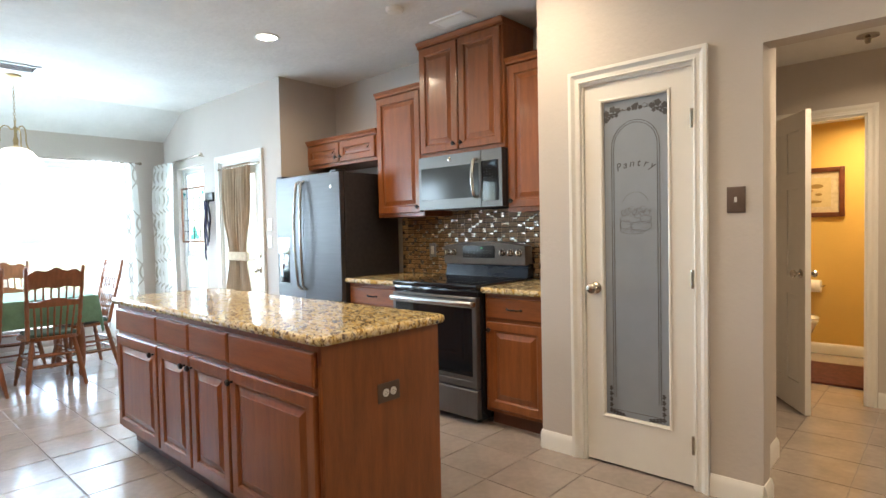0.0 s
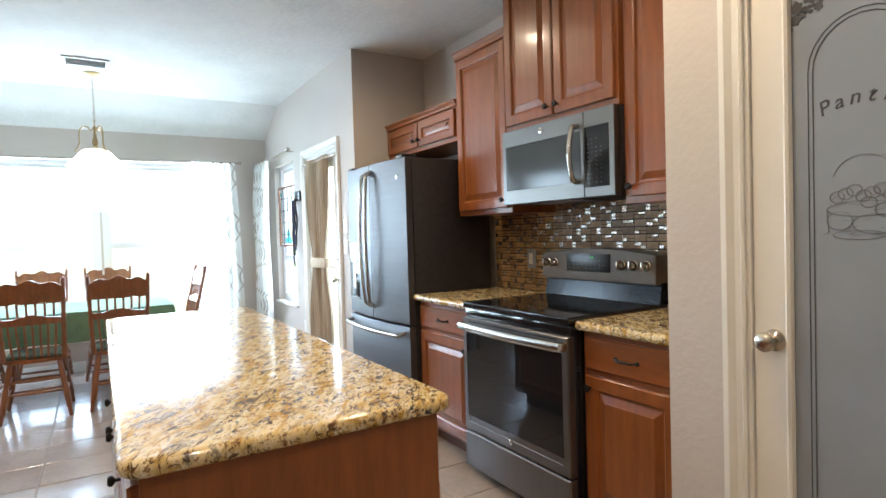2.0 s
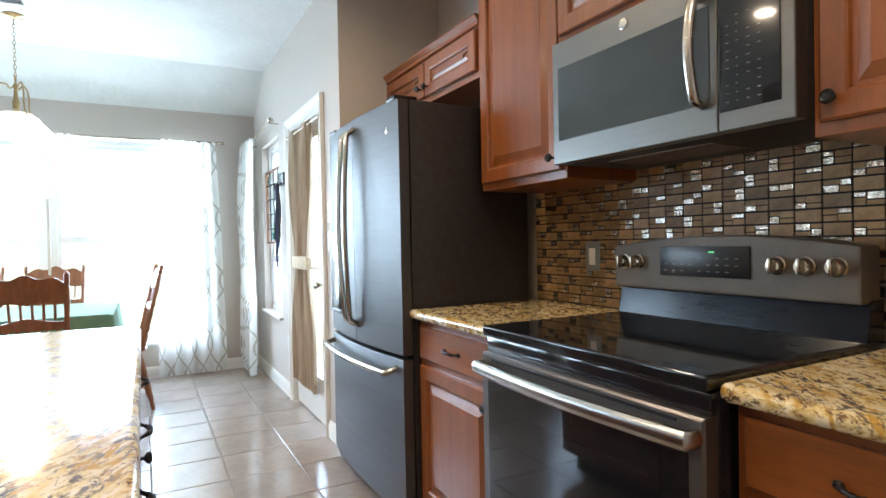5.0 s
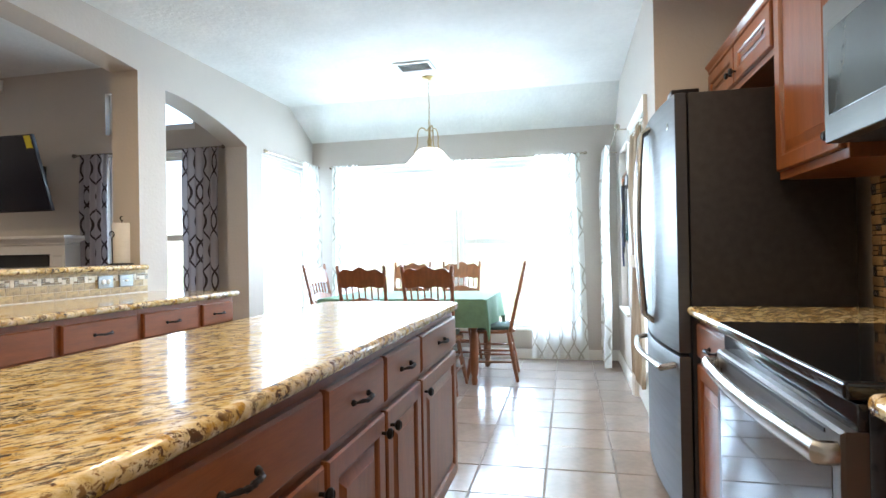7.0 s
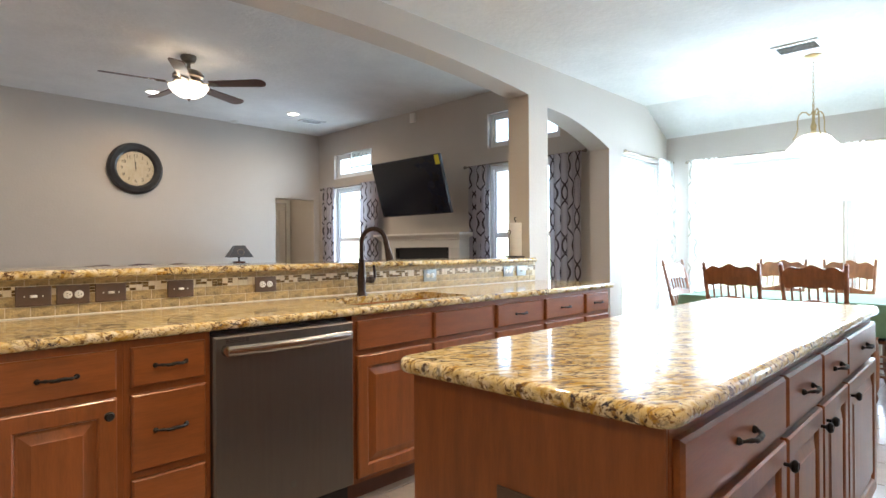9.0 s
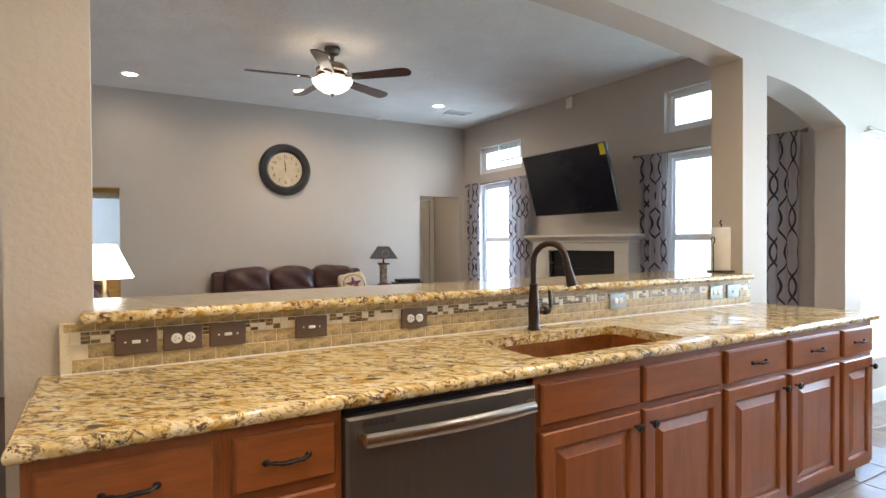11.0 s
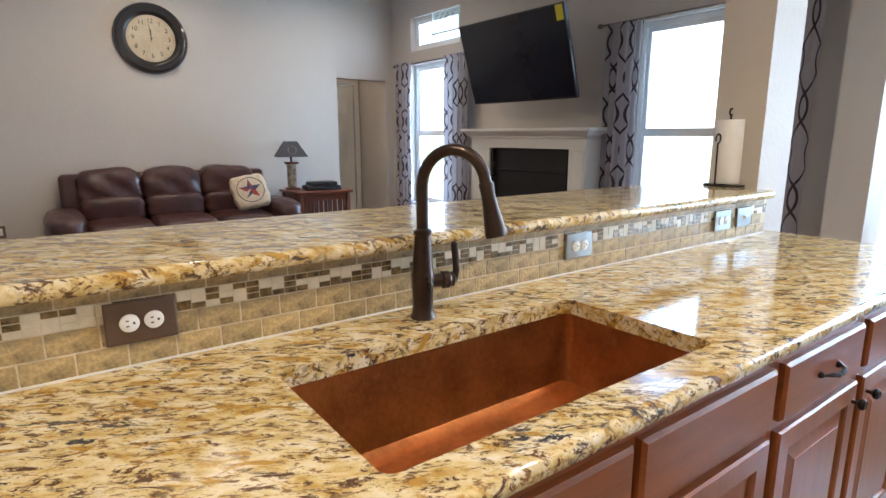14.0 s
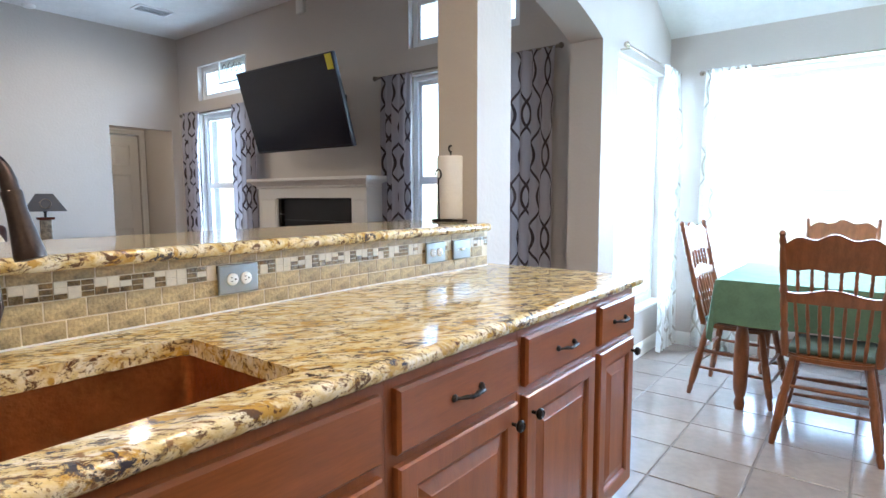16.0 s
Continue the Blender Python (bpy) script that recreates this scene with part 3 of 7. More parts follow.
for b in ((-1.705, PY, -1.498, PY, 0, -1), (-0.772, PY, -0.545, PY, 0, -1), (-0.545, PY, -0.545, PY + 0.12, 1, 0), (-0.64, PY + 0.12, -0.64, 3.50, 1, 0), (-1.706, PY, -1.706, 2.87, -1, 0),
          (NX, AW0, NX, 2.875, 1, 0), (NX, 2.875, -5.86, 2.875, 0, -1), (-4.88, 2.875, -4.57, 2.875, 0, -1), (NX, AW0, -5.87, AW0, 0, 1),
          (-5.22, CW, -1.25, CW, 0, 1), (-0.41, CW, -0.33, CW, 0, 1), (-0.33, CW, -0.33, -4.55, -1, 0), (TVX, CW, TVX, -3.92, 1, 0), (TVX, -2.42, TVX, AW1, 1, 0),
          (-0.30, 4.85, 0.75, 4.85, 0, -1), (-1.6, 6.55, 0.35, 6.55, 0, -1), (-2.4, -8.20, -1.49, -8.20, 0, 1), (-0.505, -8.20, 0.0, -8.20, 0, 1),
          (0.75, PY, 2.6, PY, 0, -1), (-0.80, AW0, -0.80, AW1, 1, 0), (-0.21, -4.55, 2.6, -4.55, 0, 1), (2.6, -4.55, 2.6, PY, -1, 0)):
    baseboard(*b)


# ---- cabinets ----
DOOR_P = [(0, 0), (0, -0.015), (0.005, -0.020), (0.052, -0.020), (0.058, -0.016), (0.061, -0.008), (0.070, -0.008), (0.098, -0.0175), (0.100, -0.019)]
DRAW_P = [(0, 0), (0, -0.013), (0.007, -0.020)]


def cab_door(parent, x0, x1, z0, z1, y=0.0, knob=None, name="cabinet_door", m=None):
    """A raised-panel door facing -y, with a knob at (x, z) where it has one."""
    d = part(name, rings(bmesh.new(), x0, x1, z0, z1, [(i, dd + y) for i, dd in DOOR_P]), CHERRY, parent, smooth=10, m=m)
    if knob:
        kb = lathe(bmesh.new(), [(0.005, 0), (0.005, 0.012), (0.009, 0.015), (0.015, 0.020), (0.016, 0.026), (0.011, 0.032), (0.008, 0.030), (0.0, 0.033)], 14,
                   Matrix.Translation((knob[0], y - 0.020, knob[1])) @ Matrix.Rotation(radians(90), 4, "X"))
        part("knob", kb, IRON, d, "dark bronze round knob")
    return d


def pull(parent, cx, cz, y):
    """A twisted, bowed bar pull."""
    bm = bmesh.new()
    pts, rs = [], []
    for i in range(17):
        u = i / 16 * 2 - 1
        pts.append((cx + u * 0.052, y - 0.006 - 0.022 * (1 - abs(u) ** 3), cz + 0.0012 * math.sin(7 * u)))
        rs.append(0.0038 + 0.0022 * (1 - u * u) + 0.0012 * math.cos(i * 2.4))
    tube(bm, pts, rs, 8)
    for s in (-1, 1):
        lathe(bm, [(0.008, 0), (0.009, 0.004), (0.005, 0.010), (0, 0.011)], 10, Matrix.Translation((cx + s * 0.052, y, cz)) @ Matrix.Rotation(radians(90), 4, "X"))
    part("pull", bm, IRON, parent, "dark twisted iron pull")


def cab_drawer(parent, x0, x1, z0, z1, y=0.0, handle=True):
    d = part("drawer_front", rings(bmesh.new(), x0, x1, z0, z1, [(i, dd + y) for i, dd in DRAW_P]), CHERRYH, parent)
    if handle:
        pull(d, (x0 + x1) / 2, (z0 + z1) / 2, y - 0.020)
    return d


def base_cabinet(label, m, w, depth, layout, knob_side="l", handles=True):
    """Facing -y from x = 0 to w. layout: 'dd' drawer over door, '3' three drawers, 'sink' two false fronts over two doors."""
    c = thing("base_cabinet", label, "cabinet", m, group="base cabinets")
    if layout == "sink":
        part("face_frame", box(0, w, 0, 0.018, 0.10, 0.876), CHERRY, c)
        part("side_panel", box(0, 0.018, 0.018, depth, 0.10, 0.876), CHERRY, c)
        part("side_panel", box(w - 0.018, w, 0.018, depth, 0.10, 0.876), CHERRY, c)
        part("bottom_panel", box(0.018, w - 0.018, 0.018, depth, 0.10, 0.118), CHERRY, c)
    else:
        part("body", box(0, w, 0, depth, 0.10, 0.876, 0.0015, 1), CHERRY, c)
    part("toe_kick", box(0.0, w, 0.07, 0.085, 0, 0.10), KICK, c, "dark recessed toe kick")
    g = 0.022
    if layout == "3":
        for z0, z1 in ((0.715, 0.850), (0.425, 0.690), (0.125, 0.400)):
            cab_drawer(c, g, w - g, z0, z1)
    elif layout == "sink":
        h = w / 2
        for a, b, k in ((g, h - 0.012, "r"), (h + 0.012, w - g, "l")):
            cab_drawer(c, a, b, 0.715, 0.850, handle=False)
            cab_door(c, a, b, 0.125, 0.690, knob=((b - 0.03) if k == "r" else (a + 0.03), 0.64))
    else:
        cab_drawer(c, g, w - g, 0.715, 0.850, handle=handles)
        cab_door(c, g, w - g, 0.125, 0.690, knob=((g + 0.03) if knob_side == "l" else (w - g - 0.03), 0.64))
    return c


CH = "cherry-stained wooden base cabinet"
FACE_Y = 0.125
for xl, xr, lay, side, words in ((-0.90, -1.28, "dd", "r", "with a drawer over a door"), (-1.28, -1.575, "3", "l", "with three drawers"),
                                 (-2.225, -3.235, "sink", "l", "with two false fronts, under the sink"), (-3.235, -3.735, "dd", "r", "with a drawer over a door"),
                                 (-3.735, -4.235, "dd", "l", "with a drawer over a door"), (-4.235, -4.60, "dd", "r", "with a drawer over a door")):
    base_cabinet(CH + " " + words, Matrix.Translation((xl, FACE_Y, 0)) @ Matrix.Rotation(radians(180), 4, "Z"), xl - xr, 0.60, lay, side)
base_cabinet(CH + " beside the fridge", Matrix.Translation((-3.605, 2.89, 0)), 0.600, 0.625, "dd", "r")
base_cabinet(CH + " beside the pantry wall", Matrix.Translation((-2.19, 2.89, 0)), 0.483, 0.625, "dd", "l")


def wall_cabinet(label, x0, x1, z0, z1, y, depth, doors, knob_low=True, crown=0.03):
    c = thing("wall_cabinet", label, "cabinet", Matrix.Translation((x0, y, z0)), group="wall cabinets")
    w, h = x1 - x0, z1 - z0
    part("body", box(0, w, 0, depth, 0, h, 0.0015, 1), CHERRY, c)
    n = doors
    g = 0.018
    dw = (w - 2 * g - (n - 1) * 0.012) / n
    for i in range(n):
        a = g + i * (dw + 0.012)
        kx = a + dw - 0.03 if (n == 1 and label.endswith("fridge panel")) or (n == 2 and i == 0) or "taller" in label else a + 0.03
        cab_door(c, a, a + dw, 0.03, h - 0.045, knob=(kx, 0.075))
    if crown:
        part("crown", prism(bmesh.new(), [(-0.002, h - 0.035), (-0.014, h - 0.03), (-0.014, h - 0.015), (-0.03, h + 0.004), (-0.03, h + 0.012), (depth, h + 0.012), (depth, h - 0.035)], "yz",
                            -0.004, w + 0.004), CHERRYH, c, "cherry crown moulding")
    return c


UY = 3.175
wall_cabinet("tall cherry wall cabinet beside the fridge panel", -3.55, -3.005, 1.405, 2.438, UY, 0.34, 1)
wall_cabinet("cherry wall cabinet above the microwave, two doors", -3.005, -2.195, 1.850, 2.722, UY - 0.03, 0.37, 2)
wall_cabinet("tall cherry wall cabinet above the worktop", -2.195, -1.707, 1.405, 2.438, UY, 0.34, 1)
wall_cabinet("low cherry wall cabinet over the fridge, two doors", -4.568, -3.55, 1.90, 2.155, UY, 0.34, 2)


def island():
    c = thing("kitchen_island", "cherry-stained wooden kitchen island with raised-panel doors", "island", Matrix.Translation((-1.64, 1.20, 0)))
    w, d = 2.135, 0.63
    part("body", box(-w, 0, 0, d, 0.10, 0.876, 0.002, 1), CHERRY, c)
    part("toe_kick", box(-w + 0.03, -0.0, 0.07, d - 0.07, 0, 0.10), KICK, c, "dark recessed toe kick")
    part("end_panel", box(-0.0, 0.012, 0.0, d, 0.012, 0.876, 0.002, 1), CHERRY, c, "plain cherry end panel")
    cols = ((-2.12, -1.50, "r"), (-1.48, -1.095, "r"), (-1.075, -0.685, "l"), (-0.665, -0.015, "l"))
    for a, b, k in cols:
        cab_drawer(c, a, b, 0.715, 0.850, handle=False)
        cab_door(c, a, b, 0.12, 0.690, knob=((b - 0.03) if k == "r" else (a + 0.03), 0.64))
    for a, b, k in cols:
        bm = rings(bmesh.new(), a, b, 0.715, 0.850, DRAW_P)
        dr = part("drawer_front", bm, CHERRYH, c, m=Matrix.Translation((a + b, d, 0)) @ Matrix.Rotation(radians(180), 4, "Z"))
        pull(dr, (a + b) / 2, 0.783, -0.020)
        cab_door(c, a, b, 0.12, 0.690, knob=((a + 0.03) if k == "r" else (b - 0.03), 0.64), m=Matrix.Translation((a + b, d, 0)) @ Matrix.Rotation(radians(180), 4, "Z"))
    return c


island()


def slab(x0, x1, y0, y1, z0, z1, r=0.016, corner=0.02, hole=None):
    """A stone top with a bullnose edge, rounded corners and perhaps a hole."""
    bm = bmesh.new()

    def loop(z, a0, a1, b0, b1):
        return [bm.verts.new(p) for p in ((a0, b0, z), (a1, b0, z), (a1, b1, z), (a0, b1, z))]
    if not hole:
        bx(bm, x0, x1, y0, y1, z0, z1)
        up = [e for e in bm.edges if abs(e.verts[0].co.z - e.verts[1].co.z) > 0.01]
        bmesh.ops.bevel(bm, geom=up, offset=corner, segments=4, affect="EDGES", profile=0.5)
        hor = [e for e in bm.edges if abs(e.verts[0].co.z - e.verts[1].co.z) < 1e-5 and len(e.link_faces) == 2 and abs(e.link_faces[0].normal.z) + abs(e.link_faces[1].normal.z) > 0.5 and abs(e.link_faces[0].normal.z - e.link_faces[1].normal.z) > 0.5]
        bmesh.ops.bevel(bm, geom=hor, offset=r, segments=3, affect="EDGES", profile=0.5)
        return bm
    to, ti = loop(z1, x0, x1, y0, y1), loop(z1, *hole)
    bo, bi = loop(z0, x0, x1, y0, y1), loop(z0, *hole)
    for k in range(4):
        j = (k + 1) % 4
        bm.faces.new((to[k], to[j], ti[j], ti[k]))
        bm.faces.new((bo[j], bo[k], bi[k], bi[j]))
        bm.faces.new((bo[k], bo[j], to[j], to[k]))
        bm.faces.new((ti[k], ti[j], bi[j], bi[k]))
    bm.normal_update()
    inner = [e for e in bm.edges if {e.verts[0], e.verts[1]} <= set(ti + bi) and abs(e.verts[0].co.z - e.verts[1].co.z) > 0.01]
    outer = [e for e in bm.edges if {e.verts[0], e.verts[1]} <= set(to + bo) and not (e.verts[0] in to) ^ (e.verts[1] in to)]
    bmesh.ops.bevel(bm, geom=inner, offset=0.022, segments=4, affect="EDGES", profile=0.5)
    outer = [e for e in bm.edges if abs(e.verts[0].co.z - e.verts[1].co.z) < 1e-5 and len(e.link_faces) == 2 and sorted(round(abs(f.normal.z)) for f in e.link_faces) == [0, 1] and
             (min(abs(e.verts[0].co.x - x0), abs(e.verts[0].co.x - x1), abs(e.verts[0].co.y - y0), abs(e.verts[0].co.y - y1)) < 1e-4)]
    bmesh.ops.bevel(bm, geom=outer, offset=r, segments=3, affect="EDGES", profile=0.5)
    return bm


HOLE = (-3.088, -2.308, -0.328, 0.066)
solid("granite_countertop", slab(-4.635, -0.875, AW0 - 0.03, 0.155, 0.877, 0.915, hole=HOLE), GRANITE, "polished gold and cream granite worktop with a sink cutout", "countertop")
solid("granite_island_top", slab(-3.81, -1.59, 1.165, 1.862, 0.877, 0.915, corner=0.045), GRANITE, "polished gold and cream granite island top", "countertop")
solid("granite_bar_top", slab(-4.512, -0.985, -0.96, -0.45, 1.070, 1.105, r=0.015), GRANITE, "polished granite raised bar top", "countertop")
solid("granite_countertop", slab(-3.625, -3.002, 2.842, FR + 0.02, 0.877, 0.915), GRANITE, "polished granite worktop between fridge and range", "countertop")
solid("granite_countertop", slab(-2.198, -1.69, 2.835, FR + 0.02, 0.877, 0.915), GRANITE, "polished granite worktop beside the pantry wall", "countertop")


for top in [o for o in bpy.data.objects if o.name.startswith("granite_")]:
    top.modifiers.new("even_normals", "WEIGHTED_NORMAL").keep_sharp = True


def sink():
    """An undermounted hammered basin."""
    bm = bmesh.new()
    x0, x1, y0, y1 = HOLE
    loops = []
    for ins, z in ((-0.004, 0.660), (-0.014, 0.70), (-0.014, 0.876), (-0.003, 0.876), (0.001, 0.72), (0.008, 0.695), (0.03, 0.680)):
        r = max(0.02, 0.03 - ins)
        a0, a1, b0, b1 = x0 + ins, x1 - ins, y0 + ins, y1 - ins
        lp = []
        for cx, cy, s in ((a1 - r, b1 - r, 0), (a0 + r, b1 - r, 90), (a0 + r, b0 + r, 180), (a1 - r, b0 + r, 270)):
            lp += [bm.verts.new((cx + r * math.cos(radians(s + q)), cy + r * math.sin(radians(s + q)), z)) for q in (0, 30, 60, 90)]
        loops.append(lp)
    for a, b in zip(loops, loops[1:]):
        for k in range(16):
            bm.faces.new((a[k], a[(k + 1) % 16], b[(k + 1) % 16], b[k]))
    bm.faces.new(loops[0])
    bm.faces.new(loops[-1])
    s = thing("kitchen_sink", "undermount hammered copper kitchen sink", "sink")
    part("basin", bm, COPPER, s)
    part("drain", lathe(bmesh.new(), [(0.045, 0.681), (0.045, 0.684), (0.036, 0.685), (0.030, 0.682), (0, 0.682)], 20, Matrix.Translation((-2.70, -0.13, 0))), BRONZE, s, "dark bronze drain")


sink()


def faucet():
    f = thing("kitchen_faucet", "oil-rubbed bronze gooseneck faucet with pull-down spray", "faucet", Matrix.Translation((-2.70, -0.425, 0.915)))
    part("body", lathe(bmesh.new(), [(0.030, 0), (0.030, 0.006), (0.026, 0.012), (0.024, 0.03), (0.0255, 0.07), (0.0265, 0.105), (0.0245, 0.112), (0.0245, 0.116), (0.0235, 0.135), (0.0195, 0.175), (0.0185, 0.195), (0.021, 0.198), (0.021, 0.206), (0.016, 0.210)], 24), BRONZE, f)
    tip = Vector((-0.090, 0.112, 0))
    R = tip.length / 2
    d = tip.normalized()
    pts = [Vector((0, 0, 0.20)), Vector((0, 0, 0.30))]
    for i in range(0, 15):
        a = radians(180 - i * 12.3)
        pts.append(d * (R + R * math.cos(a)) + Vector((0, 0, 0.306 + R * math.sin(a) * 1.12)))
    part("neck", tube(bmesh.new(), pts, 0.0135, 14), BRONZE, f)
    e, dirn = pts[-1], (pts[-1] - pts[-2]).normalized()
    q = dirn.to_track_quat("Z", "Y").to_matrix().to_4x4()
    part("spray_head", lathe(bmesh.new(), [(0.015, 0), (0.0165, 0.004), (0.0155, 0.03), (0.0175, 0.055), (0.023, 0.10), (0.0245, 0.112), (0.0235, 0.12), (0.018, 0.121), (0, 0.119)], 20, Matrix.Translation(e) @ q), BRONZE, f)
    side = Vector((-1.0, 0.25, 0)).normalized()
    ma = Matrix.Translation((0, 0, 0.085)) @ side.to_track_quat("Z", "Y").to_matrix().to_4x4()
    part("valve", lathe(bmesh.new(), [(0.016, 0.0), (0.016, 0.045), (0.021, 0.048), (0.021, 0.062), (0.018, 0.066), (0.018, 0.074), (0.010, 0.080), (0, 0.082)], 18, ma), BRONZE, f)
    p = side * 0.076 + Vector((0, 0, 0.085))
    part("lever", tube(bmesh.new(), [p + Vector((0, 0, -0.005)), p + side * 0.008 + Vector((0, 0, 0.02)), p + side * 0.006 + Vector((0, 0, 0.05)), p + side * 0.002 + Vector((0, 0, 0.085)), p + Vector((0, 0, 0.09))], [0.010, 0.0085, 0.0085, 0.008, 0.003], 12), BRONZE, f)


faucet()


def outlet(m, kind, plate, label, cat="outlet"):
    """A wall plate facing -y with kind 'duplex2' (a sideways pair), 'switch' (sideways), 'toggle' (upright) or 'decora'."""
    o = thing("wall_outlet" if cat == "outlet" else "light_switch", label, cat, m, group="wall plates")
    w, h = (0.118, 0.078) if kind in ("duplex2", "switch") else (0.078, 0.118)
    part("plate", rings(bmesh.new(), -w / 2, w / 2, -h / 2, h / 2, [(0, 0), (0, -0.0035), (0.003, -0.006), (0.004, -0.0062)]), plate, o)
    if kind == "duplex2":
        for s in (-1, 1):
            r = part("receptacle", lathe(bmesh.new(), [(0.0165, 0), (0.0165, 0.009), (0.015, 0.010), (0, 0.010)], 18, Matrix.Translation((s * 0.02, 0, 0)) @ Matrix.Rotation(radians(90), 4, "X")), WHITEP, o, "white receptacle")
            bm = bmesh.new()
            bx(bm, s * 0.02 - 0.006, s * 0.02 - 0.001, -0.0115, -0.009, 0.004, 0.006)
            bx(bm, s * 0.02 - 0.006, s * 0.02 - 0.001, -0.0115, -0.009, -0.006, -0.004)
            bx(bm, s * 0.02 + 0.005, s * 0.02 + 0.009, -0.0115, -0.009, -0.002, 0.002)
            part("slots", bm, SOCKET, r, "dark slots")
    elif kind == "switch":
        part("toggle", box(-0.012, 0.012, -0.014, 0.0, -0.005, 0.005, 0.002), WHITEP, o, "white toggle")
        for s in (-1, 1):
            part("screw", lathe(bmesh.new(), [(0.003, 0), (0.003, 0.008), (0, 0.008)], 8, Matrix.Translation((s * 0.03, 0, 0)) @ Matrix.Rotation(radians(90), 4, "X")), WHITEP, o)
    elif kind == "toggle":
        part("toggle", box(-0.005, 0.005, -0.014, 0.0, -0.012, 0.012, 0.002), WHITEP, o, "white toggle")
    else:
        part("receptacle", box(-0.017, 0.017, -0.009, 0, -0.034, 0.034, 0.002), WHITEP, o, "white receptacle")
    return o


BT = AW0 + 0.036
for x, kind, pl in ((-1.135, "switch", PLATE), (-1.27, "duplex2", PLATE), (-1.409, "switch", PLATE), (-1.70, "switch", PLATE), (-2.13, "duplex2", PLATE),
                    (-3.325, "duplex2", PLATEG), (-4.175, "duplex2", PLATEG), (-4.345, "switch", PLATEG)):
    outlet(Matrix.Translation((x, BT, 1.002)) @ Matrix.Rotation(radians(180), 4, "Z"), kind, pl,
           ("dark bronze" if pl is PLATE else "grey pewter") + (" outlet plate with white sockets on the tile" if kind == "duplex2" else " switch plate with a white toggle on the tile"),
           "outlet" if kind == "duplex2" else "switch")
outlet(Matrix.Translation((-0.655, PY, 1.402)), "toggle", PLATE, "dark bronze switch plate on the pantry wall", "switch")
outlet(Matrix.Translation((-3.235, FR - 0.016, 1.12)), "decora", PLATEG, "grey outlet plate on the mosaic backsplash")
outlet(Matrix.Translation((-1.628, 1.525, 0.635)) @ Matrix.Rotation(radians(90), 4, "Z"), "duplex2", PLATE, "dark outlet plate on the island end panel")
outlet(Matrix.Translation((-4.79, 2.875, 1.38)), "toggle", WHITEP, "white light switch beside the back door", "switch")
outlet(Matrix.Translation((-4.80, 2.875, 1.21)), "toggle", WHITEP, "white light switch beside the back door", "switch")
outlet(Matrix.Translation((-5.93, 2.875, 0.42)), "decora", WHITEP, "white wall outlet near the baseboard")
outlet(Matrix.Translation((-1.72, CW, 0.42)) @ Matrix.Rotation(radians(180), 4, "Z"), "decora", PLATE, "dark wall outlet on the clock wall")
outlet(Matrix.Translation((-0.33, -4.95, 1.36)) @ Matrix.Rotation(radians(-90), 4, "Z"), "toggle", PLATEG, "grey switch plate on the living room wall end", "switch")


# ---- appliances ----
def gauge_text(word, size, m, material, parent, name="lettering", flat=0.0006):
    """Raised letters facing -y."""
    cu = bpy.data.curves.new(name, "FONT")
    cu.shear = 0.25 if name == "letter" else 0.0
    cu.body, cu.size, cu.extrude, cu.align_x, cu.align_y = word, size, flat, "CENTER", "CENTER"
    tmp = bpy.data.objects.new(name, cu)
    me = bpy.data.meshes.new_from_object(tmp)
    bpy.data.objects.remove(tmp)
    me.materials.append(material)
    ob = new(name, me)
    ob.parent = parent
    ob.matrix_basis = m @ Matrix.Rotation(radians(90), 4, "X")
    return ob


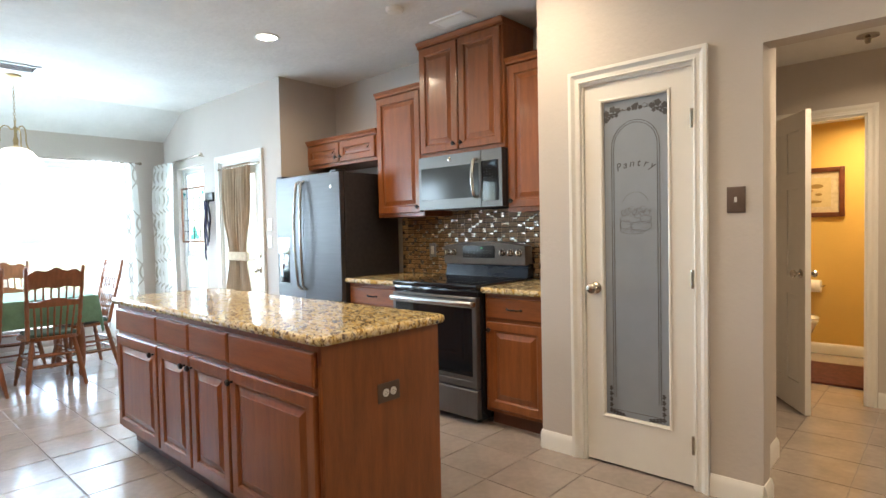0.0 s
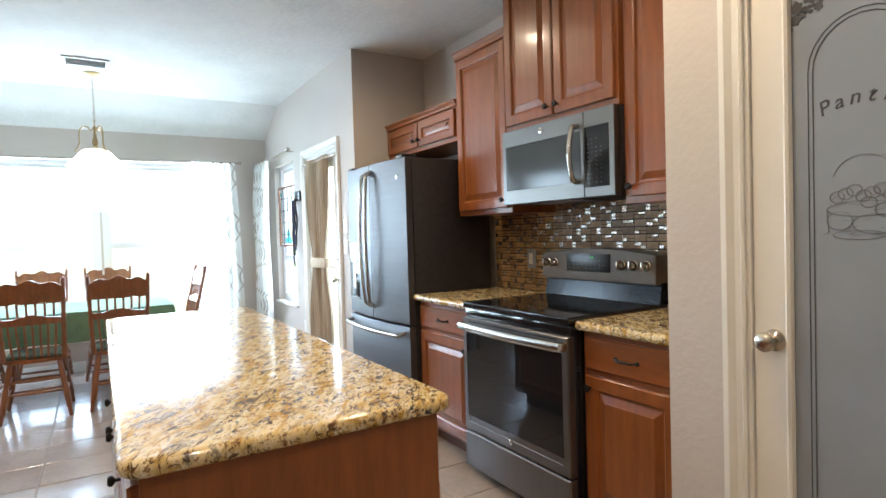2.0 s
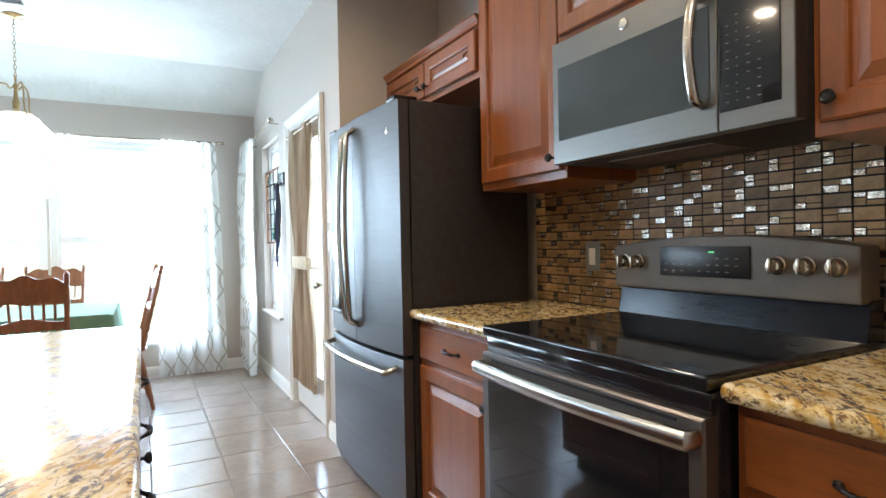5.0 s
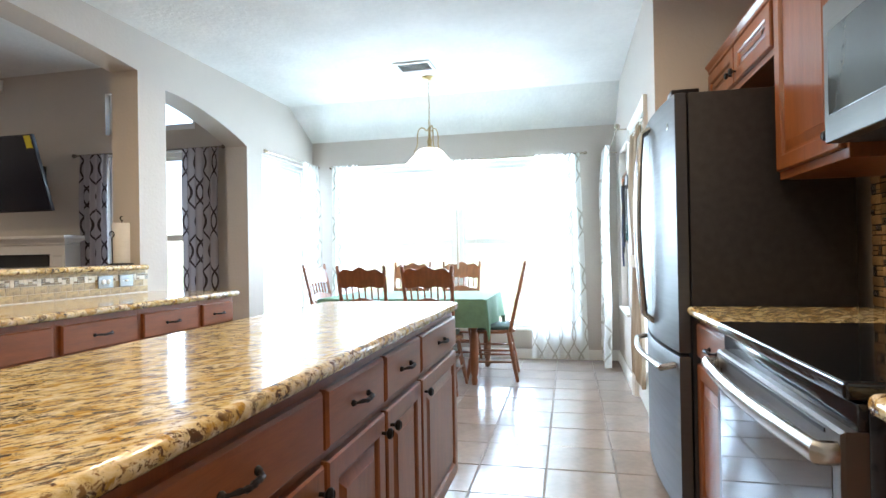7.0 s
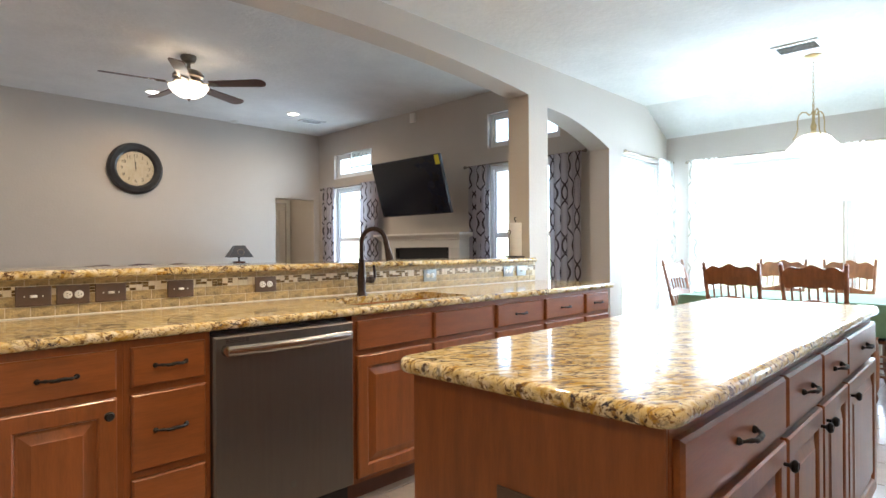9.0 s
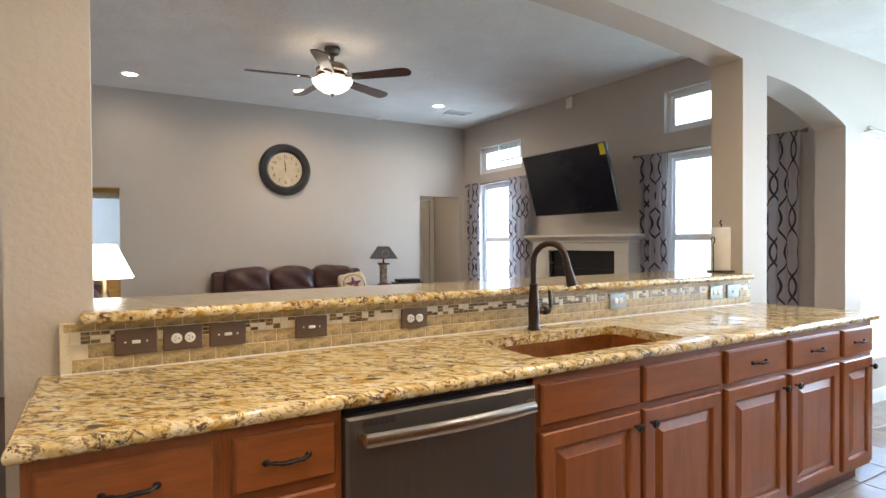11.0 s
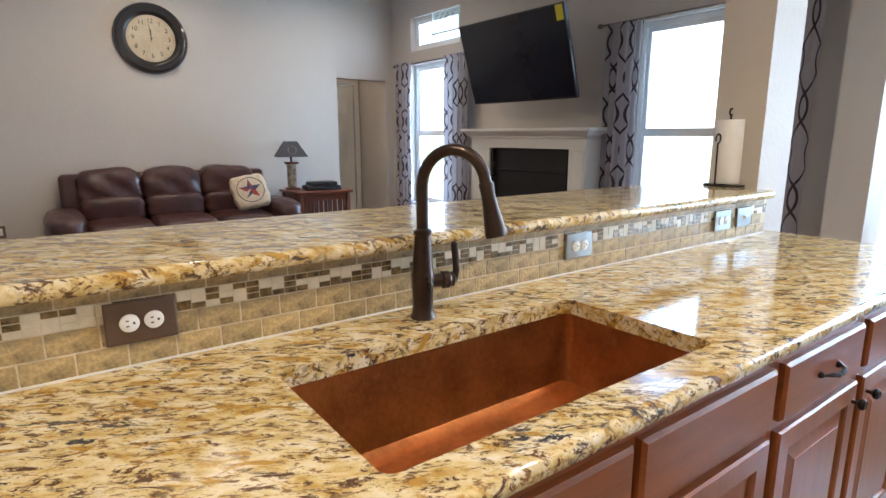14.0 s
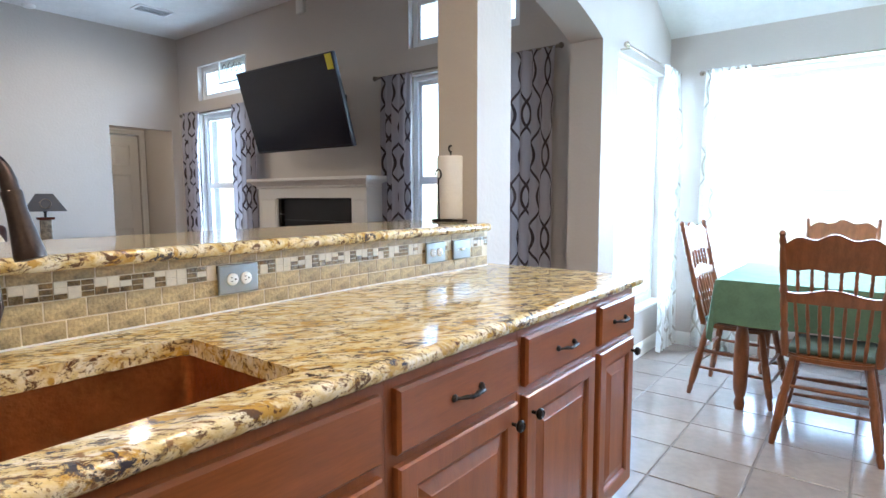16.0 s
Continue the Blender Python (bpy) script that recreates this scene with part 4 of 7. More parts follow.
def fridge():
    f = thing("fridge", "slate grey french-door refrigerator with bottom freezer and dispenser", "refrigerator", Matrix.Translation((-3.612, 2.862, 0)))
    w = 0.95
    part("cabinet", box(-w + 0.005, -0.005, 0.0, 0.60, 0.02, 1.787, 0.006), SIDEP, f, "dark grained metal cabinet")

    def bowed(x0, x1, z0, z1, depth=0.075):
        """A door whose front bows gently across the whole width."""
        bm = bmesh.new()
        n = 10
        out = []
        for i in range(n + 1):
            x = x0 + (x1 - x0) * i / n
            u = (x + w / 2) / (w / 2)
            out.append((x, -0.012 - depth + 0.035 * u * u))
        pts = [(x1, -0.008), (x0, -0.008)] + out
        prism(bm, pts, "xy", z0, z1)
        es = [e for e in bm.edges if abs(e.verts[0].co.z - e.verts[1].co.z) < 1e-5]
        bmesh.ops.bevel(bm, geom=es, offset=0.006, segments=2, affect="EDGES", profile=0.5)
        return bm
    for i, (x0, x1) in enumerate(((-w, -w / 2 - 0.003), (-w / 2 + 0.003, 0))):
        d = part("door", bowed(x0, x1, 0.722, 1.787), SLATEF, f)
        hx = -w / 2 + (-0.035 if i == 0 else 0.035)
        pts = [(hx, -0.085, 0.80), (hx, -0.125, 0.83)] + [(hx + (0.012 if i == 0 else -0.012) * math.sin(u / 10 * math.pi) * -1, -0.128 - 0.022 * math.sin(u / 10 * math.pi), 0.84 + 0.86 * u / 10) for u in range(11)] + [(hx, -0.125, 1.71), (hx, -0.085, 1.735)]
        part("handle", tube(bmesh.new(), pts, 0.0125, 10), STEEL, d, "long curved satin steel handle")
        if i == 0:
            part("dispenser_panel", box(-w + 0.05, -w + 0.265, -0.079, -0.04, 1.10, 1.25, 0.003), STEEL, d, "bright steel dispenser panel")
            rec = part("dispenser_recess", box(-w + 0.055, -w + 0.26, -0.078, -0.035, 0.83, 1.10, 0.003), BLACKP, d, "black dispenser recess")
            part("drip_tray", box(-w + 0.06, -w + 0.255, -0.088, -0.06, 0.83, 0.845, 0.003), SLATE, rec)
        else:
            part("emblem", lathe(bmesh.new(), [(0.016, 0), (0.016, 0.003), (0.013, 0.004), (0, 0.004)], 20, Matrix.Translation((-0.10, -0.063, 1.67)) @ Matrix.Rotation(radians(90), 4, "X")), STEEL, d, "round steel emblem")
    z = part("freezer_drawer", bowed(-w, 0, 0.06, 0.708), SLATEF, f)
    pts = [(-w + 0.05, -0.06, 0.665), (-w + 0.05, -0.11, 0.655)] + [(-w + 0.05 + (w - 0.10) * u / 12, -0.115 - 0.035 * math.sin(u / 12 * math.pi), 0.652) for u in range(13)] + [(-0.05, -0.11, 0.655), (-0.05, -0.06, 0.665)]
    part("handle", tube(bmesh.new(), pts, 0.014, 10), STEEL, z, "curved satin steel handle")
    part("kick_grille", box(-w + 0.02, -0.02, -0.04, 0.02, 0.012, 0.055, 0.004), DARKP, f, "black kick grille")
    for hx in (-w + 0.07, -0.07):
        part("hinge_cover", box(hx - 0.045, hx + 0.045, -0.06, 0.05, 1.787, 1.808, 0.006), DARKP, f, "black hinge cover")
    for hx in (-w + 0.08, -0.08):
        part("foot", box(hx - 0.03, hx + 0.03, 0.1, 0.5, 0.0, 0.02), DARKP, f)
    return f


fridge()


def kitchen_range():
    r = thing("kitchen_range", "slate freestanding electric range with black glass cooktop", "stove", Matrix.Translation((-2.60, 2.846, 0)))
    h = 0.397
    part("body", box(-h, h, 0.0, 0.63, 0.03, 0.895, 0.003), BLACKP, r, "black enamelled body")
    part("cooktop", box(-h - 0.002, h + 0.002, -0.035, 0.56, 0.895, 0.928, 0.008, 3), BGLASS, r, "glossy black ceramic cooktop")
    part("trim_strip", box(-h, h, -0.018, 0.0, 0.845, 0.892, 0.003), BLACKP, r)
    d = part("oven_door", rings(bmesh.new(), -h, h, 0.245, 0.845, [(0, 0), (0, -0.034), (0.006, -0.040), (0.045, -0.040), (0.048, -0.037), (0.05, -0.037)]), SLATED, r, "slate oven door")
    part("window", rings(bmesh.new(), -h + 0.035, h - 0.035, 0.325, 0.775, [(0, -0.036), (0, -0.0405), (0.002, -0.0412)]), BGLASS, d, "black glass oven window")
    part("vents", box(-h + 0.06, h - 0.06, -0.0425, -0.036, 0.826, 0.834), DARKP, d)
    pts = [(-h + 0.015, -0.04, 0.805), (-h + 0.015, -0.066, 0.805)] + [(-h + 0.015 + (2 * h - 0.03) * u / 14, -0.072 - 0.022 * math.sin(u / 14 * math.pi), 0.805) for u in range(15)] + [(h - 0.015, -0.066, 0.805), (h - 0.015, -0.04, 0.805)]
    hb = tube(bmesh.new(), pts, 0.0125, 12)
    bmesh.ops.scale(hb, vec=(1, 1, 1.65), verts=hb.verts, space=Matrix.Translation((0, 0, -0.805)))
    part("handle", hb, STEEL, d, "bowed brushed steel handle")
    part("emblem", lathe(bmesh.new(), [(0.015, 0), (0.015, 0.003), (0.012, 0.004), (0, 0.004)], 20, Matrix.Translation((0, -0.040, 0.285)) @ Matrix.Rotation(radians(90), 4, "X")), STEEL, d, "round steel emblem")
    part("drawer", rings(bmesh.new(), -h, h, 0.045, 0.235, [(0, 0), (0, -0.034), (0.006, -0.040)]), SLATED, r, "slate storage drawer")
    part("riser", prism(bmesh.new(), [(0.555, 0.928), (0.64, 0.928), (0.64, 1.03), (0.575, 1.03)], "yz", -h, h), RISERP, r, "glossy black riser")
    bm = bmesh.new()
    arc = [(-h + 2 * h * i / 16, 1.165 + 0.032 * (1 - (i / 8 - 1) ** 2)) for i in range(17)]
    prism(bm, [(h, 1.02), (-h, 1.02)] + arc, "xz", 0.535, 0.63)
    es = [e for e in bm.edges if len(e.link_faces) == 2 and e.calc_face_angle(0) > 0.6]
    bmesh.ops.bevel(bm, geom=es, offset=0.010, segments=2, affect="EDGES", profile=0.5)
    p = part("control_panel", bm, SLATEB, r, "slate control panel with a curved top")
    disp = part("display", box(-0.19, 0.12, 0.530, 0.54, 1.070, 1.165, 0.002), DARKP, p, "black display")
    part("digits", box(-0.009, 0.009, 0.5285, 0.531, 1.144, 1.149), GREEN, disp, "green clock digits")
    bm = bmesh.new()
    for row in range(3):
        for k in range(9):
            if (row * 9 + k) % 5 != 3:
                bx(bm, -0.172 + k * 0.031, -0.161 + k * 0.031, 0.5292, 0.531, 1.086 + row * 0.02, 1.0885 + row * 0.02)
    part("key_marks", bm, mat("pale_print", (0.24, 0.24, 0.23), 0.6), disp, "rows of small pale key marks")
    for kx in (-0.345, -0.285, 0.195, 0.27, 0.345):
        k = part("control_knob", lathe(bmesh.new(), [(0.026, 0), (0.026, 0.004), (0.022, 0.006), (0.021, 0.022), (0.018, 0.026), (0, 0.026)], 22, Matrix.Translation((kx, 0.535, 1.112)) @ Matrix.Rotation(radians(90), 4, "X")), NICKEL, p, "satin brass-tinted knob")
        part("knob_grip", box(kx - 0.005, kx + 0.005, 0.495, 0.512, 1.091, 1.133, 0.002), NICKEL, k)
    for s in (-1, 1):
        for yy in (0.06, 0.56):
            part("foot", lathe(bmesh.new(), [(0.018, 0), (0.018, 0.03)], 12, Matrix.Translation((s * 0.33, yy, 0))), DARKP, r)
    return r


GREEN = glow_mat("green_digits", (0.1, 0.7, 0.2), 0.10)
kitchen_range()


def microwave():
    m = thing("microwave", "slate over-the-range microwave with black window", "microwave", Matrix.Translation((-2.598, 3.132, 1.446)))
    a, b, h = -0.40, 0.40, 0.402
    part("case", box(a, b, 0.02, FR - 3.133, 0.0, h, 0.004), SIDEP, m, "dark metal case")
    part("underside_filter", box(a + 0.14, b - 0.28, 0.09, 0.26, -0.004, 0.0), PLATE, m, "metal grease filter")
    d = part("door", rings(bmesh.new(), a, 0.215, 0.0, h, [(0, 0.02), (0, -0.0195), (0.0025, -0.022)]), SLATE, m, "slate door")
    part("window", rings(bmesh.new(), a + 0.03, 0.195, 0.075, 0.315, [(0, -0.02), (0, -0.0235), (0.002, -0.0245)]), MGLASS, d, "dark window")
    pts = [(0.178, -0.022, 0.075), (0.178, -0.055, 0.082)] + [(0.178, -0.058 - 0.02 * math.sin(u / 10 * math.pi), 0.085 + 0.245 * u / 10) for u in range(11)] + [(0.178, -0.055, 0.333), (0.178, -0.022, 0.34)]
    part("handle", tube(bmesh.new(), pts, 0.0135, 12), STEEL, d, "bowed polished steel handle")
    part("emblem", lathe(bmesh.new(), [(0.016, 0), (0.016, 0.003), (0.013, 0.004), (0, 0.004)], 20, Matrix.Translation((-0.08, -0.022, 0.365)) @ Matrix.Rotation(radians(90), 4, "X")), STEEL, d, "round steel emblem")
    c = part("control_side", rings(bmesh.new(), 0.218, b, 0.0, h, [(0, 0.02), (0, -0.0195), (0.0025, -0.022)]), SLATE, m, "slate control side")
    k = part("keypad", rings(bmesh.new(), 0.222, b - 0.03, 0.045, 0.325, [(0, -0.02), (0, -0.0235), (0.002, -0.0245)]), BGLASS, c, "black glass keypad")
    bm = bmesh.new()
    for row in range(11):
        for col in range(4):
            if (row * 3 + col * 5) % 7 != 2 and not (row > 8 and col == 3):
                bx(bm, 0.240 + col * 0.026, 0.240 + col * 0.026 + (0.008 if col != 1 else 0.005), -0.0252, -0.0245, 0.065 + row * 0.02, 0.067 + row * 0.02)
    part("key_marks", bm, mat("grey_print", (0.20, 0.20, 0.20), 0.6), k, "rows of grey key marks")
    return m


microwave()


def dishwasher():
    d = thing("dishwasher", "slate dishwasher with a steel bar handle", "dishwasher", Matrix.Translation((-1.895, 0.135, 0)) @ Matrix.Rotation(radians(180), 4, "Z"))
    w = 0.318
    part("tub", box(-w + 0.01, w - 0.01, 0.02, 0.58, 0.02, 0.868), DARKP, d, "dark tub")
    f = part("door", rings(bmesh.new(), -w, w, 0.115, 0.855, [(0, 0.02), (0, -0.012), (0.008, -0.020)]), SLATED, d, "brown-grey slate door")
    pts = [(-w + 0.04, -0.02, 0.800), (-w + 0.04, -0.05, 0.800)] + [(-w + 0.04 + (2 * w - 0.08) * u / 12, -0.056 - 0.016 * math.sin(u / 12 * math.pi), 0.800) for u in range(13)] + [(w - 0.04, -0.05, 0.800), (w - 0.04, -0.02, 0.800)]
    bm = tube(bmesh.new(), pts, 0.0125, 12)
    bmesh.ops.scale(bm, vec=(1, 1, 1.6), verts=bm.verts, space=Matrix.Translation((0, 0, -0.797)))
    part("handle", bm, STEEL, f, "bowed brushed steel handle")
    bm = bmesh.new()
    for r_ in range(3):
        for k in range(6):
            bx(bm, -w + 0.045 + k * 0.016, -w + 0.058 + k * 0.016, -0.0212, -0.019, 0.828 + r_ * 0.006, 0.831 + r_ * 0.006)
    part("vent", bm, DARKP, f, "small dark vent slots")
    part("emblem", box(-0.002, 0.022, -0.0215, -0.019, 0.20, 0.225, 0.001), SLATE, f, "small emblem")
    part("toe_panel", box(-w, w, 0.06, 0.075, 0.0, 0.11), DARKP, d, "black toe panel")


dishwasher()


# ---- doors ----
def casing(name, x0, x1, z1, y, facing, label, wd=0.065, m=Matrix()):
    """A moulded frame round an opening in a wall along x, on the face at y that faces 'facing' (-1 or 1)."""
    bm = bmesh.new()
    prof = [(0.0, 0.0), (0.0, 0.012), (0.007, 0.016), (0.013, 0.011), (0.030, 0.012), (0.040, 0.019), (0.048, 0.025), (wd, 0.025), (wd, 0.0)]
    loops = []
    for ox, oy in prof:
        loops.append([bm.verts.new((x0 - ox, y + facing * oy, 0)), bm.verts.new((x0 - ox, y + facing * oy, z1 + ox)), bm.verts.new((x1 + ox, y + facing * oy, z1 + ox)), bm.verts.new((x1 + ox, y + facing * oy, 0))])
    n = len(prof)
    for i in range(n):
        a, b = loops[i], loops[(i + 1) % n]
        for k in range(3):
            bm.faces.new((a[k], a[k + 1], b[k + 1], b[k]))
    bm.faces.new([l[0] for l in loops])
    bm.faces.new([l[3] for l in loops])
    bm.transform(m)
    return structure(name, bm, TRIM, label, "trim", smooth=18)


def jamb(name, x0, x1, z1, y0, y1, label):
    bm = bmesh.new()
    bx(bm, x0 - 0.012, x0 + 0.012, y0, y1, 0, z1)
    bx(bm, x1 - 0.012, x1 + 0.012, y0, y1, 0, z1)
    bx(bm, x0 + 0.012, x1 - 0.012, y0, y1, z1 - 0.014, z1 + 0.012)
    return structure(name, bm, TRIM, label, "trim")


def door_knob(parent, x, z, y, material=NICKEL):
    return part("door_knob", lathe(bmesh.new(), [(0.032, 0), (0.032, 0.004), (0.024, 0.010), (0.011, 0.014), (0.010, 0.03), (0.020, 0.036), (0.028, 0.048), (0.027, 0.058), (0.018, 0.065), (0, 0.066)], 22, Matrix.Translation((x, y, z)) @ Matrix.Rotation(radians(90), 4, "X")), material, parent, "satin nickel round knob")


def pantry_door():
    x0, x1 = PDOOR[0] + 0.014, PDOOR[1] - 0.014
    d = thing("door_pantry", "closed white pantry door with frosted etched glass", "door", Matrix.Translation((0, PY + 0.012, 0)))
    gx0, gx1, gz0, gz1 = -1.327, -0.953, 0.26, 1.967
    bm = bmesh.new()
    for a, b, c, e in ((x0, gx0, 0.012, 2.053), (gx1, x1, 0.012, 2.053), (gx0, gx1, 0.012, gz0), (gx0, gx1, gz1, 2.053)):
        bx(bm, a, b, 0, 0.035, c, e)
    part("leaf", bm, DOORP, d, "white painted stiles and rails", smooth=0)
    bm = bmesh.new()
    prof = [(0.0, -0.004), (0.006, -0.007), (0.014, -0.003), (0.018, 0.010), (0.0, 0.010)]
    loops = [[bm.verts.new(p) for p in ((gx0 + i, y, gz0 + i), (gx1 - i, y, gz0 + i), (gx1 - i, y, gz1 - i), (gx0 + i, y, gz1 - i))] for i, y in prof]
    for i in range(len(loops)):
        a, b = loops[i], loops[(i + 1) % len(loops)]
        for k in range(4):
            bm.faces.new((a[k], a[(k + 1) % 4], b[(k + 1) % 4], b[k]))
    part("glass_bead", bm, DOORP, d, "white glazing bead")
    g = part("glass", box(gx0, gx1, 0.012, 0.020, gz0, gz1), FROST, d, "grey frosted glass panel")
    Y = 0.0112
    cx = (gx0 + gx1) / 2
    # etched arch and border lines
    bm = bmesh.new()
    for off in (0.0, 0.012):
        R = 0.128 - off
        pts = [(cx - R, Y, 0.375), (cx - R, Y, 1.705)] + [(cx + R * math.cos(radians(180 - 15 * i)), Y, 1.705 + 0.135 * math.sin(radians(15 * i)) * (R / 0.128)) for i in range(13)] + [(cx + R, Y, 1.705), (cx + R, Y, 0.375)]
        tube(bm, pts, 0.0013, 5)
    part("etched_arch", bm, ETCH, g, "thin etched arch line")
    rng = random.Random(3)

    def leaf(b2, lx, lz, size, turn):
        """A five-lobed vine leaf with a cut-out between the lobes."""
        pts = []
        for i in range(25):
            a = 2 * math.pi * i / 25
            rr = size * (0.62 + 0.38 * abs(math.cos(2.5 * a))) * (1.0 if i % 2 else 0.9)
            pts.append((lx + rr * math.cos(a + turn), lz + rr * math.sin(a + turn)))
        prism(b2, pts, "xz", Y, Y - 0.0012)

    def cluster(px, pz, flip, name, grapes=True):
        b2 = bmesh.new()
        if grapes:
            for row in range(5):
                for k in range(5 - row):
                    gx = (k - (4 - row) / 2) * 0.0105 + flip * (-0.012 * row + 0.002)
                    gz = -0.012 - row * 0.0115 + 0.003 * math.sin(3.1 * k + row)
                    lathe(b2, [(0.0062, 0), (0.005, 0.0012), (0, 0.0014)], 9, Matrix.Translation((px + gx, Y, pz + gz)) @ Matrix.Rotation(radians(90), 4, "X"))
            for lx, lz, size, turn in ((-0.030, -0.004, 0.019, 0.4), (0.006, 0.013, 0.021, 1.2), (0.034, 0.004, 0.017, 2.0), (-0.034, -0.034, 0.014, 2.8), (0.026, -0.020, 0.012, 0.9)):
                leaf(b2, px + flip * lx, pz + lz, size, turn)
        else:
            for lx, lz, size, turn in ((0.0, 0.0, 0.020, 0.3), (-0.030, -0.006, 0.013, 1.1), (0.030, -0.006, 0.013, 2.1), (0.012, 0.012, 0.011, 0.8)):
                leaf(b2, px + lx, pz + lz, size, turn)
        tube(b2, [(px + flip * (0.04 + 0.012 * q), Y, pz + 0.006 + 0.007 * math.sin(q * 1.7)) for q in range(6)], 0.0011, 4)
        part(name, b2, ETCH, g, "etched grapes and leaves")
    cluster(gx0 + 0.062, 1.895, 1, "etched_grapes")
    cluster(gx1 - 0.062, 1.895, -1, "etched_grapes")
    cluster(cx, 1.905, 1, "etched_leaves", False)
    for px, s in ((gx0 + 0.045, 1), (gx1 - 0.045, -1)):
        b2 = bmesh.new()
        for i in range(9):
            qx, qz = px + s * (0.0 if i < 5 else (i - 4) * 0.017), 0.42 - min(i, 4) * 0.026 - (0.004 * i)
            pts = [(qx + 0.013 * (0.7 + 0.3 * math.cos(5 * 2 * math.pi * k / 12)) * math.cos(2 * math.pi * k / 12), qz + 0.013 * math.sin(2 * math.pi * k / 12)) for k in range(12)]
            prism(b2, pts, "xz", Y, Y - 0.0012)
        part("etched_vine", b2, ETCH, g, "etched vine corner")
    b2 = bmesh.new()
    tube(b2, [(gx0 + 0.06, Y, 0.308), (gx1 - 0.06, Y, 0.308)], 0.0014, 5)
    tube(b2, [(gx0 + 0.05, Y, 1.907), (cx - 0.05, Y, 1.895)], 0.002, 5)
    tube(b2, [(gx1 - 0.05, Y, 1.907), (cx + 0.05, Y, 1.895)], 0.002, 5)
    part("etched_stems", b2, ETCH, g)
    for i, ch in enumerate("Pantry"):
        a = (i - 2.5) * 0.155
        gauge_text(ch, 0.055, Matrix.Translation((cx + 0.24 * math.sin(a), Y, 1.617 + 0.24 * math.cos(a) - 0.24)) @ Matrix.Rotation(a, 4, "Y"), ETCH, g, "letter")
    # etched fruit basket, drawn in outline
    b2 = bmesh.new()
    def ell(ex, ez, rx, rz, a0=0, a1=360, n=18, r=0.0011):
        tube(b2, [(ex + rx * math.cos(radians(a0 + (a1 - a0) * i / n)), Y, ez + rz * math.sin(radians(a0 + (a1 - a0) * i / n))) for i in range(n + 1)], r, 4)
    ell(cx, 1.40, 0.07, 0.068, 15, 165)
    ell(cx + 0.012, 1.345, 0.018, 0.014)
    for k in range(7):
        ell(cx - 0.06 + 0.02 * k, 1.362 + 0.008 * (k % 3), 0.017, 0.015)
    ell(cx, 1.33, 0.085, 0.02)
    ell(cx + 0.03, 1.29, 0.055, 0.026)
    ell(cx - 0.055, 1.30, 0.03, 0.024)
    ell(cx - 0.01, 1.262, 0.06, 0.012)
    ell(cx + 0.055, 1.325, 0.03, 0.02)
    tube(b2, [(cx - 0.085, Y, 1.33), (cx - 0.08, Y, 1.27), (cx - 0.095, Y, 1.262)], 0.0012, 4)
    for k in range(26):
        hx, hz = cx + rng.uniform(-0.08, 0.085), 1.255 + rng.uniform(0, 0.115)
        tube(b2, [(hx, Y, hz), (hx + rng.uniform(0.008, 0.026), Y, hz + rng.uniform(-0.006, 0.012))], 0.0009, 4)
    part("etched_basket", b2, ETCHL, g, "pale etched fruit basket drawing")
    door_knob(d, x0 + 0.058, 0.96, 0.0)
    for z in (0.22, 1.03, 1.80):
        part("hinge", tube(bmesh.new(), [(x1 + 0.006, -0.022, z - 0.045), (x1 + 0.006, -0.022, z + 0.045)], 0.0075, 8), NICKEL, d, "satin metal hinge")
    casing("trim_pantry", PDOOR[0], PDOOR[1], PDOOR[3], PY, -1, "white moulded casing round the pantry door")
    jamb("jamb_pantry", PDOOR[0], PDOOR[1], PDOOR[3], PY, PY + 0.12, "white pantry door jamb")


pantry_door()


def six_panel(name, label, w, h, m, knob_x, both=True, knob_mat=NICKEL):
    """A six-panel door leaf from x = 0 to w, 35 mm thick, both faces panelled."""
    d = thing(name, label, "door", m)
    bm = bmesh.new()
    st = 0.11 * w / 0.76
    cols = ((st, w / 2 - st * 0.45), (w / 2 + st * 0.45, w - st))
    rows = ((0.20, 0.80), (0.92, 1.52), (1.63, h - 0.12))
    xs = [0] + [v for c in cols for v in c] + [w]
    zs = [0.01] + [v for r in rows for v in r] + [h]
    for i in range(0, 5):
        for j in range(0, 7):
            if i % 2 and j % 2:
                bx(bm, xs[i], xs[i + 1], 0.012, 0.023, zs[j], zs[j + 1])
            else:
                bx(bm, xs[i], xs[i + 1], 0, 0.035, zs[j], zs[j + 1])
    part("leaf", bm, DOORP, d, smooth=0)
    for a, b in cols:
        for c, e in rows:
            bm = rings(bmesh.new(), a, b, c, e, [(0, 0.012), (0.004, 0.006), (0.02, 0.011), (0.045, 0.004)])
            part("raised_panel", bm, DOORP, d)
            bm = rings(bmesh.new(), a, b, c, e, [(0, 0.023), (0.004, 0.029), (0.02, 0.024), (0.045, 0.031)])
            part("raised_panel", bm, DOORP, d)
    for s, y in ((1, 0.0), (-1, 0.035)):
        k = lathe(bmesh.new(), [(0.030, 0), (0.030, 0.004), (0.012, 0.012), (0.010, 0.03), (0.024, 0.04), (0.027, 0.054), (0.016, 0.064), (0, 0.065)], 18, Matrix.Translation((knob_x, y, 0.95)) @ Matrix.Rotation(radians(90 * s), 4, "X"))
        part("door_knob", k, knob_mat, d, "satin nickel round knob")
    return d


ang = math.degrees(math.atan2(4.32 - 4.842, -0.64 + 0.985))
six_panel("door_bathroom", "white six-panel bathroom door standing open", 0.62, 2.03, Matrix.Translation((-0.985, 4.842, 0)) @ Matrix.Rotation(radians(ang), 4, "Z"), 0.56)
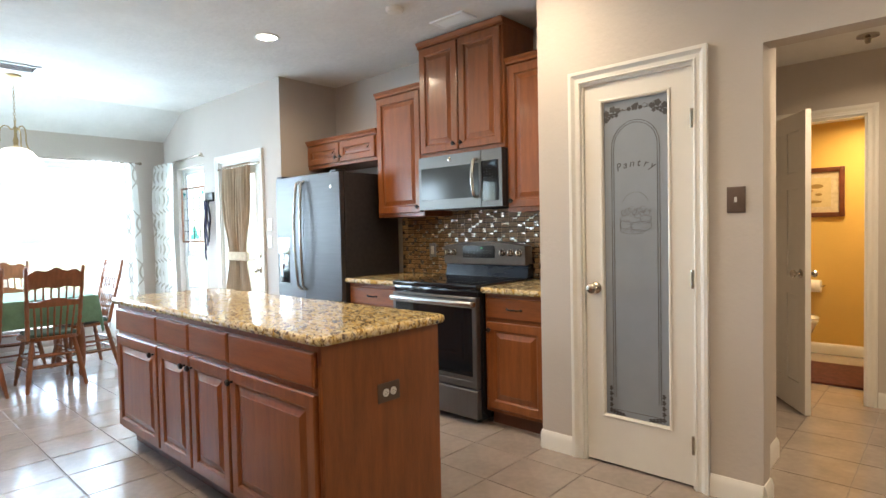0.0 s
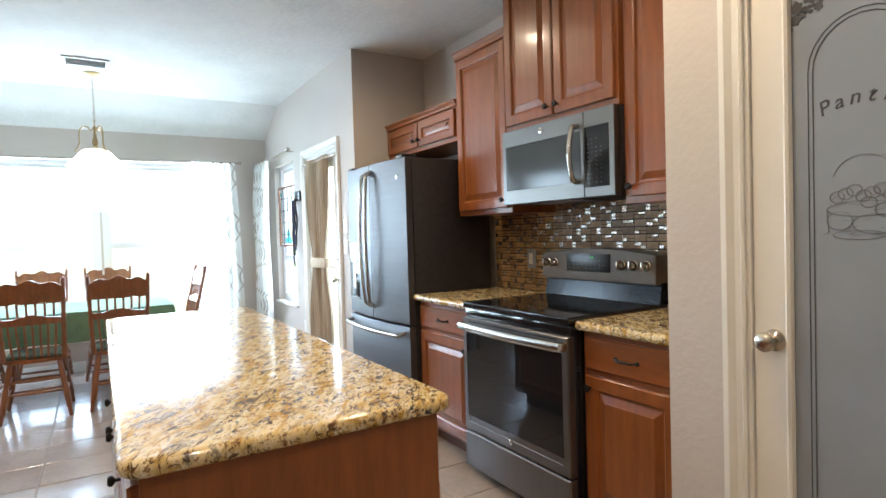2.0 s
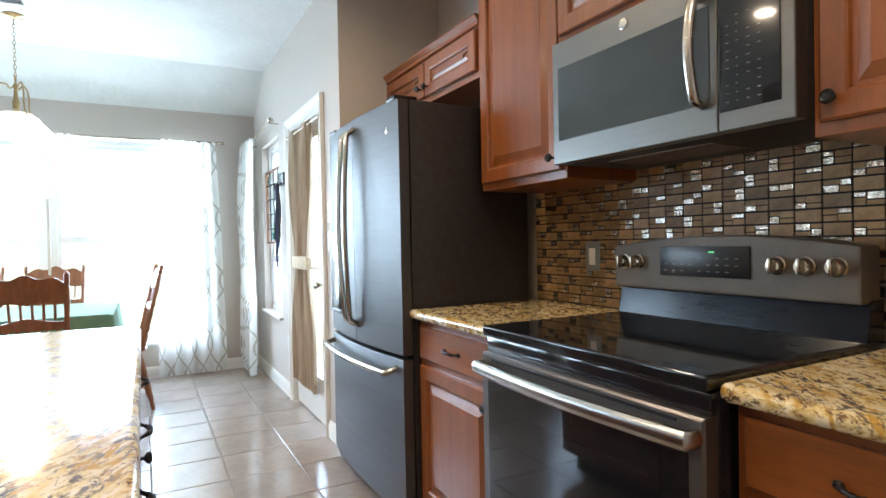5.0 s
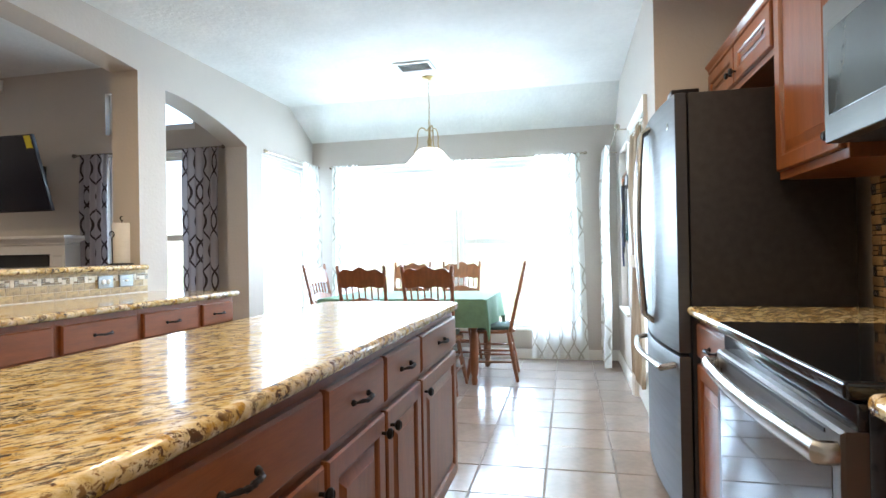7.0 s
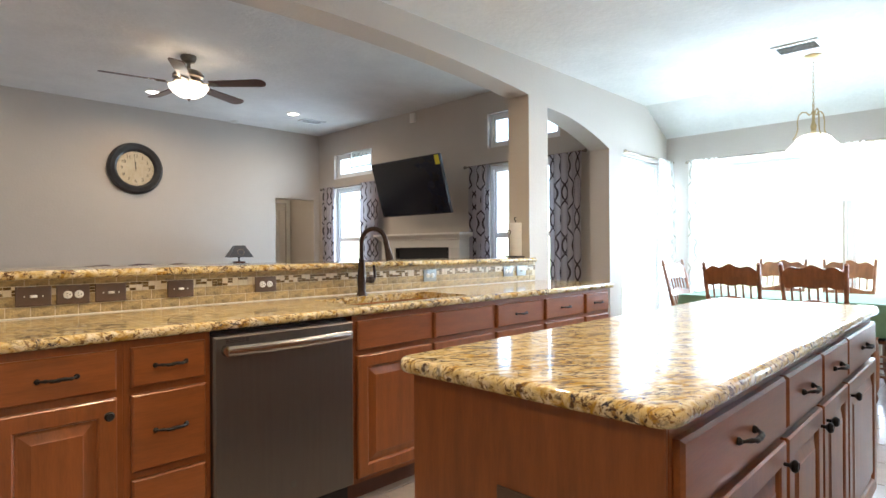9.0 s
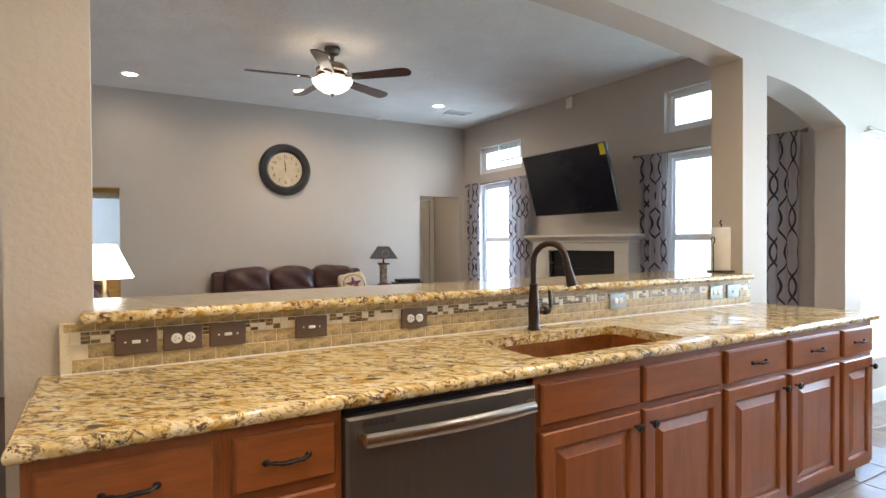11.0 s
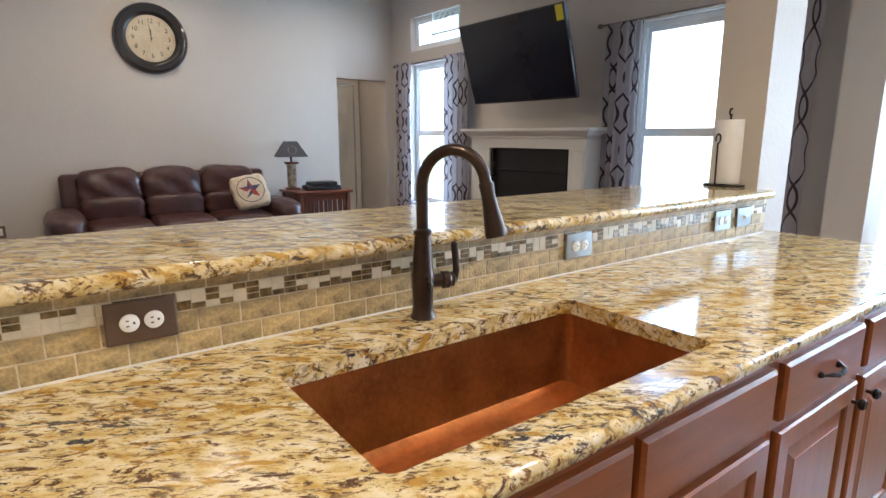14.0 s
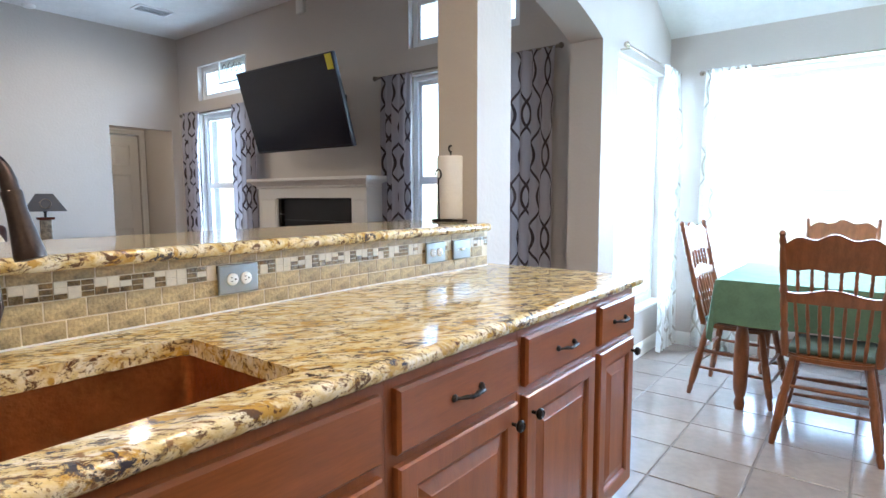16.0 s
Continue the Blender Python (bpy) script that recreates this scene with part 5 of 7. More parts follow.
casing("trim_bathroom", BATH[0], BATH[1], BATH[3], 4.85, -1, "white moulded casing round the bathroom door")
jamb("jamb_bathroom", BATH[0], BATH[1], BATH[3], 4.85, 4.97, "white bathroom door jamb")
six_panel("door_hall", "closed white six-panel door in the hallway", 0.755, 2.03, Matrix.Translation((-6.035, -7.19, 0)), 0.685)
casing("trim_hall", -6.045, -5.27, 2.05, -7.13, 1, "white casing round the hall door")
casing("trim_bedroom", BED[0], BED[1], BED[3], -8.20, 1, "white casing round the bedroom doorway")
jamb("jamb_bedroom", BED[0], BED[1], BED[3], -8.32, -8.20, "white bedroom door jamb")


def back_door():
    x0, x1 = BDOOR[0] + 0.014, BDOOR[1] - 0.014
    d = thing("door_back", "white half-glazed back door with a tan curtain", "door", Matrix.Translation((0, 2.895, 0)))
    gx0, gx1, gz0, gz1 = x0 + 0.13, x1 - 0.13, 0.30, 1.90
    bm = bmesh.new()
    for a, b, c, e in ((x0, gx0, 0.012, 2.075), (gx1, x1, 0.012, 2.075), (gx0, gx1, 0.012, gz0), (gx0, gx1, gz1, 2.075), (gx0, gx1, 1.02, 1.045)):
        bx(bm, a, b, 0, 0.044, c, e)
    part("leaf", bm, TRIM, d, smooth=0)
    p = part("pane", box(gx0, gx1, 0.02, 0.024, gz0, gz1), CLEAR, d, "clear glass")
    p.visible_shadow = False
    door_knob(d, x1 - 0.065, 0.93, 0.0)
    part("deadbolt", lathe(bmesh.new(), [(0.028, 0), (0.028, 0.008), (0.02, 0.016), (0, 0.018)], 18, Matrix.Translation((x1 - 0.065, 0, 1.08)) @ Matrix.Rotation(radians(90), 4, "X")), NICKEL, d, "satin nickel deadbolt")
    casing("trim_back_door", BDOOR[0], BDOOR[1], BDOOR[3], 2.875, -1, "white moulded casing round the back door")
    jamb("jamb_back_door", BDOOR[0], BDOOR[1], BDOOR[3], 2.875, 3.025, "white back door jamb")


back_door()


# ---- windows ----
def window_unit(name, w, h, m, rail, sill=True, label="white vinyl sash window with clear panes"):
    """Facing -y from x = 0 to w and z = 0 to h, set back in the wall's thickness. rail: height of the meeting rail, 0 for a fixed light."""
    d = tagged(new(name), label, "window", kind="structure")
    d.matrix_basis = m
    f, t = 0.045, 0.05

    def border(a0, a1, c0, c1, ff, y0, y1):
        bm = bmesh.new()
        for p in ((a0, a0 + ff, c0, c1), (a1 - ff, a1, c0, c1), (a0 + ff, a1 - ff, c0, c0 + ff), (a0 + ff, a1 - ff, c1 - ff, c1)):
            bx(bm, p[0], p[1], y0, y1, p[2], p[3])
        return bm
    part("window_frame", border(0, w, 0, h, f, 0.06, 0.06 + t), VINYL, d, smooth=0)
    spans = ((f, rail), (rail, h - f)) if rail else ((f, h - f),)
    for i, (c0, c1) in enumerate(spans):
        part("sash", border(f, w - f, c0, c1, 0.032, 0.07 + 0.012 * i, 0.095 + 0.012 * i), VINYL, d, smooth=0)
        p = part("pane", box(f + 0.03, w - f - 0.03, 0.082 + 0.012 * i, 0.085 + 0.012 * i, c0 + 0.03, c1 - 0.03), CLEAR, d)
        p.visible_shadow = False
    if sill:
        part("window_sill", box(-0.03, w + 0.03, -0.03, 0.06, -0.022, 0.002, 0.004), TRIM, d, "white painted sill")
    return d


RX = Matrix.Rotation(radians(90), 4, "Z")  # a window on a wall that faces +x
for i, (b0, b1, h0, h1) in enumerate((NWA, NWB)):
    window_unit("window_%d" % (i + 1), b1 - b0, h1 - h0, Matrix.Translation((NX, b0, h0)) @ RX, 0.95)
window_unit("window_3", SIDEWIN[1] - SIDEWIN[0], SIDEWIN[3] - SIDEWIN[2], Matrix.Translation((SIDEWIN[1], AW0, SIDEWIN[2])) @ Matrix.Rotation(radians(180), 4, "Z"), 0.9)
window_unit("window_4", NOOKWIN_R[1] - NOOKWIN_R[0], NOOKWIN_R[3] - NOOKWIN_R[2], Matrix.Translation((NOOKWIN_R[0], 2.875, NOOKWIN_R[2])), 0.47)
for i, (b0, b1, h0, h1) in enumerate((W1, W2)):
    window_unit("window_%d" % (i + 5), b1 - b0, h1 - h0, Matrix.Translation((TVX, b0, h0)) @ RX, 0.90)
for i, (b0, b1, h0, h1) in enumerate((T1, T2)):
    window_unit("window_%d" % (i + 7), b1 - b0, h1 - h0, Matrix.Translation((TVX, b0, h0)) @ RX, 0, sill=False, label="small white transom window")


def stained(name, label, w, h, m, scroll):
    """A hanging leaded panel with a wooden or dark frame."""
    d = thing(name, label, "stained glass", m)
    fr = bmesh.new()
    for p in ((0, 0.02, 0, h), (w - 0.02, w, 0, h), (0.02, w - 0.02, 0, 0.02), (0.02, w - 0.02, h - 0.02, h)):
        bx(fr, p[0], p[1], -0.012, 0.006, p[2], p[3])
    part("frame", fr, OAK if scroll else VINYL, d, smooth=0)
    g = part("glass", box(0.02, w - 0.02, -0.004, 0.0, 0.02, h - 0.02), AQUAG, d, "pale leaded glass")
    g.visible_shadow = False
    bm = bmesh.new()
    nx, nz = (4, 5) if scroll else (1, 1)
    for i in range(1, nx):
        bx(bm, w * i / nx - 0.003, w * i / nx + 0.003, -0.008, 0.002, 0.02, h - 0.02)
    for i in range(1, nz):
        bx(bm, 0.02, w - 0.02, -0.008, 0.002, h * i / nz - 0.003, h * i / nz + 0.003)
    for k in range(0 if scroll else 5):
        cx = w * (0.2 + 0.15 * k)
        tube(bm, [(cx + 0.045 * math.cos(a) * (1 - a / 9), -0.004, h / 2 + 0.06 * math.sin(a + k) * (1 - a / 9)) for a in [i * 0.45 for i in range(16)]], 0.004, 5)
    part("leading", bm, LEAD, d, "dark leading", smooth=0)
    if scroll:
        for mx, mz, rx, rz in ((0.5, 0.17, 0.11, 0.12), (0.38, 0.10, 0.07, 0.05), (0.62, 0.10, 0.07, 0.05), (0.12, 0.88, 0.05, 0.04), (0.88, 0.88, 0.05, 0.04)):
            pts = [(w * mx + w * rx * math.cos(a) * (0.75 + 0.25 * math.cos(3 * a)), h * mz + h * rz * math.sin(a)) for a in [2 * math.pi * i / 14 for i in range(14)]]
            e = part("motif", prism(bmesh.new(), pts, "xz", -0.006, -0.0005), TEALG, d, "teal glass motif")
            e.visible_shadow = False
    return d


stained("stained_glass_panel", "oak-framed stained glass panel with teal motif, hung in the window", 0.64, 0.65, Matrix.Translation((-6.84, 2.905, 1.205)), True)
stained("stained_glass_panel", "small leaded glass panel standing in the transom", 0.55, 0.32, Matrix.Translation((TVX - 0.03, -5.25, 2.505)) @ RX, False)


# ---- curtains ----
def cloth(width, height, folds, amp, material, parent, name="curtain", taper=0.0, tie=None, stretch=1.6, seed=1):
    """A hanging cloth from x = 0 to width, top at z = 0, waving in y, with printed coordinates in metres of cloth."""
    rng = random.Random(seed)
    ph = [rng.uniform(-0.5, 0.5) for _ in range(folds + 2)]
    me = bpy.data.meshes.new(name)
    nx, nz = folds * 10, 26
    vs, fs, uvs = [], [], []
    for j in range(nz + 1):
        v = j / nz
        z = -height * v
        gather = 1.0 - taper * v
        if tie:
            gather *= 1 - tie[1] * math.exp(-((v - tie[0]) / 0.16) ** 2)
        for i in range(nx + 1):
            u = i / nx
            k = u * folds
            x = width * (0.5 + (u - 0.5) * gather) + 0.006 * math.sin(k * 5.1 + 3 * v)
            y = -amp * (0.55 + 0.45 * math.cos(2 * math.pi * k + ph[int(k)] * 0.6)) * (0.6 + 0.4 * min(1, v * 5)) - 0.006 * math.sin(9 * v + k)
            vs.append((x, y, z))
            uvs.append((u * width * stretch, -z))
    for j in range(nz):
        for i in range(nx):
            a = j * (nx + 1) + i
            fs.append((a, a + 1, a + nx + 2, a + nx + 1))
    me.from_pydata(vs, [], fs)
    lay = me.uv_layers.new(name="UVMap")
    for lp in me.loops:
        lay.data[lp.index].uv = uvs[lp.vertex_index]
    me.polygons.foreach_set("use_smooth", [True] * len(me.polygons))
    me.materials.append(material)
    ob = new(name, me)
    ob.parent = parent
    return ob


def curtain_panel(label, m, width, height, folds, material, amp=0.05, taper=0.0, tie=None, group="curtains", seed=1, stretch=1.6):
    c = thing("curtain", label, "curtain", m, group=group)
    cloth(width, height, folds, amp, material, c, "cloth", taper, tie, stretch, seed)
    return c


def rod(label, a, b, wall, material=NICKEL, r=0.009):
    """A curtain rod with finials and brackets; wall: vector from the rod to the wall."""
    t = thing("curtain_rod", label, "curtain rod", Matrix.Translation(a), group="curtain rods")
    v = Vector(b) - Vector(a)
    part("bar", tube(bmesh.new(), [(0, 0, 0), v], r, 10), material, t)
    q = v.normalized().to_track_quat("Z", "Y").to_matrix().to_4x4()
    fin = [(r, 0), (r * 1.5, 0.004), (r, 0.012), (r * 1.9, 0.024), (r * 2.2, 0.036), (r * 1.4, 0.05), (0, 0.054)]
    part("finial", lathe(bmesh.new(), fin, 14, Matrix.Translation(v) @ q), material, t)
    part("finial", lathe(bmesh.new(), fin, 14, q @ Matrix.Rotation(radians(180), 4, "X")), material, t)
    for u in (0.06, 0.94):
        part("bracket", tube(bmesh.new(), [v * u, v * u + Vector(wall)], 0.006, 8), material, t)
    return t


SH = "sheer white curtain panel with a grey lattice print"
rod("thin nickel curtain rod over the nook windows", (NX + 0.075, -0.24, 2.145), (NX + 0.075, 2.53, 2.165), (-0.075, 0, 0))
for y0, w, s in ((-0.24, 0.30, 1), (2.04, 0.46, 3)):
    curtain_panel(SH, Matrix.Translation((NX + 0.075, y0, 2.165)) @ RX, w, 2.145, 5, SHEER, seed=s, taper=-0.28)
curtain_panel("short sheer white swag with a grey lattice print", Matrix.Translation((NX + 0.075, 1.02, 2.165)) @ RX, 0.34, 0.55, 5, SHEER, seed=2, taper=0.7)
rod("thin nickel curtain rod over the nook side window", (-6.10, AW0 + 0.075, 2.165), (-7.20, AW0 + 0.075, 2.165), (0, -0.075, 0))
curtain_panel(SH, Matrix.Translation((-6.80, AW0 + 0.075, 2.175)) @ Matrix.Rotation(radians(180), 4, "Z"), 0.38, 2.155, 5, SHEER, seed=4)
rod("nickel curtain rod beside the back door", (-7.20, 2.875 - 0.085, 2.14), (-6.08, 2.875 - 0.085, 2.175), (0, 0.085, 0), r=0.011)
curtain_panel(SH, Matrix.Translation((-7.20, 2.875 - 0.10, 2.15)), 0.50, 2.125, 5, SHEER, seed=5, amp=0.08)
DR = "grey drape with a dark wavy lattice print"
for y0, y1, s in ((-5.86, -5.52, 6), (-4.81, -4.36, 7), (-2.54, -2.20, 8), (-1.33, -0.93, 9)):
    curtain_panel(DR, Matrix.Translation((TVX + 0.075, y0, 2.225)) @ RX, y1 - y0, 2.20, 5, DRAPE, seed=s, group="living room drapes")
rod("dark metal curtain rod in the living room", (TVX + 0.075, -5.92, 2.20), (TVX + 0.075, -4.32, 2.20), (-0.075, 0, 0), PEWTER, 0.010)
rod("dark metal curtain rod in the living room", (TVX + 0.075, -2.61, 2.225), (TVX + 0.075, -0.93, 2.225), (-0.075, 0, 0), PEWTER, 0.010)
tc = curtain_panel("tan curtain tied back on the back door", Matrix.Translation((-5.68, 2.868, 2.01)), 0.58, 1.80, 10, TAN, amp=0.032, taper=0.06, tie=(0.52, 0.34), group="door curtain", seed=10)
part("tieback", box(0.09, 0.49, -0.045, 0.0, -0.99, -0.90, 0.012), LINEN, tc, "pale cloth tieback")
rod("slim metal rod on the back door", (-5.74, 2.855, 1.985), (-4.98, 2.855, 1.985), (0, 0.035, 0), r=0.006)


# ---- dining set ----
def turned(bm, a, b, prof, seg=10):
    """A turned spindle from a to b; prof: (share of the length, radius)."""
    a, b = Vector(a), Vector(b)
    q = (b - a).normalized().to_track_quat("Z", "Y").to_matrix().to_4x4()
    L = (b - a).length
    return lathe(bm, [(r, u * L) for u, r in prof], seg, Matrix.Translation(a) @ q)


LEG = [(0, 0.012), (0.08, 0.016), (0.14, 0.013), (0.16, 0.018), (0.30, 0.021), (0.55, 0.022), (0.60, 0.017), (0.63, 0.022), (0.68, 0.017), (0.72, 0.020), (1.0, 0.016)]
POST = [(0, 0.016), (0.10, 0.019), (0.22, 0.015), (0.25, 0.020), (0.29, 0.014), (0.42, 0.018), (0.50, 0.014), (0.53, 0.019), (0.57, 0.014), (0.70, 0.018), (0.84, 0.016), (0.88, 0.012), (0.91, 0.018), (0.95, 0.013), (0.975, 0.017), (1.0, 0.006)]
SPIN = [(0, 0.006), (0.3, 0.009), (0.45, 0.0065), (0.52, 0.010), (0.58, 0.0065), (0.75, 0.009), (1.0, 0.006)]


def dining_chair(m, label, cushion=True):
    """Faces -y; the back stands at +y."""
    c = thing("dining_chair", label, "chair", m, group="chairs round the table")
    bm = bmesh.new()
    pts = []
    for i in range(28):
        a = 2 * math.pi * i / 28
        x, y = math.cos(a), math.sin(a)
        k = (abs(x) ** 3.2 + abs(y) ** 3.2) ** (-1 / 3.2)
        pts.append((0.215 * k * x * (1.0 - 0.08 * y), 0.205 * k * y))
    prism(bm, pts, "xy", 0.425, 0.452)
    es = [e for e in bm.edges if abs(e.verts[0].co.z - e.verts[1].co.z) < 1e-5 and e.verts[0].co.z > 0.45]
    bmesh.ops.bevel(bm, geom=es, offset=0.008, segments=2, affect="EDGES")
    part("seat", bm, OAK, c)
    if cushion:
        part("cushion", box(-0.175, 0.175, -0.175, 0.165, 0.453, 0.485, 0.014, 3), CUSH, c, "dull green seat cushion")
    feet = {}
    for sx in (-1, 1):
        for sy in (-1, 1):
            foot, top = Vector((sx * 0.215, sy * 0.225, 0)), Vector((sx * 0.15, sy * 0.145, 0.43))
            feet[sx, sy] = (foot, top)
            part("leg", turned(bmesh.new(), foot, top, LEG), OAK, c)

    def on(sx, sy, z):
        f, t = feet[sx, sy]
        return f + (t - f) * (z / 0.43)
    for z in (0.17, 0.27):
        for sx in (-1, 1):
            part("stretcher", turned(bmesh.new(), on(sx, -1, z), on(sx, 1, z), [(0, 0.007), (0.5, 0.012), (1, 0.007)], 8), OAK, c)
    for sy, z in ((-1, 0.24), (-1, 0.14), (1, 0.20), (1, 0.29)):
        part("stretcher", turned(bmesh.new(), on(-1, sy, z), on(1, sy, z), [(0, 0.007), (0.5, 0.012), (1, 0.007)], 8), OAK, c)

    def back(x, z):
        return Vector((x * (1 + 0.10 * (z - 0.45) / 0.6), 0.165 + 0.14 * (z - 0.45) / 0.6, z))
    for sx in (-1, 1):
        part("back_post", turned(bmesh.new(), back(sx * 0.185, 0.44), back(sx * 0.185, 1.06), POST), OAK, c)

    def board(z0, f, g, th=0.018):
        bm = bmesh.new()
        n = 20
        rows = []
        for i in range(n + 1):
            u = i / n * 2 - 1
            lo, hi = back(u * 0.182, z0 + g(u)), back(u * 0.182, z0 + f(u))
            bow = 0.018 * (1 - u * u)
            rows.append([bm.verts.new(p + Vector((0, bow + d, 0))) for p, d in ((lo, -th / 2), (hi, -th / 2), (hi, th / 2), (lo, th / 2))])
        for a, b in zip(rows, rows[1:]):
            for k in range(4):
                bm.faces.new((a[k], b[k], b[(k + 1) % 4], a[(k + 1) % 4]))
        bm.faces.new(rows[0])
        bm.faces.new(rows[-1][::-1])
        return bm
    part("crest_rail", board(0.885, lambda u: 0.105 + 0.045 * math.cos(u * 1.35) + 0.012 * math.cos(u * 9), lambda u: -0.01 - 0.006 * math.cos(u * 8)), OAK, c)
    part("lower_rail", board(0.725, lambda u: 0.05 + 0.014 * math.cos(u * 4), lambda u: -0.012), OAK, c)
    for i in range(6):
        x = -0.13 + 0.052 * i
        part("spindle", turned(bmesh.new(), back(x, 0.77) + Vector((0, 0.012, 0)), back(x, 0.885) + Vector((0, 0.012, 0)), SPIN, 8), OAK, c)
    for i in range(7):
        x = -0.14 + 0.0467 * i
        part("spindle", turned(bmesh.new(), back(x * 0.92, 0.447), back(x, 0.72) + Vector((0, 0.012, 0)), SPIN, 8), OAK, c)
    return c


RZ = lambda a: Matrix.Rotation(radians(a), 4, "Z")
CHL = "turned honey-oak spindle-back dining chair with green cushion"
first = dining_chair(Matrix.Translation((-5.80, 0.71, 0)) @ RZ(-90), CHL)
for x, y, a in ((-5.79, 1.27, -90), (-6.96, 0.66, 90), (-6.96, 1.22, 90), (-6.33, 1.68, 4), (-6.28, 0.22, 176)):
    copy_thing(first, Matrix.Translation((x, y, 0)) @ RZ(a))


def dining_table():
    t = thing("dining_table", "honey-oak dining table with turned legs", "table", Matrix.Translation((-6.38, 0.92, 0)))
    part("tabletop", box(-0.49, 0.49, -0.75, 0.75, 0.715, 0.745, 0.008), OAK, t)
    bm = bmesh.new()
    for p in ((-0.40, 0.40, -0.66, -0.64), (-0.40, 0.40, 0.64, 0.66), (-0.41, -0.39, -0.64, 0.64), (0.39, 0.41, -0.64, 0.64)):
        bx(bm, *p, 0.62, 0.714)
    part("apron", bm, OAK, t)
    prof = [(0, 0.022), (0.05, 0.030), (0.10, 0.022), (0.13, 0.030), (0.18, 0.036), (0.40, 0.040), (0.60, 0.036), (0.66, 0.026), (0.69, 0.038), (0.73, 0.028), (0.78, 0.036), (1, 0.036)]
    for sx in (-1, 1):
        for sy in (-1, 1):
            part("leg", turned(bmesh.new(), (sx * 0.40, sy * 0.64, 0), (sx * 0.40, sy * 0.64, 0.715), prof, 16), OAK, t)


dining_table()


def tablecloth():
    """A green cloth lying over the table, hanging in soft folds."""
    bm = bmesh.new()
    hx, hy, drop = 0.50, 0.76, 0.25
    nx, ny = 44, 60
    grid = []
    for i in range(nx + 1):
        col = []
        for j in range(ny + 1):
            u, v = (i / nx * 2 - 1) * (hx + drop), (j / ny * 2 - 1) * (hy + drop)
            ox, oy = max(0, abs(u) - hx), max(0, abs(v) - hy)
            x, y = math.copysign(min(abs(u), hx), u), math.copysign(min(abs(v), hy), v)
            d = ox + oy if min(ox, oy) == 0 else math.hypot(ox, oy) * 1.05
            out = 0.012 + 0.25 * d * (0.35 + 0.35 * math.sin((x * 11 if oy > ox else y * 11) + 1.3))
            if ox > 0:
                x += math.copysign(out * (ox / max(d, 1e-6)), u)
            if oy > 0:
                y += math.copysign(out * (oy / max(d, 1e-6)), v)
            z = 0.7505 - max(0, d - 0.012) + 0.0008 * math.sin(u * 30) * math.sin(v * 27)
            col.append(bm.verts.new((x, y, z)))
        grid.append(col)
    for i in range(nx):
        for j in range(ny):
            bm.faces.new((grid[i][j], grid[i + 1][j], grid[i + 1][j + 1], grid[i][j + 1]))
    solid("tablecloth", bm, GREENC, "sage green cloth draped over the dining table", "tablecloth", m=Matrix.Translation((-6.38, 0.92, 0)), smooth=60)


tablecloth()


def pendant():
    p = thing("pendant_light", "antique bronze pendant light with white glass bell shade", "pendant lamp", Matrix.Translation((-6.12, 1.16, 0)))
    part("canopy", lathe(bmesh.new(), [(0.065, KC), (0.065, KC - 0.006), (0.05, KC - 0.02), (0.015, KC - 0.028), (0, KC - 0.03)], 24), BRASS, p)
    bm = bmesh.new()
    z, k = KC - 0.03, 0
    while z > 2.36:
        R = Matrix.Translation((0, 0, z - 0.017)) @ Matrix.Rotation(radians(90 * (k % 2)), 4, "Z")
        tube(bm, [R @ Vector((0.008 * math.cos(a), 0, 0.018 * math.sin(a))) for a in [2 * math.pi * i / 10 for i in range(11)]], 0.0022, 5)
        z -= 0.027
        k += 1
    part("chain", bm, BRASS, p, "bronze link chain")
    part("ring", tube(bmesh.new(), [(0.026 * math.cos(a), 0, 2.325 + 0.026 * math.sin(a)) for a in [2 * math.pi * i / 16 for i in range(17)]], 0.004, 6), BRASS, p)
    part("stem", lathe(bmesh.new(), [(0.006, 2.30), (0.016, 2.285), (0.010, 2.26), (0.014, 2.20), (0.024, 2.17), (0.018, 2.13), (0.04, 2.10), (0.04, 2.09)], 16), BRASS, p)
    for i in range(3):
        R = RZ(120 * i + 30)
        pts = [(0.012, 0, 2.275), (0.03, 0, 2.262), (0.04, 0, 2.275), (0.05, 0, 2.29), (0.08, 0, 2.295), (0.105, 0, 2.27), (0.115, 0, 2.22), (0.112, 0, 2.16), (0.125, 0, 2.11), (0.15, 0, 2.075)]
        part("scroll_arm", tube(bmesh.new(), [R @ Vector(q) for q in pts], 0.0055, 6), BRASS, p)
    sh = [(0.045, 2.105), (0.09, 2.095), (0.125, 2.07), (0.14, 2.045), (0.178, 2.005), (0.205, 1.972), (0.222, 1.958), (0.218, 1.955), (0.16, 1.998), (0.132, 2.043), (0.118, 2.065), (0.045, 2.098)]
    part("shade", lathe(bmesh.new(), sh, 36), SHADEP, p, "white frosted glass bell shade")
    part("bulb", lathe(bmesh.new(), [(0.014, 2.09), (0.03, 2.05), (0.034, 2.03), (0.022, 2.005), (0, 2.0)], 16), LAMPW, p, "lit bulb")


SHADEP = glow_mat("white_glass_shade", (0.95, 0.88, 0.76), 0.35)
pendant()


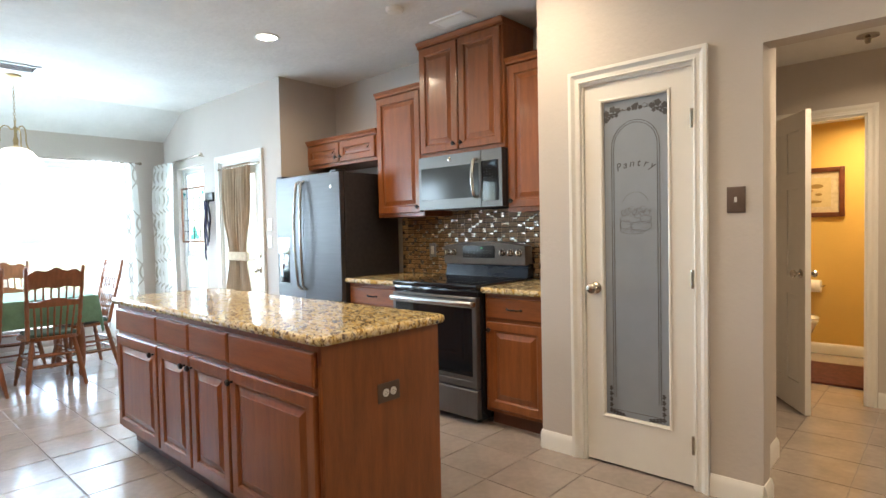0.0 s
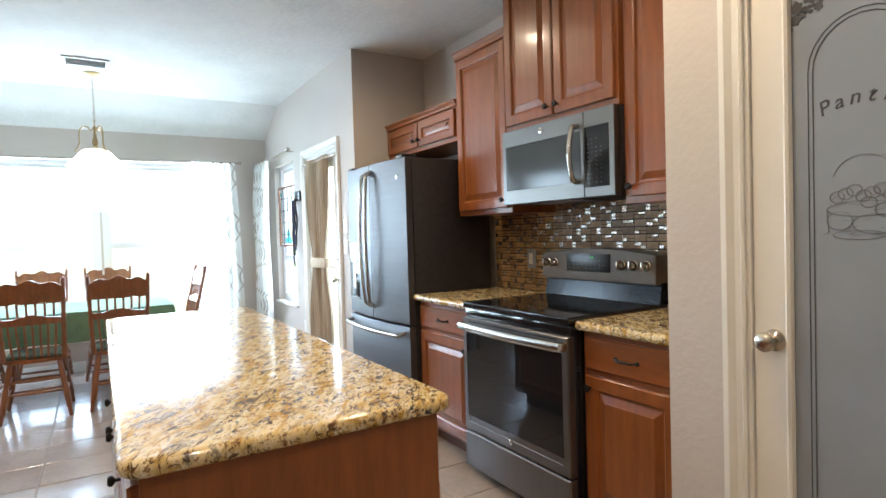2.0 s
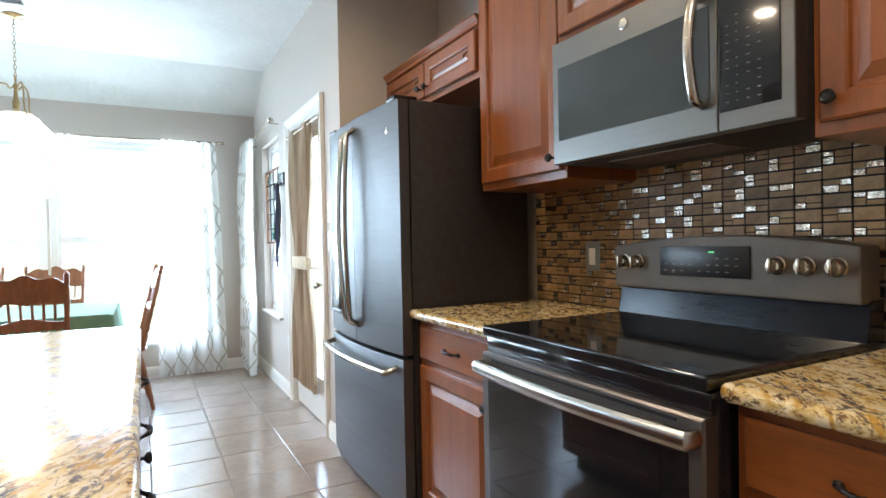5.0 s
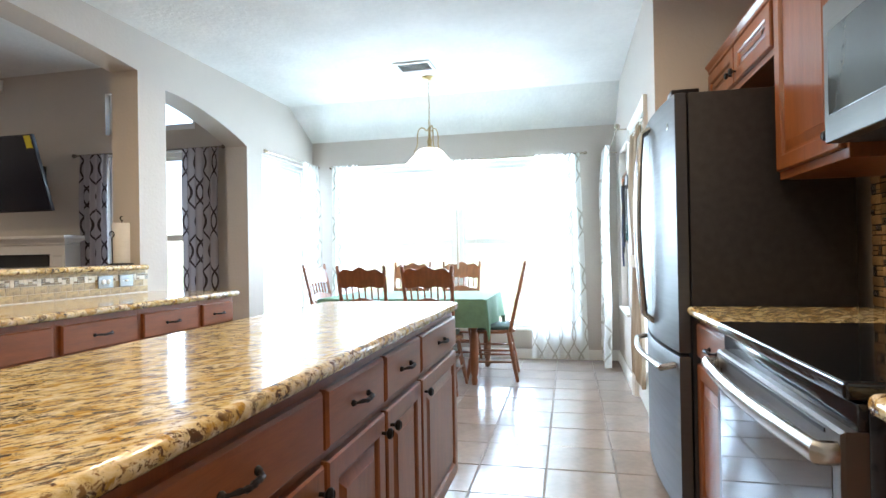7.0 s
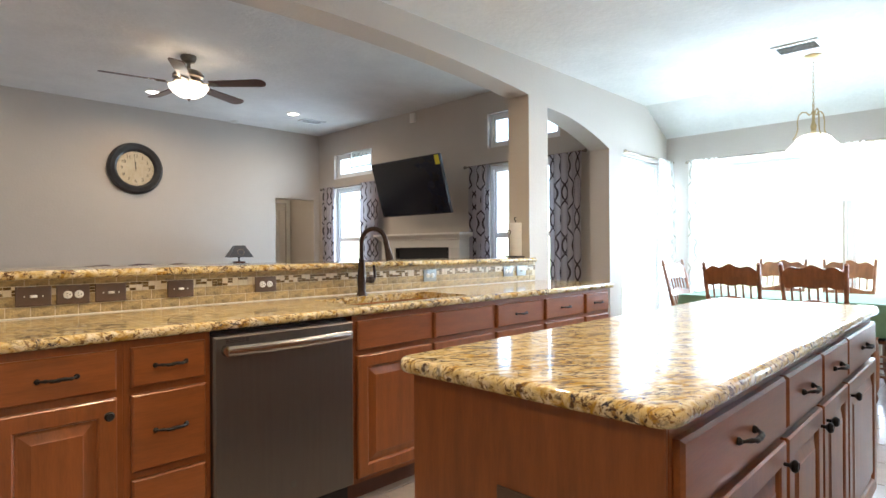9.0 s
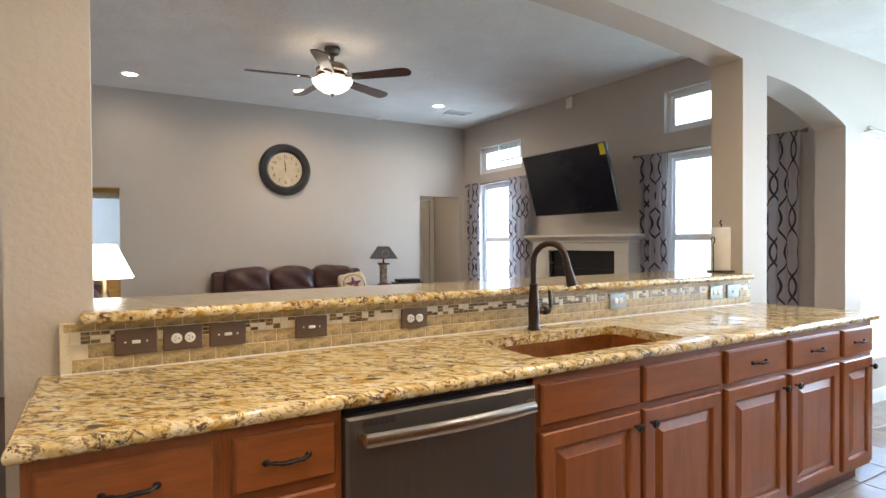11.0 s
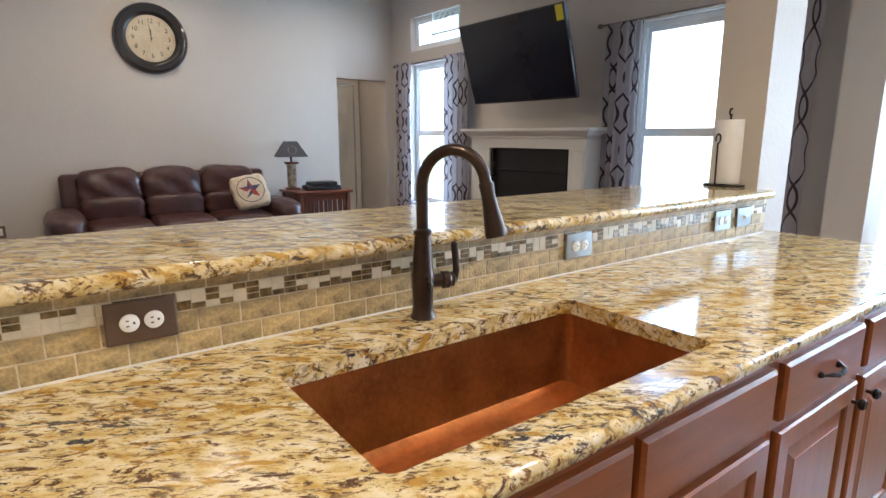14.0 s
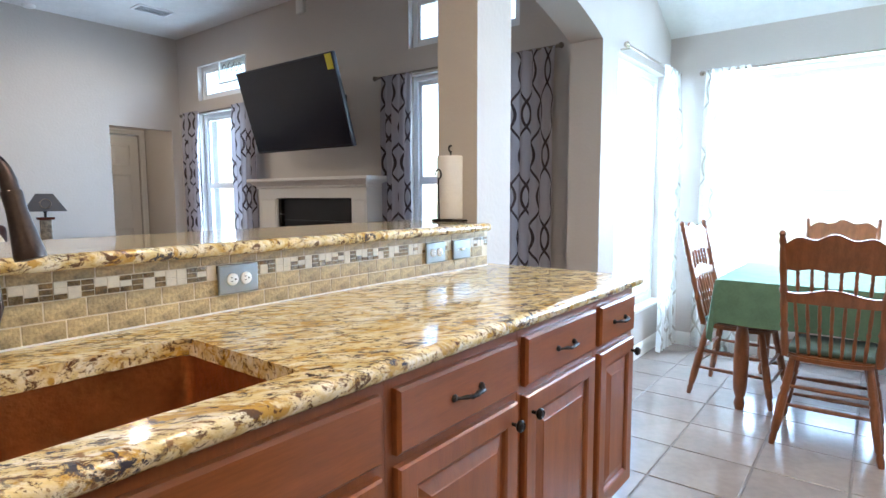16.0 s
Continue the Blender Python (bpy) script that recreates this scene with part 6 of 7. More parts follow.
# ---- ceiling fittings ----
def ceiling_vent(x, y, z, lx, ly, label):
    v = thing("ceiling_vent", label, "vent", Matrix.Translation((x, y, z)), group="ceiling vents")
    bm = bmesh.new()
    f = 0.025
    for p in ((-lx / 2, lx / 2, -ly / 2, -ly / 2 + f), (-lx / 2, lx / 2, ly / 2 - f, ly / 2), (-lx / 2, -lx / 2 + f, -ly / 2 + f, ly / 2 - f), (lx / 2 - f, lx / 2, -ly / 2 + f, ly / 2 - f)):
        bx(bm, *p, -0.012, 0.0)
    part("grille_frame", bm, VINYL, v)
    part("backing", box(-lx / 2 + f, lx / 2 - f, -ly / 2 + f, ly / 2 - f, -0.003, 0.0), PLATEG, v, "grey duct")
    n = 7
    for i in range(n):
        if lx < ly:
            xx = -lx / 2 + f + (lx - 2 * f) * (i + 0.5) / n
            part("slat", prism(bmesh.new(), [(xx - 0.010, -0.004), (xx + 0.008, -0.012), (xx + 0.010, -0.011), (xx - 0.008, -0.003)], "xz", -ly / 2 + f, ly / 2 - f), VINYL, v)
        else:
            yy = -ly / 2 + f + (ly - 2 * f) * (i + 0.5) / n
            part("slat", prism(bmesh.new(), [(yy - 0.010, -0.004), (yy + 0.008, -0.012), (yy + 0.010, -0.011), (yy - 0.008, -0.003)], "yz", -lx / 2 + f, lx / 2 - f), VINYL, v)


ceiling_vent(-5.79, 1.12, KC, 0.24, 0.32, "white louvred ceiling vent above the dining table")
ceiling_vent(-2.50, 2.98, KC, 0.30, 0.16, "white louvred ceiling vent near the wall cabinets")
ceiling_vent(-5.40, -5.22, LC, 0.36, 0.22, "white louvred ceiling vent in the living room")


def downlight(x, y, z):
    d = thing("recessed_light", "lit round recessed ceiling light with white trim", "ceiling light", Matrix.Translation((x, y, z)), group="recessed lights")
    part("trim_ring", lathe(bmesh.new(), [(0.095, 0), (0.095, -0.004), (0.085, -0.008), (0.072, -0.006), (0.070, 0.0)], 28), VINYL, d)
    part("lens", lathe(bmesh.new(), [(0.071, -0.001), (0.05, -0.006), (0, -0.008)], 24), LAMPW, d, "glowing lens")


# (-5.3, -6.65) is an invented fixture for the hallway fill
# (0.35, 1.6) is likewise an unseen fixture, added with its lamp
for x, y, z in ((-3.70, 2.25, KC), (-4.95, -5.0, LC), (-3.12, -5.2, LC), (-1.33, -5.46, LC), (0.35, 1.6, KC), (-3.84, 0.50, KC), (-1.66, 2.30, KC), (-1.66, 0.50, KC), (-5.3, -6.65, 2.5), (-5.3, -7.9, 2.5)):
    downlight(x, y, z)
for x, y, z in ((-2.64, 2.56, KC), (-4.55, -6.03, LC)):
    solid("smoke_detector", lathe(bmesh.new(), [(0.06, 0), (0.06, -0.012), (0.05, -0.026), (0.025, -0.032), (0, -0.033)], 22), WHITEP, "round white smoke detector on the ceiling", "smoke detector", m=Matrix.Translation((x, y, z)))
solid("track_light", lathe(bmesh.new(), [(0.06, 0), (0.06, -0.012), (0.02, -0.02), (0.015, -0.05), (0.0, -0.052)], 16), NICKEL, "small nickel ceiling fitting in the lobby", "ceiling light", m=Matrix.Translation((-0.33, 4.45, 2.46)))


def ceiling_fan():
    f = thing("ceiling_fan", "five-blade walnut ceiling fan with lit glass bowl", "ceiling fan", Matrix.Translation((-2.93, -3.58, -0.04)))
    part("canopy", lathe(bmesh.new(), [(0.075, LC + 0.04), (0.078, LC + 0.04 - 0.02), (0.06, LC + 0.04 - 0.06), (0.02, LC + 0.04 - 0.075), (0.018, LC + 0.04 - 0.10)], 26), PEWTER, f)
    part("motor", lathe(bmesh.new(), [(0.016, 3.12), (0.02, 3.06), (0.06, 3.05), (0.12, 3.03), (0.152, 2.99), (0.155, 2.965), (0.14, 2.955), (0.125, 2.94), (0.15, 2.925), (0.155, 2.91), (0.10, 2.89), (0.0, 2.89)], 32), PEWTER, f, "antique pewter motor housing")
    part("light_bowl", lathe(bmesh.new(), [(0.0, 2.755), (0.03, 2.757), (0.09, 2.775), (0.15, 2.815), (0.185, 2.862), (0.192, 2.88), (0.18, 2.884), (0, 2.884)], 36), LAMPG, f, "glowing frosted glass bowl")
    part("finial", lathe(bmesh.new(), [(0.0, 2.728), (0.008, 2.733), (0.012, 2.748), (0.025, 2.758), (0.0, 2.76)], 14), PEWTER, f)
    h = math.atan2(-0.865, -0.5)
    for i in range(5):
        th = radians(-17 + 72 * i)
        a = (h - math.pi / 2) + th
        m = Matrix.Translation((0, 0, 2.905)) @ Matrix.Rotation(a, 4, "Z") @ Matrix.Rotation(radians(-12), 4, "X")
        bm = bmesh.new()
        pts = [(0.22, -0.055), (0.72, -0.072), (0.755, -0.062), (0.77, -0.045), (0.785, -0.015), (0.785, 0.015), (0.77, 0.045), (0.755, 0.062), (0.72, 0.072), (0.22, 0.055)]
        prism(bm, pts, "xy", -0.004, 0.004)
        bm.transform(m)
        b = part("blade", bm, FANB, f, "dark walnut blade")
        bm = bmesh.new()
        prism(bm, [(0.12, -0.03), (0.18, -0.018), (0.27, -0.04), (0.30, 0.0), (0.27, 0.04), (0.18, 0.018), (0.12, 0.03)], "xy", -0.014, -0.005)
        bm.transform(m)
        part("blade_iron", bm, PEWTER, b, "pewter blade bracket")


ceiling_fan()


# ---- living room ----
def wall_clock():
    c = thing("wall_clock", "large round dark wooden wall clock with cream dial", "clock", Matrix.Translation((-3.19, CW, 2.305)) @ RZ(180))
    F = Matrix.Rotation(radians(90), 4, "X")
    part("rim", lathe(bmesh.new(), [(0.0, 0), (0.35, 0), (0.352, 0.02), (0.34, 0.045), (0.315, 0.055), (0.29, 0.048), (0.275, 0.052), (0.255, 0.045), (0.24, 0.03), (0.232, 0.018), (0, 0.018)], 56, F), CLOCKR, c)
    d = part("dial", lathe(bmesh.new(), [(0.231, 0.018), (0.231, 0.021), (0, 0.021)], 48, F), FACE, c, "aged cream dial")
    for i in range(12):
        a = radians(30 * (i + 1))
        gauge_text(str(i + 1), 0.062, Matrix.Translation((0.172 * math.sin(a), -0.0225, 0.172 * math.cos(a))), INK, d, "numeral")
    bm = bmesh.new()
    for i in range(60):
        a = radians(6 * i)
        r0, r1 = (0.212, 0.222) if i % 5 else (0.208, 0.224)
        tube(bm, [(r0 * math.sin(a), -0.0215, r0 * math.cos(a)), (r1 * math.sin(a), -0.0215, r1 * math.cos(a))], 0.0012 if i % 5 else 0.002, 4)
    part("minute_track", bm, INK, d)
    for L, w, a in ((0.10, 0.005, -1), (0.155, 0.0035, -6)):
        part("hand", prism(bmesh.new(), [(0.0, -0.04), (w, 0.0), (w * 0.8, L * 0.8), (0, L), (-w * 0.8, L * 0.8), (-w, 0.0)], "xz", -0.027, -0.025), INK, d, m=Matrix.Rotation(radians(a), 4, "Y"))
    part("boss", lathe(bmesh.new(), [(0.009, 0.021), (0.009, 0.03), (0, 0.031)], 12, F), INK, d)


wall_clock()


def television():
    t = thing("television", "large black flat television tilted down on a wall arm", "television", Matrix.Translation((-5.60, -3.235, 1.985)) @ RZ(90) @ Matrix.Rotation(radians(17), 4, "X"))
    w, h = 0.66, 0.375
    part("housing", box(-w, w, 0.0, 0.04, -h, h, 0.006), DARKP, t, "black plastic housing")
    part("screen", box(-w + 0.012, w - 0.012, -0.002, 0.001, -h + 0.018, h - 0.012), SCREEN, t, "glossy black screen")
    part("sticker", box(w - 0.085, w - 0.012, -0.0045, -0.002, h - 0.13, h - 0.012), YSTICK, t, "yellow energy sticker")
    part("rear_cover", box(-0.35, 0.35, 0.04, 0.075, -0.24, 0.18, 0.02), DARKP, t)
    a = thing("tv_wall_mount", "black steel television wall arm", "wall mount", Matrix.Translation((0, 0, 0)))
    part("wall_plate", box(TVX, TVX + 0.02, -3.38, -3.08, 1.83, 2.15), IRON, a)
    part("arm", tube(bmesh.new(), [(TVX + 0.02, -3.235, 1.985), (-5.685, -3.235, 1.985)], 0.025, 10), IRON, a)


television()


def fireplace():
    """A surround that stands well out from the wall, with a stepped mantel that returns along its sides."""
    f = thing("fireplace", "white painted fireplace surround with moulded mantel", "fireplace", Matrix.Translation((TVX, -3.335, 0)) @ RZ(90))
    w, D, op0, op1 = 0.768, 0.27, -0.48, 0.58
    bm = bmesh.new()
    bx(bm, -w, op0, -D, 0, 0, 1.30)
    bx(bm, op1, w, -D, 0, 0, 1.30)
    bx(bm, op0, op1, -D, 0, 1.205, 1.30)
    part("surround", bm, TRIM, f, smooth=0)
    steps = [(0.006, 1.295), (0.018, 1.305), (0.018, 1.318), (0.034, 1.326), (0.05, 1.34), (0.058, 1.352), (0.078, 1.358), (0.085, 1.368), (0.085, 1.392)]
    bm = bmesh.new()
    last = None
    for o, z in steps:
        r = [bm.verts.new(p) for p in ((-w - o, 0, z), (-w - o, -D - o, z), (w + o, -D - o, z), (w + o, 0, z))]
        if last:
            for k in range(4):
                bm.faces.new((last[k], last[(k + 1) % 4], r[(k + 1) % 4], r[k]))
        else:
            bm.faces.new(r)
        last = r
    bm.faces.new(last[::-1])
    part("mantel_shelf", bm, TRIM, f, "stepped white mantel shelf", smooth=0)
    for x0, x1 in ((-w, op0), (op1, w)):
        part("pilaster_panel", rings(bmesh.new(), x0 + 0.02, x1 - 0.02, 0.15, 1.20, [(0, -D), (0, -D - 0.006), (0.012, -D - 0.006), (0.018, -D - 0.001)]), TRIM, f)
    for k in range(8):
        for x0 in (op0, op1 - 0.035):
            part("tile_slip", box(x0, x0 + 0.035, -D + 0.02, -D + 0.10, 0.15 * k, 0.15 * k + 0.147), MARBLE, f, "mottled stone slip", smooth=0)
    part("firebox", box(op0 + 0.035, op1 - 0.035, -D + 0.06, -0.01, 0.06, 1.205), FIREB, f, "black firebox front")
    part("louvre", box(op0 + 0.05, op1 - 0.05, -D + 0.048, -D + 0.06, 0.98, 0.995), DARKP, f)
    part("hearth", box(-w, w, -D - 0.32, -D - 0.01, 0, 0.03, 0.004), MARBLE, f, "dark hearth slab")


fireplace()


def cushion_mesh(bm, cx, cy, cz, sx, sy, sz, puff=2.6, n=8):
    """A stuffed, rounded block."""
    st = len(bm.verts)
    vs = bmesh.ops.create_cube(bm, size=2)["verts"]
    es = list({e for v in vs for e in v.link_edges})
    r = bmesh.ops.subdivide_edges(bm, edges=es, cuts=n, use_grid_fill=True)
    bm.verts.ensure_lookup_table()
    for v in bm.verts[st:] if st else bm.verts:
        c = v.co
        k = (abs(c.x) ** (puff * 2) + abs(c.y) ** (puff * 2) + abs(c.z) ** (puff * 2)) ** (1 / (puff * 2))
        d = c / max(k, 1e-6)
        v.co = Vector((cx + d.x * sx / 2, cy + d.y * sy / 2, cz + d.z * sz / 2)) + Vector((0.006 * math.sin(d.z * 9 + d.x * 5), 0, 0.006 * math.sin(d.x * 8 + d.y * 6)))
    return bm


def sofa(name, label, cat, m, w, seats, leather, aw=0.24):
    """Faces -y."""
    s = thing(name, label, cat, m)
    part("base", box(-w / 2 + 0.05, w / 2 - 0.05, -0.42, 0.40, 0.03, 0.33, 0.03), leather, s)
    for sx in (-1, 1):
        bm = cushion_mesh(bmesh.new(), sx * (w / 2 - aw / 2 + 0.02), -0.07, 0.50, aw + 0.08, 0.90, 0.30, 1.7)
        part("arm", bm, leather, s)
        part("arm_panel", box(sx * (w / 2 - aw / 2) - 0.095, sx * (w / 2 - aw / 2) + 0.095, -0.42, 0.36, 0.04, 0.42, 0.02), leather, s)
    sw = (w - 2 * aw) / seats
    for i in range(seats):
        cx = -w / 2 + aw + sw * (i + 0.5)
        part("seat_cushion", cushion_mesh(bmesh.new(), cx, -0.12, 0.42, sw * 0.99, 0.66, 0.22), leather, s)
        bm = cushion_mesh(bmesh.new(), cx, 0.27, 0.82, sw * 1.02, 0.28, 0.40, 1.9)
        for v in bm.verts:
            u, q = (v.co.x - cx) / sw, (v.co.z - 0.82) / 0.4
            v.co.y += 0.012 * math.sin(u * 17 + i) * math.cos(q * 7) * (1 - 2 * abs(q)) + 0.010 * math.sin((u + q) * 11 + 2 * i)
            v.co.z += 0.010 * math.sin(u * 7 + 1.7 * i)
        part("back_cushion", bm, leather, s, m=Matrix.Rotation(radians(-4), 4, "X"))
        part("lumbar_roll", cushion_mesh(bmesh.new(), cx, 0.22, 0.60, sw * 0.98, 0.24, 0.26), leather, s)
    part("back_frame", box(-w / 2 + 0.10, w / 2 - 0.10, 0.30, 0.45, 0.10, 0.95, 0.05, 3), leather, s)
    return s


sofa("sofa", "dark brown leather three-seat reclining sofa", "sofa", Matrix.Translation((-3.22, -5.64, 0)) @ RZ(180), 2.20, 3, LEATHER)
sofa("recliner", "dark brown leather recliner beyond the side table", "armchair", Matrix.Translation((-1.26, -4.10, 0)) @ RZ(-78), 0.90, 1, LEATHER)
sofa("recliner", "russet brown leather recliner with its back to the bar", "armchair", Matrix.Translation((-1.13, -2.45, 0)), 0.82, 1, LEATHERR, 0.06)


def pillow():
    p = thing("throw_pillow", "linen throw pillow with a barn star print", "pillow", Matrix.Translation((-3.88, -5.42, 0.735)) @ RZ(180 - 8) @ Matrix.Rotation(radians(-30), 4, "X") @ Matrix.Rotation(radians(-10), 4, "Y"))
    bm = cushion_mesh(bmesh.new(), 0, 0, 0, 0.36, 0.12, 0.36, puff=3.2)
    part("cover", bm, LINEN, p)
    for k in range(10):
        a0, a1 = radians(36 * k), radians(36 * (k + 1))
        r0, r1 = (0.115, 0.048) if k % 2 == 0 else (0.048, 0.115)
        bm = bmesh.new()
        prism(bm, [(0, 0), (r0 * math.sin(a0), r0 * math.cos(a0)), (r1 * math.sin(a1), r1 * math.cos(a1))], "xz", -0.070, -0.062)
        part("star_point", bm, (STARR, STARB, LINEN)[(0, 1, 1, 0, 0, 1, 2, 0, 1, 1)[k]], p)
    part("star_ring", tube(bmesh.new(), [(0.14 * math.cos(a), -0.060, 0.14 * math.sin(a)) for a in [2 * math.pi * i / 30 for i in range(31)]], 0.004, 5), STARB, p, "dark printed ring")


pillow()


def end_table():
    t = thing("end_table", "mission-style dark cherry end table with slatted sides", "side table", Matrix.Translation((-4.74, -5.68, 0)))
    part("top", box(-0.34, 0.34, -0.30, 0.30, 0.665, 0.695, 0.006), FRAMEW, t)
    for sx in (-1, 1):
        for sy in (-1, 1):
            part("leg", box(sx * 0.29 - 0.022, sx * 0.29 + 0.022, sy * 0.25 - 0.022, sy * 0.25 + 0.022, 0, 0.665, 0.003), FRAMEW, t)
    for y in (-0.25, 0.25):
        part("rail", box(-0.27, 0.27, y - 0.01, y + 0.01, 0.585, 0.66), FRAMEW, t)
        part("rail", box(-0.27, 0.27, y - 0.01, y + 0.01, 0.14, 0.20), FRAMEW, t)
        for i in range(9):
            part("slat", box(-0.24 + 0.06 * i - 0.012, -0.24 + 0.06 * i + 0.012, y - 0.007, y + 0.007, 0.20, 0.585), FRAMEW, t)
    for x in (-0.29, 0.29):
        part("rail", box(x - 0.01, x + 0.01, -0.23, 0.23, 0.585, 0.66), FRAMEW, t)
        for i in range(7):
            part("slat", box(x - 0.007, x + 0.007, -0.21 + 0.07 * i - 0.012, -0.21 + 0.07 * i + 0.012, 0.14, 0.585), FRAMEW, t)
    part("shelf", box(-0.27, 0.27, -0.24, 0.24, 0.12, 0.14), FRAMEW, t)


end_table()


def table_lamp(m):
    l = thing("table_lamp", "table lamp with stone column and dark star shade", "lamp", m)
    part("foot", box(-0.075, 0.075, -0.075, 0.075, 0, 0.025, 0.004), FRAMEW, l)
    part("column", box(-0.05, 0.05, -0.05, 0.05, 0.025, 0.30, 0.012, 3), MARBLEP, l, "mottled stone column")
    part("cap", box(-0.075, 0.075, -0.075, 0.075, 0.30, 0.325, 0.004), FRAMEW, l)
    part("neck", lathe(bmesh.new(), [(0.012, 0.325), (0.012, 0.37), (0.02, 0.38), (0.02, 0.42)], 12), IRON, l)
    bm = bmesh.new()
    a = [bm.verts.new((sx * 0.175, sy * 0.175, 0.385)) for sx, sy in ((-1, -1), (1, -1), (1, 1), (-1, 1))]
    b = [bm.verts.new((sx * 0.07, sy * 0.07, 0.56)) for sx, sy in ((-1, -1), (1, -1), (1, 1), (-1, 1))]
    for k in range(4):
        bm.faces.new((a[k], a[(k + 1) % 4], b[(k + 1) % 4], b[k]))
    bm.faces.new(b)
    s = part("shade", bm, SHADED, l, "dark blue-grey square shade")
    part("star_ring", tube(bmesh.new(), [(0.045 * math.cos(q), 0.135 + 0.6 * (-0.045 * math.sin(q)) * 1.0, 0.462 + 0.045 * math.sin(q)) for q in [2 * math.pi * i / 20 for i in range(21)]], 0.003, 5), PEWTER, s, "pale ring with star")


MARBLEP = mat("mottled_stone", (0.50, 0.42, 0.32), 0.5, var=0.4, scale=18, bump=0.4, bscale=40)
table_lamp(Matrix.Translation((-4.50, -5.80, 0.695)) @ RZ(-14))
sb = thing("set_top_box", "stack of two black set-top boxes on the end table", "electronics", Matrix.Translation((-4.78, -5.60, 0.696)) @ RZ(174))
part("lower_box", box(-0.20, 0.20, -0.12, 0.12, 0.0, 0.05, 0.005), DARKP, sb)
part("upper_box", box(-0.16, 0.16, -0.10, 0.10, 0.05, 0.095, 0.005), DARKP, sb)


def side_lamp():
    t = thing("side_table", "small round dark side table", "side table", Matrix.Translation((-1.06, -3.22, 0)))
    part("top", lathe(bmesh.new(), [(0, 0.56), (0.24, 0.56), (0.25, 0.575), (0.24, 0.585), (0, 0.585)], 28), FRAMEW, t)
    part("column", lathe(bmesh.new(), [(0.16, 0), (0.17, 0.02), (0.05, 0.06), (0.03, 0.2), (0.045, 0.32), (0.03, 0.50), (0.08, 0.56)], 18), FRAMEW, t)
    l = thing("table_lamp", "lit table lamp with pleated white shade", "lamp", Matrix.Translation((-1.06, -3.22, 0.585)))
    part("base", lathe(bmesh.new(), [(0.08, 0), (0.085, 0.015), (0.03, 0.04), (0.06, 0.14), (0.055, 0.28), (0.015, 0.37), (0.012, 0.50)], 20), BRASS, l)
    part("shade", lathe(bmesh.new(), [(0.19, 0.48), (0.08, 0.72), (0.075, 0.72), (0.185, 0.478)], 30), SHADEL, l, "glowing white shade")


side_lamp()

# small box high on the television wall
solid("wall_box", box(TVX, TVX + 0.035, -3.745, -3.635, 2.99, 3.12, 0.005), WHITEP, "small white box high on the wall", "wall box")
th = thing("thermostat", "small grey door chime on the wall end", "thermostat", Matrix.Translation((-0.33, -4.72, 1.95)) @ RZ(-90))
part("cover", box(-0.04, 0.04, -0.02, 0, -0.07, 0.07, 0.006), PLATEG, th)


# ---- bedroom and bathroom glimpses ----
def dresser():
    d = thing("dresser", "honey pine dresser with dark drawer pulls", "dresser", Matrix.Translation((-1.10, -10.45, 0.012)) @ RZ(180))
    part("case", box(-0.48, 0.48, -0.45, 0.0, 0.05, 0.84, 0.006), PINE, d)
    part("top", box(-0.50, 0.50, -0.47, 0.0, 0.84, 0.87, 0.006), PINE, d)
    for z0, z1 in ((0.07, 0.31), (0.33, 0.57), (0.59, 0.82)):
        dr = part("drawer", rings(bmesh.new(), -0.46, 0.46, z0, z1, [(0, -0.45), (0, -0.462), (0.008, -0.468)]), PINE, d)
        for x in (-0.26, 0.26):
            part("pull", tube(bmesh.new(), [(x - 0.05, -0.468, (z0 + z1) / 2 + 0.01), (x - 0.04, -0.485, (z0 + z1) / 2 - 0.005), (x + 0.04, -0.485, (z0 + z1) / 2 - 0.005), (x + 0.05, -0.468, (z0 + z1) / 2 + 0.01)], 0.006, 6), IRON, dr, "dark bail pull")
    for x in (-0.44, 0.44):
        for y in (-0.42, -0.04):
            part("foot", box(x - 0.03, x + 0.03, y - 0.03, y + 0.03, 0, 0.05), PINE, d)
    r = thing("wifi_router", "black router with three antennas on the dresser", "router", Matrix.Translation((-1.05, -10.2, 0.882)) @ RZ(180))
    part("body", box(-0.11, 0.11, -0.07, 0.07, 0, 0.03, 0.005), DARKP, r)
    for x, a in ((-0.08, -0.03), (0.0, 0.0), (0.08, 0.03)):
        part("antenna", tube(bmesh.new(), [(x, 0.06, 0.02), (x + a, 0.06, 0.16)], 0.005, 6), DARKP, r)
    solid("white_box", box(-0.09, 0.09, -0.06, 0.06, 0, 0.08, 0.004), WHITEP, "small white box on the dresser", "box", m=Matrix.Translation((-1.42, -10.2, 0.882)))


dresser()
BY = 6.55
pic = thing("framed_picture", "mahogany-framed botanical print on the yellow wall", "picture", Matrix.Translation((-0.955, BY, 1.58)))
pf = bmesh.new()
for p in ((-0.26, -0.215, -0.24, 0.24), (0.215, 0.26, -0.24, 0.24), (-0.215, 0.215, -0.24, -0.195), (-0.215, 0.215, 0.195, 0.24)):
    bx(pf, p[0], p[1], -0.03, 0, p[2], p[3], 0.006)
part("frame", pf, FRAMEW, pic)
part("mat_board", box(-0.215, 0.215, -0.010, -0.002, -0.195, 0.195), LINEN, pic, "beige mat board")
pr = part("print", box(-0.15, 0.15, -0.012, -0.010, -0.14, 0.14), PRINT, pic, "cream print")
